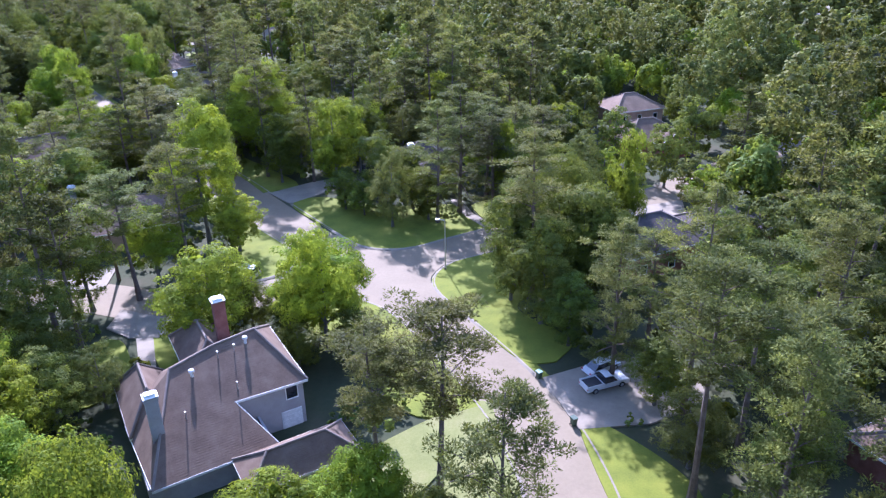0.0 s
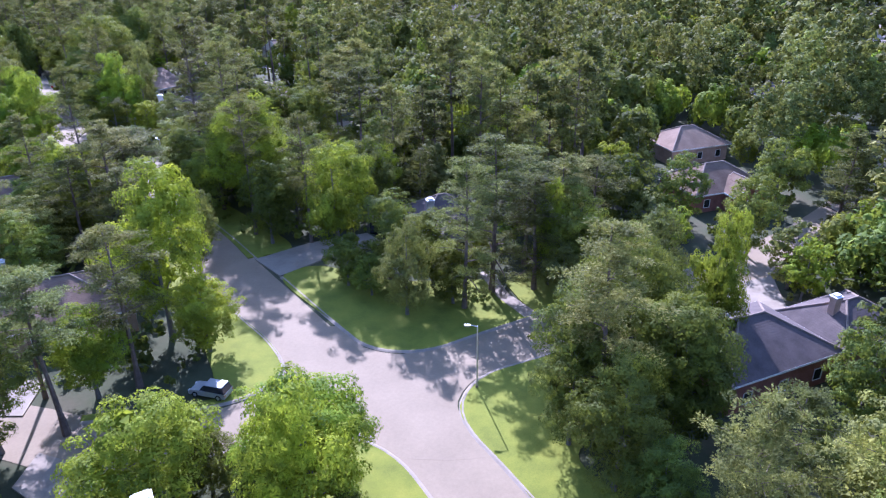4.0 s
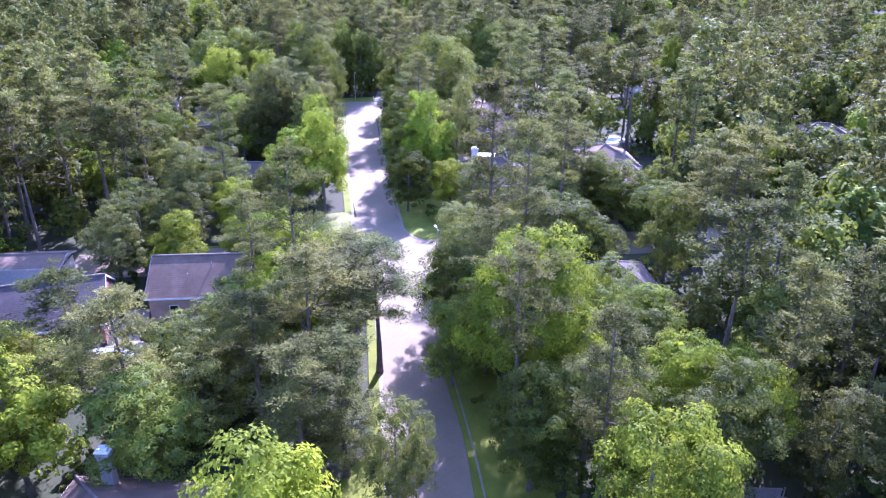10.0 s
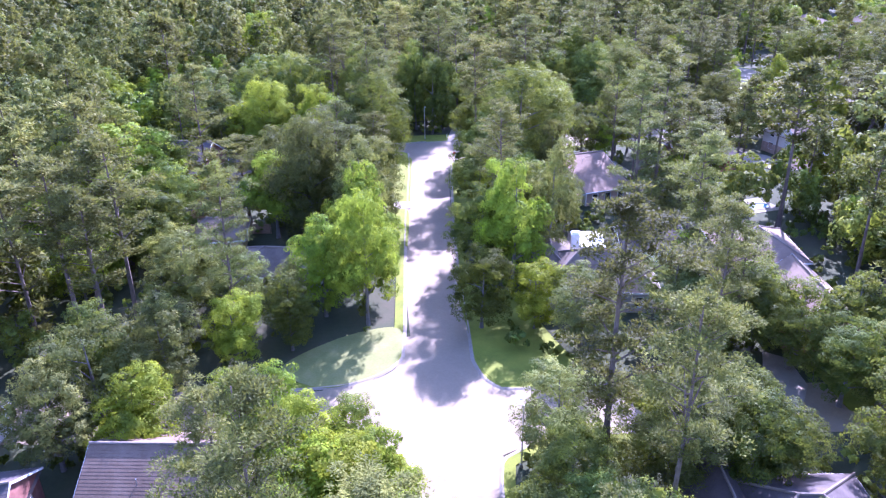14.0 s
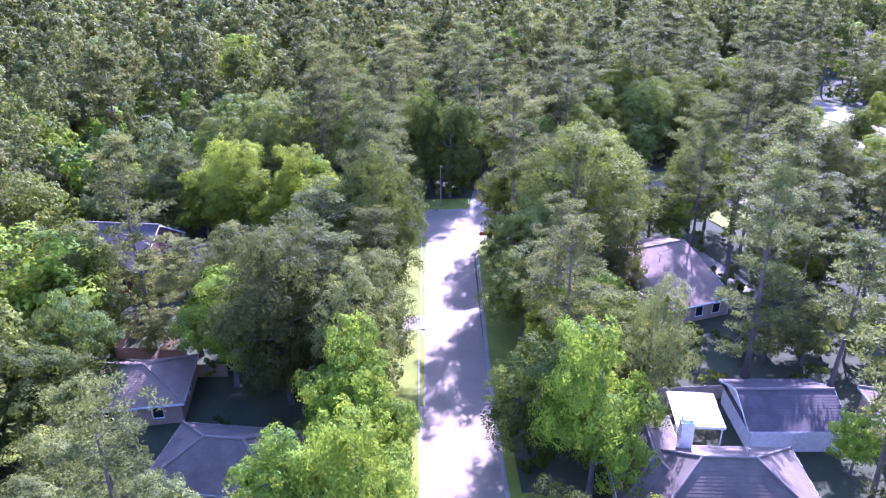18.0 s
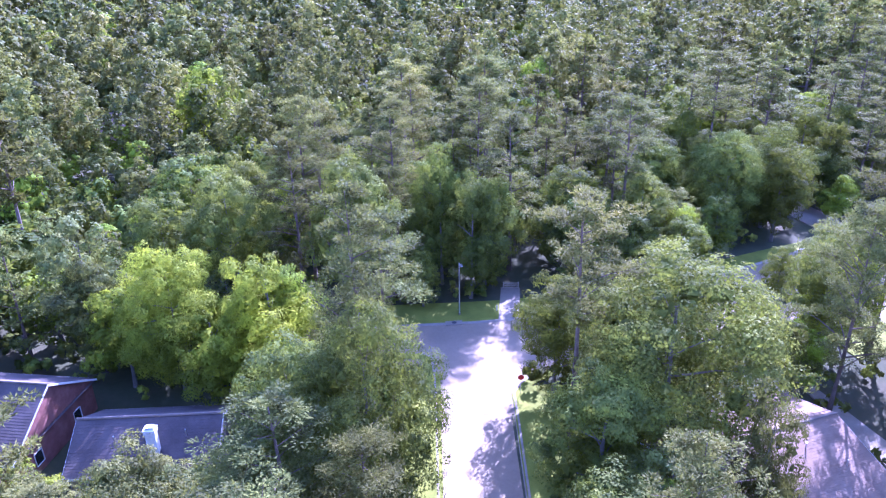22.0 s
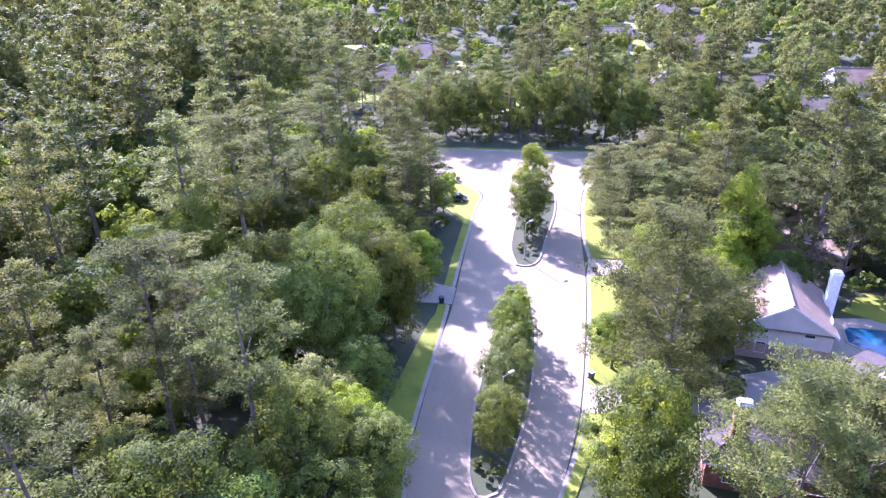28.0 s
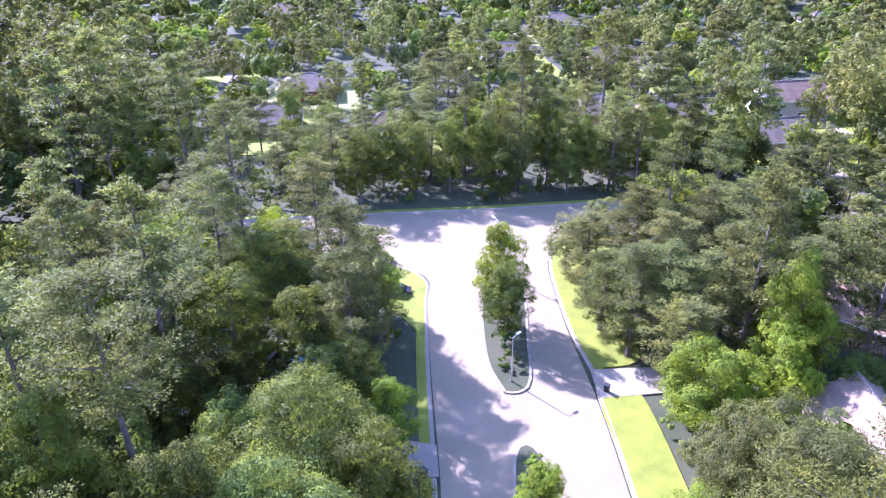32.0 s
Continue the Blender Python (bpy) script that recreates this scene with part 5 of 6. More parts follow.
placed_tree("pine", -80.3, 273.5, 16, 5.2)
placed_tree("grey", -123.7, 260, 10, 3.9)
placed_tree("grey", -119.7, 267.6, 10, 3.7)
placed_tree("grey", -114.6, 271.4, 10, 4.4)
placed_tree("oak", 23.2, 65.2, 9, 4.1)
placed_tree("pine", 8.8, 123.2, 18, 5.2)
placed_tree("oak", 14, 125.8, 15, 5.9)
placed_tree("oak", -47.8, 185.4, 13, 5.6)
placed_tree("pine", -49.7, 176, 17, 4.9)
placed_tree("lime", -37.8, 169.8, 10, 5.1)
placed_tree("lime", -42.4, 166.8, 10, 4.9)
placed_tree("pine", -54, 207, 18, 4.5)
# the trees round this lawn are added to put it in shade
placed_tree("oak", -12.5, 127, 14, 5.6)
placed_tree("oak", -3, 119, 9, 3.9)
placed_tree("grey", 12.5, 119.6, 9, 3.9)
placed_tree("oak", 19, 125, 11, 4.9)
# two oaks added near the kerb so their shade falls on the verge
placed_tree("oak", -127.8, 281.4, 12, 5.4)
placed_tree("oak", -122.8, 288.5, 11.5, 4.9)
# two oaks placed to hide the red brick house from the camera
placed_tree("oak", -150, 193, 16, 6.1)
placed_tree("oak", -158.5, 197, 15, 5.9)
# three oaks set between the camera and a brick-walled house
placed_tree("oak", -52, 209.5, 12, 5.1)
placed_tree("oak", -47, 208.2, 12, 5.4)
placed_tree("oak", -40.5, 204, 12, 5.1)
# added behind the junction lawn to throw shade over it
placed_tree("oak", -6, 124.2, 12, 5.1)
# two more on the camera's side of the red brick house
placed_tree("oak", -161.5, 198, 12.5, 5.1)
placed_tree("oak", -171, 196.5, 11.5, 4.6)
placed_tree("pine", -74.2, 327.6, 15.8, 5, 0)
placed_tree("pine", -68.3, 322.4, 15.8, 5, 0)
placed_tree("pine", -46.5, 336.6, 15.5, 5, 0)
placed_tree("pine", -28, 342, 15.5, 5.5, 0)
placed_tree("pine", -19, 338, 15.5, 5.5, 0)
placed_tree("pine", -44, 310.5, 16, 5.5, 0)
placed_tree("pine", -28.4, 318, 15.5, 5.5, 0)
placed_tree("pine", -101.5, 352.5, 18, 5, 0)
placed_tree("oak", -132, 372, 17, 6)
placed_tree("pine", -124.5, 354, 18, 5.5, 0)
placed_tree("oak", -119, 344.5, 16.5, 5.5)
placed_tree("oak", -140, 352.5, 17, 6)
placed_tree("oak", -134, 306.5, 17, 5.8)
placed_tree("oak", -143, 326.5, 17, 5.8)
placed_tree("pine", -114, 381, 18, 5.5, 0)
placed_tree("lime", -99.2, 279.6, 16, 5)
placed_tree("pine", -87.2, 273.2, 19, 5)
placed_tree("oak", -191.5, 250.5, 19.5, 7.5)
placed_tree("oak", -181.5, 252.5, 19, 6.5)
placed_tree("oak", -160.5, 259.5, 19.5, 5.6)
placed_tree("oak", -158, 270.5, 19.5, 5.6)
placed_tree("pine", -139.5, 313, 20, 4.6)
placed_tree("pine", -192, 303, 21, 6)
placed_tree("oak", -134, 276.8, 16.5, 5.6)
placed_tree("oak", 43.5, 134, 14.5, 5)
placed_tree("oak", 54.5, 151, 15, 5.5)
placed_tree("pine", 60, 140, 19, 5)
placed_tree("oak", 36, 146, 14, 4.6)
placed_tree("lime", -163.5, 199.5, 13, 4.6)
placed_tree("oak", -156.5, 192.5, 17, 6.5)
placed_tree("oak", -138.5, 185.5, 15.5, 5.5)
placed_tree("oak", -178, 200, 17, 6.5)
placed_tree("oak", -133.5, 178.5, 15, 5.5)
placed_tree("lime", -78, 158.5, 13, 4.8)
placed_tree("lime", -83.5, 159, 14, 4.8)
placed_tree("lime", -66.8, 155.2, 11.5, 4.4)
placed_tree("oak", -77, 163, 10, 3.8)
placed_tree("oak", -57.5, 171.5, 11.5, 4.8)
placed_tree("oak", -53, 166.5, 10.5, 4.6)
placed_tree("pine", -49.5, 180, 15.5, 4.6, 0)
placed_tree("oak", -43, 186, 10, 4.5)
placed_tree("oak", -47.5, 256, 16, 6)
placed_tree("oak", -42, 214, 13, 4.5)
placed_tree("oak", -11.5, 73.5, 8, 3.4)
placed_tree("oak", -18, 73, 6.5, 3)
placed_tree("oak", -20.5, 80.5, 7, 3.2)
placed_tree("oak", -26, 82.5, 8, 3.4)
# two tall oaks added to cast shade across the boulevard's left lane
placed_tree("oak", -112.5, 337.5, 17, 4.6)
placed_tree("oak", -115, 312.5, 17, 5)
placed_tree("lime", -70, 158.5, 12, 4.4)
placed_tree("lime", -74.5, 155.5, 12.5, 4.6)
placed_tree("oak", -44.5, 181.5, 13, 4.8)
placed_tree("grey", -37, 172.5, 11, 4.6)
placed_tree("oak", -48.5, 150.5, 12, 4.4)
placed_tree("pine", -40.5, 317, 15, 5, 0)
placed_tree("pine", -36, 325, 15, 5, 0)
placed_tree("lime", -69.5, 310.5, 13, 4.8)
placed_tree("pine", -47, 322, 14.5, 4.6, 0)
placed_tree("oak", -62.5, 306, 10, 4)
# two low oaks added to deepen the shade on the lawn
placed_tree("oak", -18.6, 124.5, 8.5, 3.9)
placed_tree("oak", -14.8, 121.5, 7, 3.2)
# belt of trees along the far kerb of the main road
FAR_KERB = ((-93.8, 390.8), (-81.8, 387.0), (-70.2, 381.6), (-58.8, 375.7), (-47.1, 370.3), (-34.9, 365.2), (-22.5, 360.0))
belt_rng = random.Random(31)
for (ax, ay), (bx, by) in zip(FAR_KERB, FAR_KERB[1:]):
    for f in (0.0, 0.25, 0.5, 0.75):
        reach = belt_rng.uniform(4.5, 7.0) if f in (0.0, 0.5) else belt_rng.uniform(11.0, 19.0)
        tx, ty, wide = ax + (bx - ax) * f + 0.4 * reach, ay + (by - ay) * f + 0.9 * reach, belt_rng.uniform(3.8, 4.9)
        if all(math.hypot(tx - sx, ty - sy) > sr * 0.8 + wide * 0.6 for sx, sy, sr in SITES):
            placed_tree(belt_rng.choice(("oak", "grey", "pine")), tx, ty, belt_rng.uniform(14.0, 19.0), wide)
# trees on the camera's side of the houses beyond the main road, half hiding them
for hx, hy, qx, qy, _ in FAR_GAPS:
    if hy > 330:
        ux, uy = (qx - hx) / 13, (qy - hy) / 13
        for aside in (belt_rng.uniform(3.5, 6.5), -belt_rng.uniform(4.0, 8.0)):
            ahead = belt_rng.uniform(11.5, 14.0)
            tx, ty = hx + ux * ahead - uy * aside, hy + uy * ahead + ux * aside
            if all(line_dist(tx, ty, line) > w / 2 + 3 for line, w in ROADS) and all(math.hypot(tx - sx, ty - sy) > sr * 0.85 + 2.5 for sx, sy, sr in SITES):
                placed_tree(belt_rng.choice(("oak", "grey", "oak")), tx, ty, belt_rng.uniform(10.0, 14.0), belt_rng.uniform(3.4, 4.4))


# ---- the rest of the woods ----
BOULEVARD = [(-118, 276), (-100, 308), (-84, 340), (-74, 362)]
# tree-free strips: yards, lawns, and gaps that let the camera see roofs (x0, y0, x1, y1, half width)
OPEN = list(FAR_GAPS)


def clearing(x0, y0, x1, y1, half):
    OPEN.append((x0, y0, x1, y1, half))


clearing(-25, 60, -14, 36, 10)
clearing(-37, 76, -40, 84, 6)
clearing(-5, 60, 2, 72, 8)
clearing(18, 68, 14, 56, 5)
clearing(3, 98, 10, 100, 4)
clearing(-36, 106, -32, 100, 4)
clearing(-8, 111, 8, 120, 6)
clearing(-20, 118, -28, 124, 5)
clearing(33, 97, 26, 84, 5)
clearing(45, 175, 36, 142, 7)
clearing(-57, 112, -44, 96, 7)
clearing(-90, 149, -84, 140, 5)
clearing(-101, 136, -94, 132, 4)
clearing(-95, 143, -84, 132, 3)
clearing(-92, 178, -90, 182, 5)
clearing(-77, 190, -82, 198, 5)
clearing(-45, 205, -42, 198, 5)
clearing(-77, 216, -66, 198, 8)
clearing(-60, 232, -53, 220, 6)
clearing(-97, 250, -88, 238, 6)
clearing(-134, 188, -128, 176, 6)
clearing(-115, 190, -111, 186, 5)
clearing(-67, 300, -74, 290, 6)
clearing(-82, 281, -90, 278, 5)
clearing(-52, 295, -60, 280, 8)
clearing(-64, 302, -70, 290, 5)
clearing(-124, 272, -116, 282, 4)
clearing(-112, 322, -106, 332, 5)
clearing(-126, 301, -124, 305, 4)
clearing(-70, 258, -66, 262, 6)
clearing(-48, 219, -46, 200, 5)
clearing(-142, 263, -138, 270, 3)
clearing(-154, 216, -150, 210, 4)
clearing(-66, 340, -70, 346, 3)
clearing(-90, 366, -92, 370, 6)
clearing(-5, 143, -8, 131, 5)
clearing(-168, 209, -158, 202, 3)
clearing(-152, 217, -140, 208, 3)
clearing(-113, 346, -118, 328, 3)
clearing(50, 53, 38, 44, 6)
clearing(-20, 78, -11, 75, 4)
clearing(136, 273, 206, 409, 7)
clearing(32, 103, 23, 86, 5)


def blocked(x, y, r, site_gap=0.6):
    for line, w in ROADS:
        if line_dist(x, y, line) < w / 2 + 0.8 + r * 0.62:
            return True
    if line_dist(x, y, BOULEVARD) < 11.5 + r * 0.6:
        return True
    for sx, sy, sr in SITES:
        if math.hypot(x - sx, y - sy) < sr + r * site_gap:
            return True
    for ax, ay, bx, by, w in OPEN:
        if seg_dist(x, y, ax, ay, bx, by) < w + r * 0.5:
            return True
    return False


def inside(x, y, poly):
    hit = False
    for (ax, ay), (bx, by) in zip(poly, poly[1:] + poly[:1]):
        if (ay > y) != (by > y) and x < (bx - ax) * (y - ay) / (by - ay) + ax:
            hit = not hit
    return hit


BOUNDS = [(min(p[0] for p in q), min(p[1] for p in q), max(p[0] for p in q), max(p[1] for p in q), q) for q in LAWNS]


def on_lawn(x, y):
    return any(a < x < c and b < y < d and inside(x, y, q) for a, b, c, d, q in BOUNDS)


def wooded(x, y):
    """The wedge of land within the camera's view, edge by edge; not a real woodland limit."""
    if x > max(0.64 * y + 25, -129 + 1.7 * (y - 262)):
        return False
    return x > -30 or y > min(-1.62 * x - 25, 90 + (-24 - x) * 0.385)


def beyond(x, y):
    """The ground past the main road, planted thinner and lower so its houses show in view."""
    return y > 392 and -110 < x < 160


rng = random.Random(7)
cells = {}


def crowded(x, y, r, close):
    i, j = int(x // 12), int(y // 12)
    return any(math.hypot(x - a, y - b) < close * (r + q) for u in (i - 1, i, i + 1) for v in (j - 1, j, j + 1) for a, b, q in cells.get((u, v), ()))


def settle(x, y, r):
    cells.setdefault((int(x // 12), int(y // 12)), []).append((x, y, r))


for x, y, r in PLACED_TREES:
    settle(x, y, r)
FAR = {kind: ([], [], [], []) for kind in KINDS}
GROVE = {kind: [] for kind in KINDS}
LONE = {kind: sum(1 for o in scene.objects if o.name.startswith(KINDS[kind][0])) for kind in KINDS}
for k in range(90000):
    x, y = rng.uniform(-540, 400), rng.uniform(-90, 740)
    d = line_dist(x, y, SPINE)
    # outside the camera's wedge the trees reach less far and stay coarse
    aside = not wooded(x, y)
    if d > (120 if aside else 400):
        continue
    pick = rng.random()
    patch = noise.noise(Vector((x * 0.018, y * 0.018, 3.0)))
    kind = "pine" if pick < 0.36 + 0.4 * patch else "oak" if pick < 0.66 else "lime" if pick < 0.84 else "grey"
    h = {"pine": rng.uniform(19, 31), "oak": rng.uniform(8, 18), "lime": rng.uniform(8, 16), "grey": rng.uniform(8, 16)}[kind]
    r = h * {"pine": 0.19, "oak": 0.37, "lime": 0.36, "grey": 0.36}[kind] * rng.uniform(0.9, 1.15)
    if d > 130:
        h, r = h * 1.08, r * 1.3
    if beyond(x, y):
        h, r = h * 0.66, r * 0.85
    if crowded(x, y, r, 0.85 if beyond(x, y) else 0.5 if d < 200 else 0.6) or blocked(x, y, r) or (d < 100 and on_lawn(x, y)):
        continue
    settle(x, y, r)
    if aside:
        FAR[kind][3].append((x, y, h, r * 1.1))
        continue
    GROVE[kind].append((d, x, y, h, r))
for kind, places in GROVE.items():
    for d, x, y, h, r in sorted(places):
        if d < 85 and LONE[kind] < 285:
            LONE[kind] += 1
            tree(kind, x, y, h, r, 0 if d < (46 if y < 75 else 30) else 1 if d < 52 else 3, rng)
        else:
            FAR[kind][0 if d < 150 else 1 if d < 230 else 2].append((x, y, h, r))


def wood_patch(name, label, kind, places, n, leaf, seed):
    """Many trees at a distance as one mesh of leaf sprays; each tree has a tone of its own."""
    g = np.random.default_rng(seed)
    lows = []
    for s in range(7):
        if kind == "pine":
            q = max(10, n // 22)
            c = g.uniform(0, 1, (q, 3))
            a, z = c[:, 0] * math.tau, 0.4 + 0.56 * c[:, 1]
            out = np.sqrt(np.clip(1 - ((c[:, 1] - 0.3) / 0.74) ** 2, 0.03, 1)) * (0.2 + 0.72 * c[:, 2])
            c = np.stack([np.cos(a) * out, np.sin(a) * out, z], 1)
            w = g.integers(0, q, n)
            u = g.normal(size=(n, 3))
            u /= np.linalg.norm(u, axis=1, keepdims=True)
            p = c[w] + u * g.uniform(0.6, 1.1, (n, 1)) * np.array([0.2, 0.2, 0.035])
            u = u * 0.7 + np.array([0, 0, 0.45])
        else:
            p, u, _, _ = lobed_points(g, n, 1.0, 0.08, 1.0, 14, 0.42, 0.32, 0.3, 26 if n > 500 else 15, 0.14 if n > 500 else 0.19)
        u = u + g.normal(size=u.shape) * 0.17
        u /= np.linalg.norm(u, axis=1, keepdims=True)
        lows.append((p, u))
    vs, tones = [], []
    for k, (x, y, h, r) in enumerate(places):
        p, u = lows[k % 7]
        c, s = math.cos(k * 2.4), math.sin(k * 2.4)
        rot = np.array([[c, s, 0], [-s, c, 0], [0, 0, 1]])
        v = leaf_tris((p @ rot) * np.array([r, r, h]) + np.array([x, y, 0]), u @ rot, leaf * r / 4.5, g)
        vs.append(v)
        tones.append(np.full(len(v), g.uniform(0, 1)))
    v = np.concatenate(vs)
    me = array_mesh(name, v, np.arange(len(v)).reshape(-1, 3), M[kind])
    me.attributes.new("tone", "FLOAT", "POINT").data.foreach_set("value", np.concatenate(tones).astype(np.float32))
    return tagged(link(name, me), label, "woods", kind="stuff")


for k, kind in enumerate(KINDS):
    what = {"oak": "dark-green broadleaf", "lime": "bright green broadleaf", "grey": "grey-green broadleaf", "pine": "grey-green pine"}[kind]
    for ring, (n, leaf) in enumerate(((1900, 0.51), (1100, 0.72), (420, 1.12), (150, 1.75))):
        if FAR[kind][ring]:
            wood_patch(KINDS[kind][0].replace("_tree", "_woods"), ("dense " if ring == 0 else "distant ") + what + " woods behind the street trees", kind, FAR[kind][ring], n * 4 // 5 if kind == "pine" else n, leaf, 5 * k + ring)

# undergrowth between the trunks
low = []
while len(low) < 3600:
    x, y = rng.uniform(-230, 110), rng.uniform(20, 420)
    d = line_dist(x, y, SPINE)
    r = rng.uniform(1.0, 2.4)
    if d < 95 and not on_lawn(x, y) and not any(line_dist(x, y, line) < w / 2 + 1 + r for line, w in ROADS) and line_dist(x, y, BOULEVARD) > 13 + r and all(math.hypot(x - a, y - b) > q - 1.0 + r for a, b, q in SITES + [(-54.5, 295.0, 9.0), (-66.0, 260.0, 7.0), (44.0, 172.0, 8.0)]):
        low.append((x, y, r * rng.uniform(0.9, 1.9), r))
wood_patch("undergrowth", "low dark-green shrubs and saplings under the trees", "oak", low, 80, 1.25, 77)


# ---- boulevard islands ----
def island(outline, label):
    """A raised planting bed with a concrete kerb round it."""
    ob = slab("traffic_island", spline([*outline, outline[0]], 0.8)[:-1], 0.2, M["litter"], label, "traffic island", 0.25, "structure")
    line = spline([*outline, outline[0]], 0.8)
    v = [(x, y, z) for d, z in ((0.0, 0.06), (0.03, 0.24), (-0.28, 0.24), (-0.3, 0.19)) for x, y in offset_line(line, -d)]
    n = len(line)
    f = [(j * n + k, j * n + k + 1, (j + 1) * n + k + 1, (j + 1) * n + k) for j in range(3) for k in range(n - 1)]
    tagged(link("kerb", mesh_of("kerb", v, f, M["kerb"])), "pale concrete kerb round a planted traffic island", "kerb", kind="structure")
    return ob


island([(-113.2, 285.6), (-111.0, 285.4), (-107.0, 290.4), (-102.0, 298.4), (-96.6, 309.6), (-94.0, 318.0), (-94.6, 320.4), (-96.6, 319.4), (-100.4, 313.6), (-105.4, 305.6), (-110.2, 296.0), (-113.0, 288.6)], "planted island with shrubs and small trees")
island([(-91.9, 328.8), (-90.4, 327.9), (-87.8, 329.2), (-82.8, 337.2), (-78.0, 345.0), (-74.6, 352.6), (-75.4, 355.4), (-78.0, 355.0), (-82.4, 350.0), (-86.4, 343.4), (-90.6, 334.8)], "planted island with a leafy tree and a street lamp")


def bush(x, y, r, h, material, seed, label, name="shrub"):
    g = np.random.default_rng(seed)
    p, u, cs, rs = lobed_points(g, 420, r, 0.0, h, 9, 0.5, 0.8)
    nrm = 0.6 * u + g.normal(size=u.shape) * 0.4 + np.array([0, 0, 0.7])
    nrm /= np.linalg.norm(nrm, axis=1, keepdims=True)
    v = leaf_tris(p, nrm, 0.34, g)
    ob = thing(name, label, "shrub", pose(x, y, 0.0))
    link("foliage", array_mesh("foliage", v, np.arange(len(v)).reshape(-1, 3), M[material]), ob)
    bm = rod((0, 0, 0), (0, 0, h * 0.6), 0.06, 0.03, 6)
    for c in cs[:4]:
        rod((0, 0, h * 0.2), c, 0.035, 0.012, 5, bm)
    part("stem", bm, M["greybark"], ob)
    return ob


for k, (x, y, r, h) in enumerate(((-110.6, 288.4, 1.6, 2.2), (-107.4, 294.0, 1.8, 3.2), (-104.0, 300.6, 2.0, 3.6), (-100.6, 306.6, 1.9, 3.0), (-97.6, 312.6, 1.6, 2.4), (-95.6, 316.8, 1.2, 1.6),
                                  (-88.6, 333.0, 1.5, 2.2), (-86.6, 337.0, 1.8, 3.0), (-82.6, 344.0, 1.9, 3.0), (-79.6, 349.6, 1.6, 2.6))):
    bush(x, y, r, h, ("oak", "shrub", "lime")[k % 3], 200 + k, "leafy green shrub on the traffic island")
for k, (x, y) in enumerate(((-0.6, 121.0), (-4.4, 121.6), (1.2, 119.6))):
    bush(x, y, 1.15, 1.9, "oak", 230 + k, "round clipped evergreen shrub on the lawn", "clipped_shrub")
for k, (x, y, r, h) in enumerate(((-12.5, 60.5, 1.3, 1.8), (-11.0, 63.5, 1.2, 1.6), (-36.0, 58.5, 1.4, 2.0), (-33.0, 52.0, 1.5, 2.2), (-29.5, 45.5, 1.6, 2.4), (-24.5, 44.5, 1.7, 2.6), (-20.0, 46.0, 1.6, 2.2))):
    bush(x, y, r, h, "shrub", 250 + k, "green foundation shrub beside the house")
bush(-44.0, 207.5, 2.4, 4.5, "oak", 270, "reddish-leaved ornamental shrub by the driveway")


# ---- street furniture ----
def street_lamp(x, y, h, turn, label="grey metal street lamp with a flat head on an arm"):
    ob = thing("street_lamp", label, "street lamp", pose(x, y, 0.06, 0, 0, turn), "street lamps")
    part("base", rod((0, 0, 0), (0, 0, 0.35), 0.2, 0.16, 12), M["kerb"], ob)
    part("pole", rod((0, 0, 0.3), (0, 0, h), 0.095, 0.06, 10), M["metal"], ob)
    part("arm", rod((0, 0, h - 0.06), (0.9, 0, h + 0.12), 0.04, 0.035, 8), M["metal"], ob)
    head = part("lamp_head", boxes((0.75, -0.17, h + 0.06, 1.5, 0.17, h + 0.2), bevel=0.04), M["metal"], ob)
    part("lens", boxes((0.85, -0.12, h + 0.03, 1.42, 0.12, h + 0.055)), M["white"], head, "pale glass lens")
    return ob


street_lamp(-0.1, 99.4, 8.4, 180)
street_lamp(-64.6, 174.4, 7.8, 140)
street_lamp(-144.4, 260.6, 8.4, -40)
street_lamp(-90.0, 330.2, 6.4, 20)
street_lamp(-77.4, 354.0, 9.0, 90)
street_lamp(-107.6, 293.4, 7.8, 20)


def bin_thing(x, y, turn, material, label, lid):
    ob = thing("wheelie_bin", label, "bin", pose(x, y, 0.1, 0, 0, turn), "bins set out at the kerb")
    bm = boxes((-0.29, -0.33, 0.06, 0.29, 0.33, 0.98))
    for v in bm.verts:
        if v.co.z < 0.5:
            v.co.x *= 0.8
            v.co.y *= 0.8
    bmesh.ops.bevel(bm, geom=bm.edges[:], offset=0.03, segments=1, affect="EDGES")
    part("body", bm, M[material], ob)
    part("lid", boxes((-0.32, -0.37, 0.985, 0.32, 0.37, 1.07), bevel=0.03), M[lid], ob, "closed bin lid")
    part("handle", rod((-0.24, 0.43, 1.0), (0.24, 0.43, 1.0), 0.02, 0.02, 8), M["blackplastic"], ob)
    for sx in (-0.27, 0.27):
        part("wheel", rod((sx - 0.03, 0.27, 0.1), (sx + 0.03, 0.27, 0.1), 0.1, 0.1, 14), M["rubber"], ob)
    return ob


bin_thing(10.9, 70.6, 30, "darkplastic", "dark green wheelie bin with mint lid", "mintplastic")
bin_thing(13.6, 62.0, 30, "darkplastic", "dark green wheelie bin at the driveway edge", "darkplastic")
bin_thing(-81.2, 323.2, 20, "blackplastic", "black wheelie bin beside the driveway", "blackplastic")
bin_thing(-106.2, 321.4, 20, "blackplastic", "black wheelie bin in the shaded driveway", "blackplastic")
bin_thing(-93.8, 299.4, 20, "darkplastic", "dark green wheelie bin with mint lid by the kerb", "mintplastic")
bin_thing(-119.2, 219.4, 40, "blackplastic", "black wheelie bin beside the street", "blackplastic")


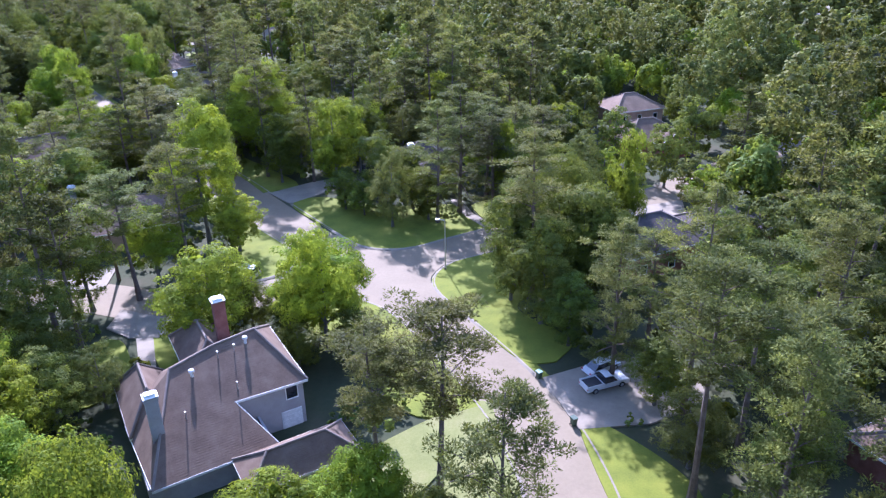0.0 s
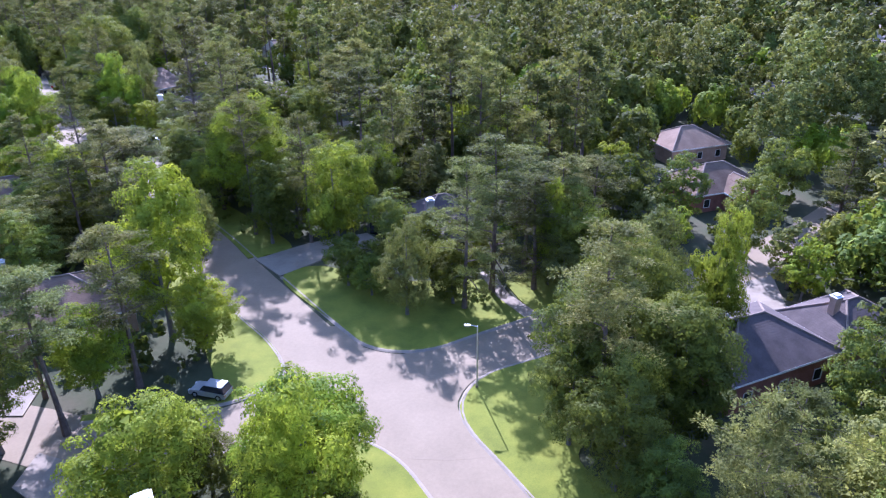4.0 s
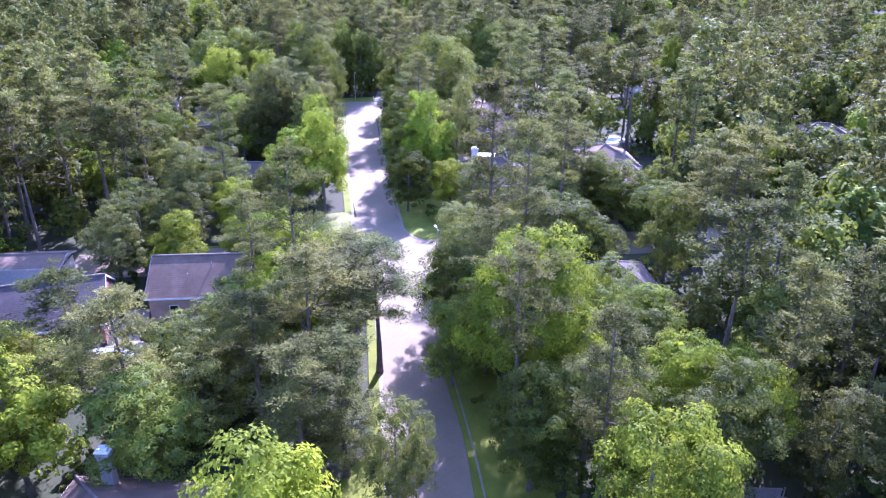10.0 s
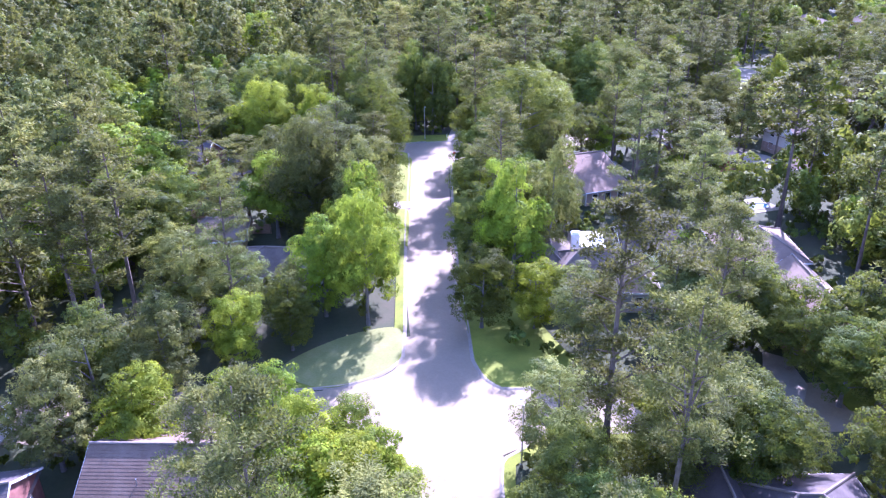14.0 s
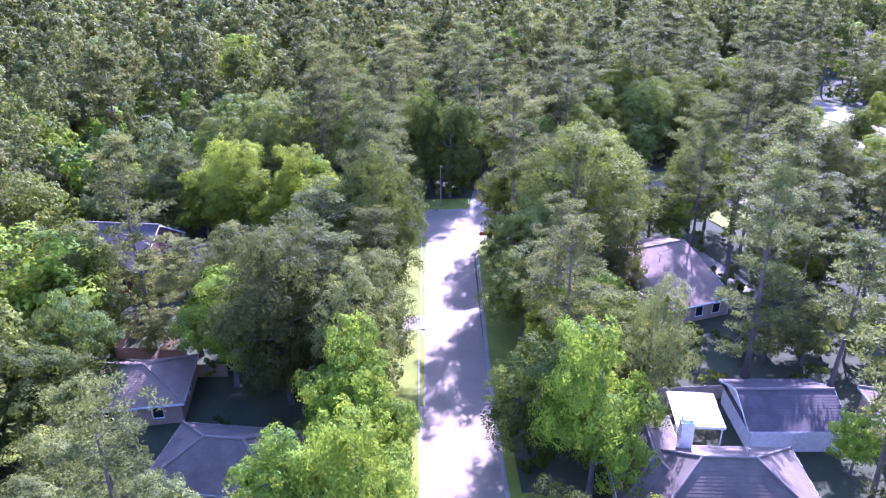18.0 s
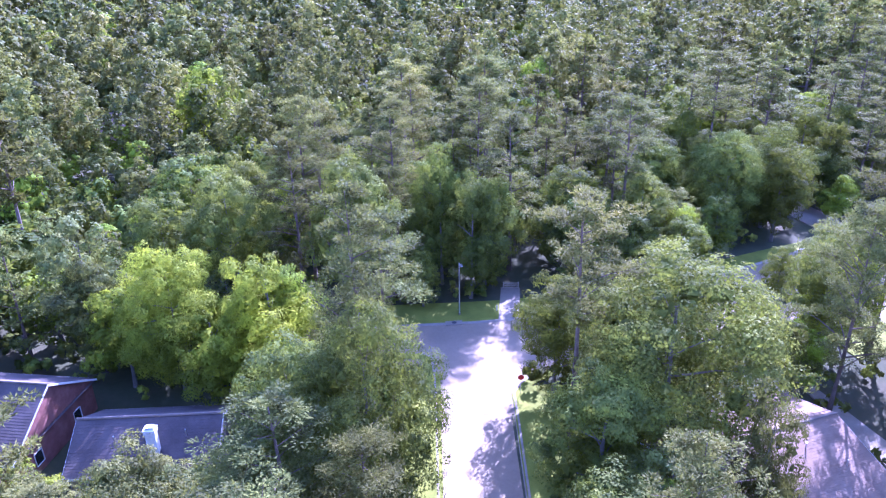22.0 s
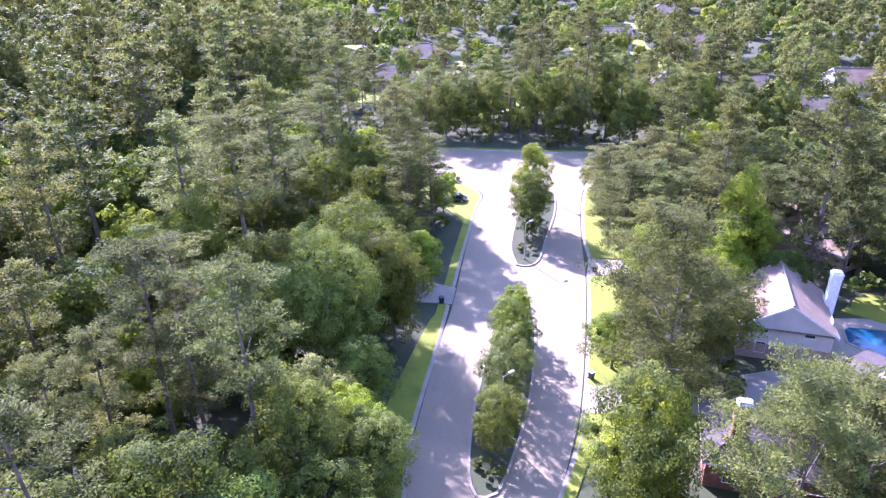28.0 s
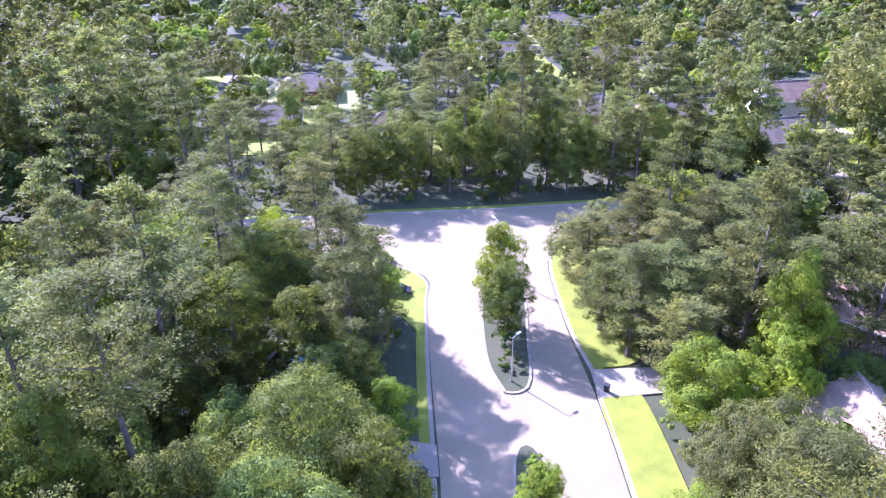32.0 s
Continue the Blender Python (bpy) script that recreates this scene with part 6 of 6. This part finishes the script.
def stop_sign(x, y, turn):
    ob = thing("stop_sign", "red octagonal stop sign on a thin metal post", "road sign", pose(x, y, 0.1, 0, 0, turn))
    part("post", rod((0, 0, 0), (0, 0, 2.2), 0.03, 0.03, 8), M["metal"], ob)
    bm = bmesh.new()
    for d, r in ((-0.035, 0.38), (-0.045, 0.34)):
        ring = [bm.verts.new((r * math.cos(math.tau * (k + 0.5) / 8), d, 2.4 + r * math.sin(math.tau * (k + 0.5) / 8))) for k in range(8)]
        bm.faces.new(ring)
        if d > -0.04:
            first = ring
    for k in range(8):
        bm.faces.new((first[k], first[(k + 1) % 8], ring[(k + 1) % 8], ring[k]))
    part("sign_plate", bm, plain("red_sign_paint", (0.5, 0.02, 0.025), 0.4), ob, "red sign face")


stop_sign(-127.4, 249.6, 37)
marker = thing("marker_post", "slim white marker post on the verge", "marker post", pose(-140.6, 264.6, 0.05))
part("post", boxes((-0.06, -0.06, 0, 0.06, 0.06, 1.1), bevel=0.02), M["white"], marker)
part("cap", boxes((-0.065, -0.065, 1.1, 0.065, 0.065, 1.16), bevel=0.02), M["blackplastic"], marker)
for x, y in ((-143.6, 258.2), (-139.4, 265.8)):
    inlet = thing("storm_drain", "concrete storm drain inlet with a dark cover", "storm drain", pose(x, y, 0.05, 0, 0, 43))
    part("slab", boxes((-1.2, -0.5, 0, 1.2, 0.5, 0.19), bevel=0.03), M["kerb"], inlet)
    part("cover", rod((0, 0, 0.19), (0, 0, 0.21), 0.34, 0.34, 18), M["blackplastic"], inlet, "dark iron cover")


# ---- vehicles ----
def car(x, y, turn, kind, paint, label, z=0.09):
    """A parked car: lofted body, glasshouse, wheels, lamps; length along y."""
    ob = thing({"pickup": "pickup_truck", "sedan": "sedan_car", "suv": "suv_car"}[kind], label, "car", pose(x, y, z, 0, 0, turn))
    L, W, H = {"pickup": (5.7, 2.0, 1.85), "sedan": (4.75, 1.82, 1.45), "suv": (4.8, 1.92, 1.78)}[kind]
    belt = H * 0.56
    if kind == "sedan":
        prof = [(-0.5, 0.34), (-0.49, 0.5), (-0.36, belt), (0.22, belt + 0.02), (0.47, belt * 0.86), (0.5, 0.5), (0.5, 0.32)]
        roof_line, glass_line = (-0.2, 0.1), (-0.36, 0.24)
    elif kind == "suv":
        prof = [(-0.5, 0.38), (-0.5, belt), (0.2, belt + 0.02), (0.45, belt * 0.9), (0.5, 0.6), (0.5, 0.36)]
        roof_line, glass_line = (-0.43, 0.06), (-0.49, 0.2)
    else:
        prof = [(-0.5, 0.5), (-0.5, belt), (0.2, belt + 0.03), (0.46, belt * 0.97), (0.5, 0.75), (0.5, 0.45)]
        roof_line, glass_line = (-0.07, 0.1), (-0.1, 0.22)
    bm = bmesh.new()
    rows = []
    for sx, tuck in ((-1, 0.93), (-1, 1.0), (1, 1.0), (1, 0.93)):
        rows.append([bm.verts.new((sx * W / 2 * tuck, t * L, zz + (0.0 if tuck == 1.0 else 0.05 if j in (2, 3, 4) else 0))) for j, (t, zz) in enumerate(prof)])
    n = len(prof)
    for a, b in zip(rows, rows[1:]):
        for j in range(n):
            bm.faces.new((a[j], a[(j + 1) % n], b[(j + 1) % n], b[j]))
    bm.faces.new(rows[0][::-1])
    bm.faces.new(rows[-1])
    bmesh.ops.recalc_face_normals(bm, faces=bm.faces[:])
    bmesh.ops.bevel(bm, geom=bm.edges[:], offset=0.04, segments=2, affect="EDGES")
    body = part("body", bm, M[paint], ob)
    g0, g1 = glass_line[0] * L, glass_line[1] * L
    r0, r1 = roof_line[0] * L, roof_line[1] * L
    bm = bmesh.new()
    lo = [bm.verts.new(p) for p in ((-W * 0.46, g0, belt), (W * 0.46, g0, belt), (W * 0.46, g1, belt), (-W * 0.46, g1, belt))]
    hi = [bm.verts.new(p) for p in ((-W * 0.38, r0, H - 0.05), (W * 0.38, r0, H - 0.05), (W * 0.38, r1, H - 0.05), (-W * 0.38, r1, H - 0.05))]
    for k in range(4):
        bm.faces.new((lo[k], lo[(k + 1) % 4], hi[(k + 1) % 4], hi[k]))
    bm.faces.new(hi)
    bmesh.ops.bevel(bm, geom=bm.edges[:], offset=0.03, segments=1, affect="EDGES")
    part("glasshouse", bm, M["pane"], ob, "dark tinted windows")
    part("roof_panel", boxes((-W * 0.38, r0, H - 0.05, W * 0.38, r1, H), bevel=0.024), M[paint], ob)
    if kind == "pickup":
        part("bed", boxes((-W * 0.43, -0.485 * L, belt + 0.005, W * 0.43, -0.12 * L, belt + 0.02)), M["blackplastic"], ob, "dark open cargo bed")
        for sx in (-1, 1):
            part("bed_rail", boxes((sx * W * 0.465 - 0.05, -0.495 * L, belt, sx * W * 0.465 + 0.05, -0.11 * L, belt + 0.2), bevel=0.02), M[paint], ob)
        part("tailgate", boxes((-W * 0.42, -0.5 * L, belt - 0.3, W * 0.42, -0.485 * L, belt + 0.2), bevel=0.006), M[paint], ob)
    for ty in (-0.31, 0.32):
        for sx in (-1, 1):
            xw, r = sx * W * 0.44, 0.38 if kind != "sedan" else 0.33
            tyre = part("wheel", rod((xw - 0.11, ty * L, r), (xw + 0.11, ty * L, r), r, r, 20), M["rubber"], ob)
            part("rim", rod((xw + sx * 0.09, ty * L, r), (xw + sx * 0.125, ty * L, r), r * 0.62, r * 0.55, 14), M["metal"], tyre, "bright wheel rim")
    for sx in (-1, 1):
        part("headlight", boxes((sx * W * 0.37 - 0.18, 0.478 * L, belt * 0.68, sx * W * 0.37 + 0.18, 0.5035 * L, belt * 0.68 + 0.14), bevel=0.01), M["white"], body, "clear headlight")
        part("tail_light", boxes((sx * W * 0.42 - 0.12, -0.5035 * L, belt * 0.72, sx * W * 0.42 + 0.12, -0.48 * L, belt * 0.72 + 0.16), bevel=0.01), plain("red_lens", (0.35, 0.01, 0.01), 0.3), body, "red tail light")
        part("mirror", boxes((sx * W * 0.53 - 0.1, g1 - 0.55, belt - 0.02, sx * W * 0.53 + 0.1, g1 - 0.4, belt + 0.14), bevel=0.02), M[paint], ob)
    return ob


car(18.3, 68.9, -68, "pickup", "carpaint_white", "white pickup truck with a dark open bed parked on the driveway")
car(18.6, 72.2, -60, "sedan", "carpaint_white", "white sedan parked beside a pickup truck")
car(-87.4, 133.4, -38, "suv", "carpaint_silver", "silver car parked on a driveway")
car(-112.0, 344.6, -50, "pickup", "carpaint_blue", "bright blue pickup truck parked under trees")
car(-114.6, 349.6, -50, "suv", "carpaint_silver", "silver car parked in shade under trees")
car(-122.0, 338.6, 30, "suv", "carpaint_dark", "dark car parked in shade under trees")
car(-126.0, 342.0, 40, "sedan", "carpaint_silver", "grey sedan parked under trees")
car(-93.6, 356.0, 65, "sedan", "carpaint_dark", "dark sedan parked on the verge under a pine")
car(-31.0, 98.0, 75, "suv", "carpaint_silver", "silver car parked on the shaded side street")


# ---- fences ----
def fence(points, label, material="wood", h=1.9):
    """A board fence: posts, rails and single boards."""
    x0, y0 = points[0]
    ob = thing("fence", label, "fence", pose(x0, y0, 0))
    for (ax, ay), (bx, by) in zip(points, points[1:]):
        n = max(1, int(math.hypot(bx - ax, by - ay) / 2.4))
        ang = math.atan2(by - ay, bx - ax)
        for k in range(n + 1):
            p = (ax + (bx - ax) * k / n - x0, ay + (by - ay) * k / n - y0)
            part("post", boxes((-0.05, -0.05, 0, 0.05, 0.05, h + 0.05)), M[material], ob, "", pose(*p, 0, 0, 0, math.degrees(ang)))
        l = math.hypot(bx - ax, by - ay)
        for z in (0.4, h - 0.35):
            part("rail", boxes((0, 0.05, z, l, 0.09, z + 0.09)), M[material], ob, "", pose(ax - x0, ay - y0, 0, 0, 0, math.degrees(ang)))
        board = None
        for k in range(int(l / 0.3)):
            m = pose(ax - x0 + math.cos(ang) * (k + 0.5) * 0.3, ay - y0 + math.sin(ang) * (k + 0.5) * 0.3, 0, 0, 0, math.degrees(ang))
            if board is None:
                bm = boxes((-0.138, -0.085, 0.05, 0.138, -0.06, h))
                board = part("board", bm, M[material], ob, "", m).data
            else:
                link("board", board, ob, "", m)
    return ob


fence([(-147.5, 187.0), (-139.6, 193.6), (-131.5, 199.5)], "tan wooden board fence round a back yard")
fence([(-139.6, 193.6), (-144.0, 201.0)], "tan wooden board fence beside the trees")
fence([(-86.5, 226.0), (-76.0, 235.0)], "grey wooden board fence behind a house", "palewood")
fence([(-97.2, 141.8), (-89.2, 131.2)], "grey wooden board fence beside a driveway", "palewood")
fence([(-17.5, 147.5), (-12.0, 150.5)], "grey wooden board fence between gardens", "palewood")
fence([(-46.0, 303.5), (-39.0, 290.0), (-44.0, 279.0)], "shaded brown board fence behind the pool")


# ---- pools and terraces ----
def pool(outline, deck, label):
    slab("terrace", deck, 0.09, M["drive"], "pale concrete pool terrace", "terrace", 0.2, "structure")
    ob = thing("swimming_pool", label, "pool", pose(outline[0][0], outline[0][1], 0))
    ox, oy = outline[0]
    line = spline([*[(x - ox, y - oy) for x, y in outline], (0, 0)], 0.5)
    bm = bmesh.new()
    f = bm.faces.new([bm.verts.new((x, y, 0.105)) for x, y in line[:-1]])
    if f.normal.z < 0:
        f.normal_flip()
    bmesh.ops.triangulate(bm, faces=[f])
    part("water", bm, M["water"], ob, "clear blue pool water")
    v = [(x, y, z) for d, z in ((0.06, 0.1), (0.06, 0.17), (-0.34, 0.17), (-0.34, 0.08)) for x, y in offset_line(line, d)]
    n = len(line)
    part_me = mesh_of("coping", v, [(j * n + k, j * n + k + 1, (j + 1) * n + k + 1, (j + 1) * n + k) for j in range(3) for k in range(n - 1)], M["kerb"])
    link("coping", part_me, ob, "pale stone coping")


pool([(-59.0, 296.6), (-56.6, 299.6), (-53.4, 298.4), (-51.4, 297.0), (-50.4, 293.6), (-52.6, 289.8), (-55.6, 290.6), (-57.6, 292.8)],
     [(-63.0, 296.0), (-57.0, 302.0), (-49.0, 299.5), (-48.0, 292.5), (-52.0, 285.5), (-62.5, 286.0)], "kidney-shaped swimming pool with blue water")
pool([(-69.4, 258.4), (-64.8, 263.6), (-62.6, 262.0), (-66.0, 258.0)], [(-72.8, 256.4), (-66.0, 266.0), (-60.6, 262.6), (-65.6, 255.4)], "small light-blue swimming pool beside a terrace")
pool([(41.0, 170.0), (44.4, 174.4), (46.6, 172.6), (43.4, 168.6)], [(38.6, 169.6), (44.0, 177.4), (49.6, 173.6), (43.8, 166.4)], "small light-blue swimming pool behind a house")


def patio_roof(x, y, turn, w, d, h, material, label):
    """A flat or low roof on posts."""
    ob = thing("patio_roof", label, "patio roof", pose(x, y, 0, 0, 0, turn))
    part("roof", boxes((-w / 2, -d / 2, h, w / 2, d / 2, h + 0.12), (-w / 2 - 0.04, -d / 2 - 0.04, h - 0.14, w / 2 + 0.04, -d / 2, h + 0.16), (-w / 2 - 0.04, d / 2, h - 0.14, w / 2 + 0.04, d / 2 + 0.04, h + 0.16)), M[material], ob)
    for sx in (-1, 1):
        for sy in (-1, 1):
            part("post", boxes((sx * w * 0.46 - 0.06, sy * d * 0.44 - 0.06, 0, sx * w * 0.46 + 0.06, sy * d * 0.44 + 0.06, h)), M["white"], ob, "white post")


patio_roof(-81.2, 222.6, 31, 5.0, 5.8, 3.3, "white", "white flat patio roof behind a grey-roofed house")
patio_roof(-94.4, 241.4, 35, 3.8, 3.6, 2.8, "pinkroof", "small pale garden pavilion on posts")
patio_roof(-63.5, 289.5, 12, 5.5, 3.0, 2.9, "darkroof", "dark covered walkway roof beside the pool")


def palm(x, y, h, seed):
    g = random.Random(seed)
    ob = thing("palm_tree", "small fan palm beside the fence", "palm", pose(x, y, 0))
    part("trunk", rod((0, 0, 0), (0.1, 0, h), 0.16, 0.12, 9), M["bark"], ob)
    for k in range(16):
        a, tilt = k * 2.4, g.uniform(-0.4, 0.8)
        d = Vector((math.cos(a) * math.cos(tilt), math.sin(a) * math.cos(tilt), math.sin(tilt)))
        side = d.cross(Vector((0, 0, 1))).normalized()
        bm = bmesh.new()
        c = bm.verts.new(Vector((0.1, 0, h)) + d * 0.5)
        for j in range(-4, 5):
            e = d + side * 0.16 * j
            p0 = bm.verts.new(Vector((0.1, 0, h)) + e * 0.9 + side * 0.04)
            p1 = bm.verts.new(Vector((0.1, 0, h)) + e.normalized() * 1.7 - Vector((0, 0, 0.2)))
            p2 = bm.verts.new(Vector((0.1, 0, h)) + e * 0.9 - side * 0.04)
            bm.faces.new((c, p0, p1, p2))
        part("frond", bm, M["lime"], ob)


palm(-52.0, 303.5, 3.2, 1)
palm(-47.0, 300.5, 3.6, 2)


fence([(-17.4, 143.6), (-9.4, 139.6)], "dark glass pool screen with a pale rail", "pane", 2.4)
fence([(-152.7, 200.4), (-146.7, 193.6), (-138.4, 198.6)], "tan wooden board fence round a back yard", "wood", 1.8)


def mailbox_unit(x, y, turn):
    """A pale cluster mailbox on a pedestal."""
    ob = thing("mailbox", "pale grey cluster mailbox on a pedestal by the kerb", "mailbox", pose(x, y, 0.05, 0, 0, turn))
    part("pedestal", boxes((-0.12, -0.12, 0, 0.12, 0.12, 0.6), (-0.35, -0.35, 0, 0.35, 0.35, 0.06), bevel=0.01), M["metal"], ob)
    part("cabinet", boxes((-0.4, -0.25, 0.6, 0.4, 0.25, 1.55), bevel=0.03), M["white"], ob)
    part("hood", boxes((-0.44, -0.3, 1.55, 0.44, 0.28, 1.62), bevel=0.02), M["metal"], ob, "grey metal hood")
    for c in range(2):
        for r in range(3):
            part("box_door", boxes((-0.36 + c * 0.37, -0.27, 0.66 + r * 0.29, -0.02 + c * 0.37, -0.248, 0.92 + r * 0.29)), M["siding"], ob)


def garden_gate(x, y, turn):
    """A low pale gate where the path meets the woods."""
    ob = thing("gate", "low weathered pale gate across a woodland path", "gate", pose(x, y, 0.05, 0, 0, turn))
    for k in (-1, 1):
        part("post", boxes((k * 1.15 - 0.06, -0.06, 0, k * 1.15 + 0.06, 0.06, 1.2), bevel=0.01), M["palewood"], ob)
    for k in range(3):
        part("rail", boxes((-1.1, -0.03, 0.25 + 0.35 * k, 1.1, 0.03, 0.37 + 0.35 * k), bevel=0.01), M["palewood"], ob)


mailbox_unit(-129.6, 273.4, 45)
garden_gate(-142.6, 271.6, 36)
slab("path_mark", [(-139.9, 265.3), (-138.5, 266.0), (-138.9, 267.2), (-140.3, 266.4)], 0.086, M["joint"], "dark diamond-shaped patch in a concrete path", "path mark", 0.02)
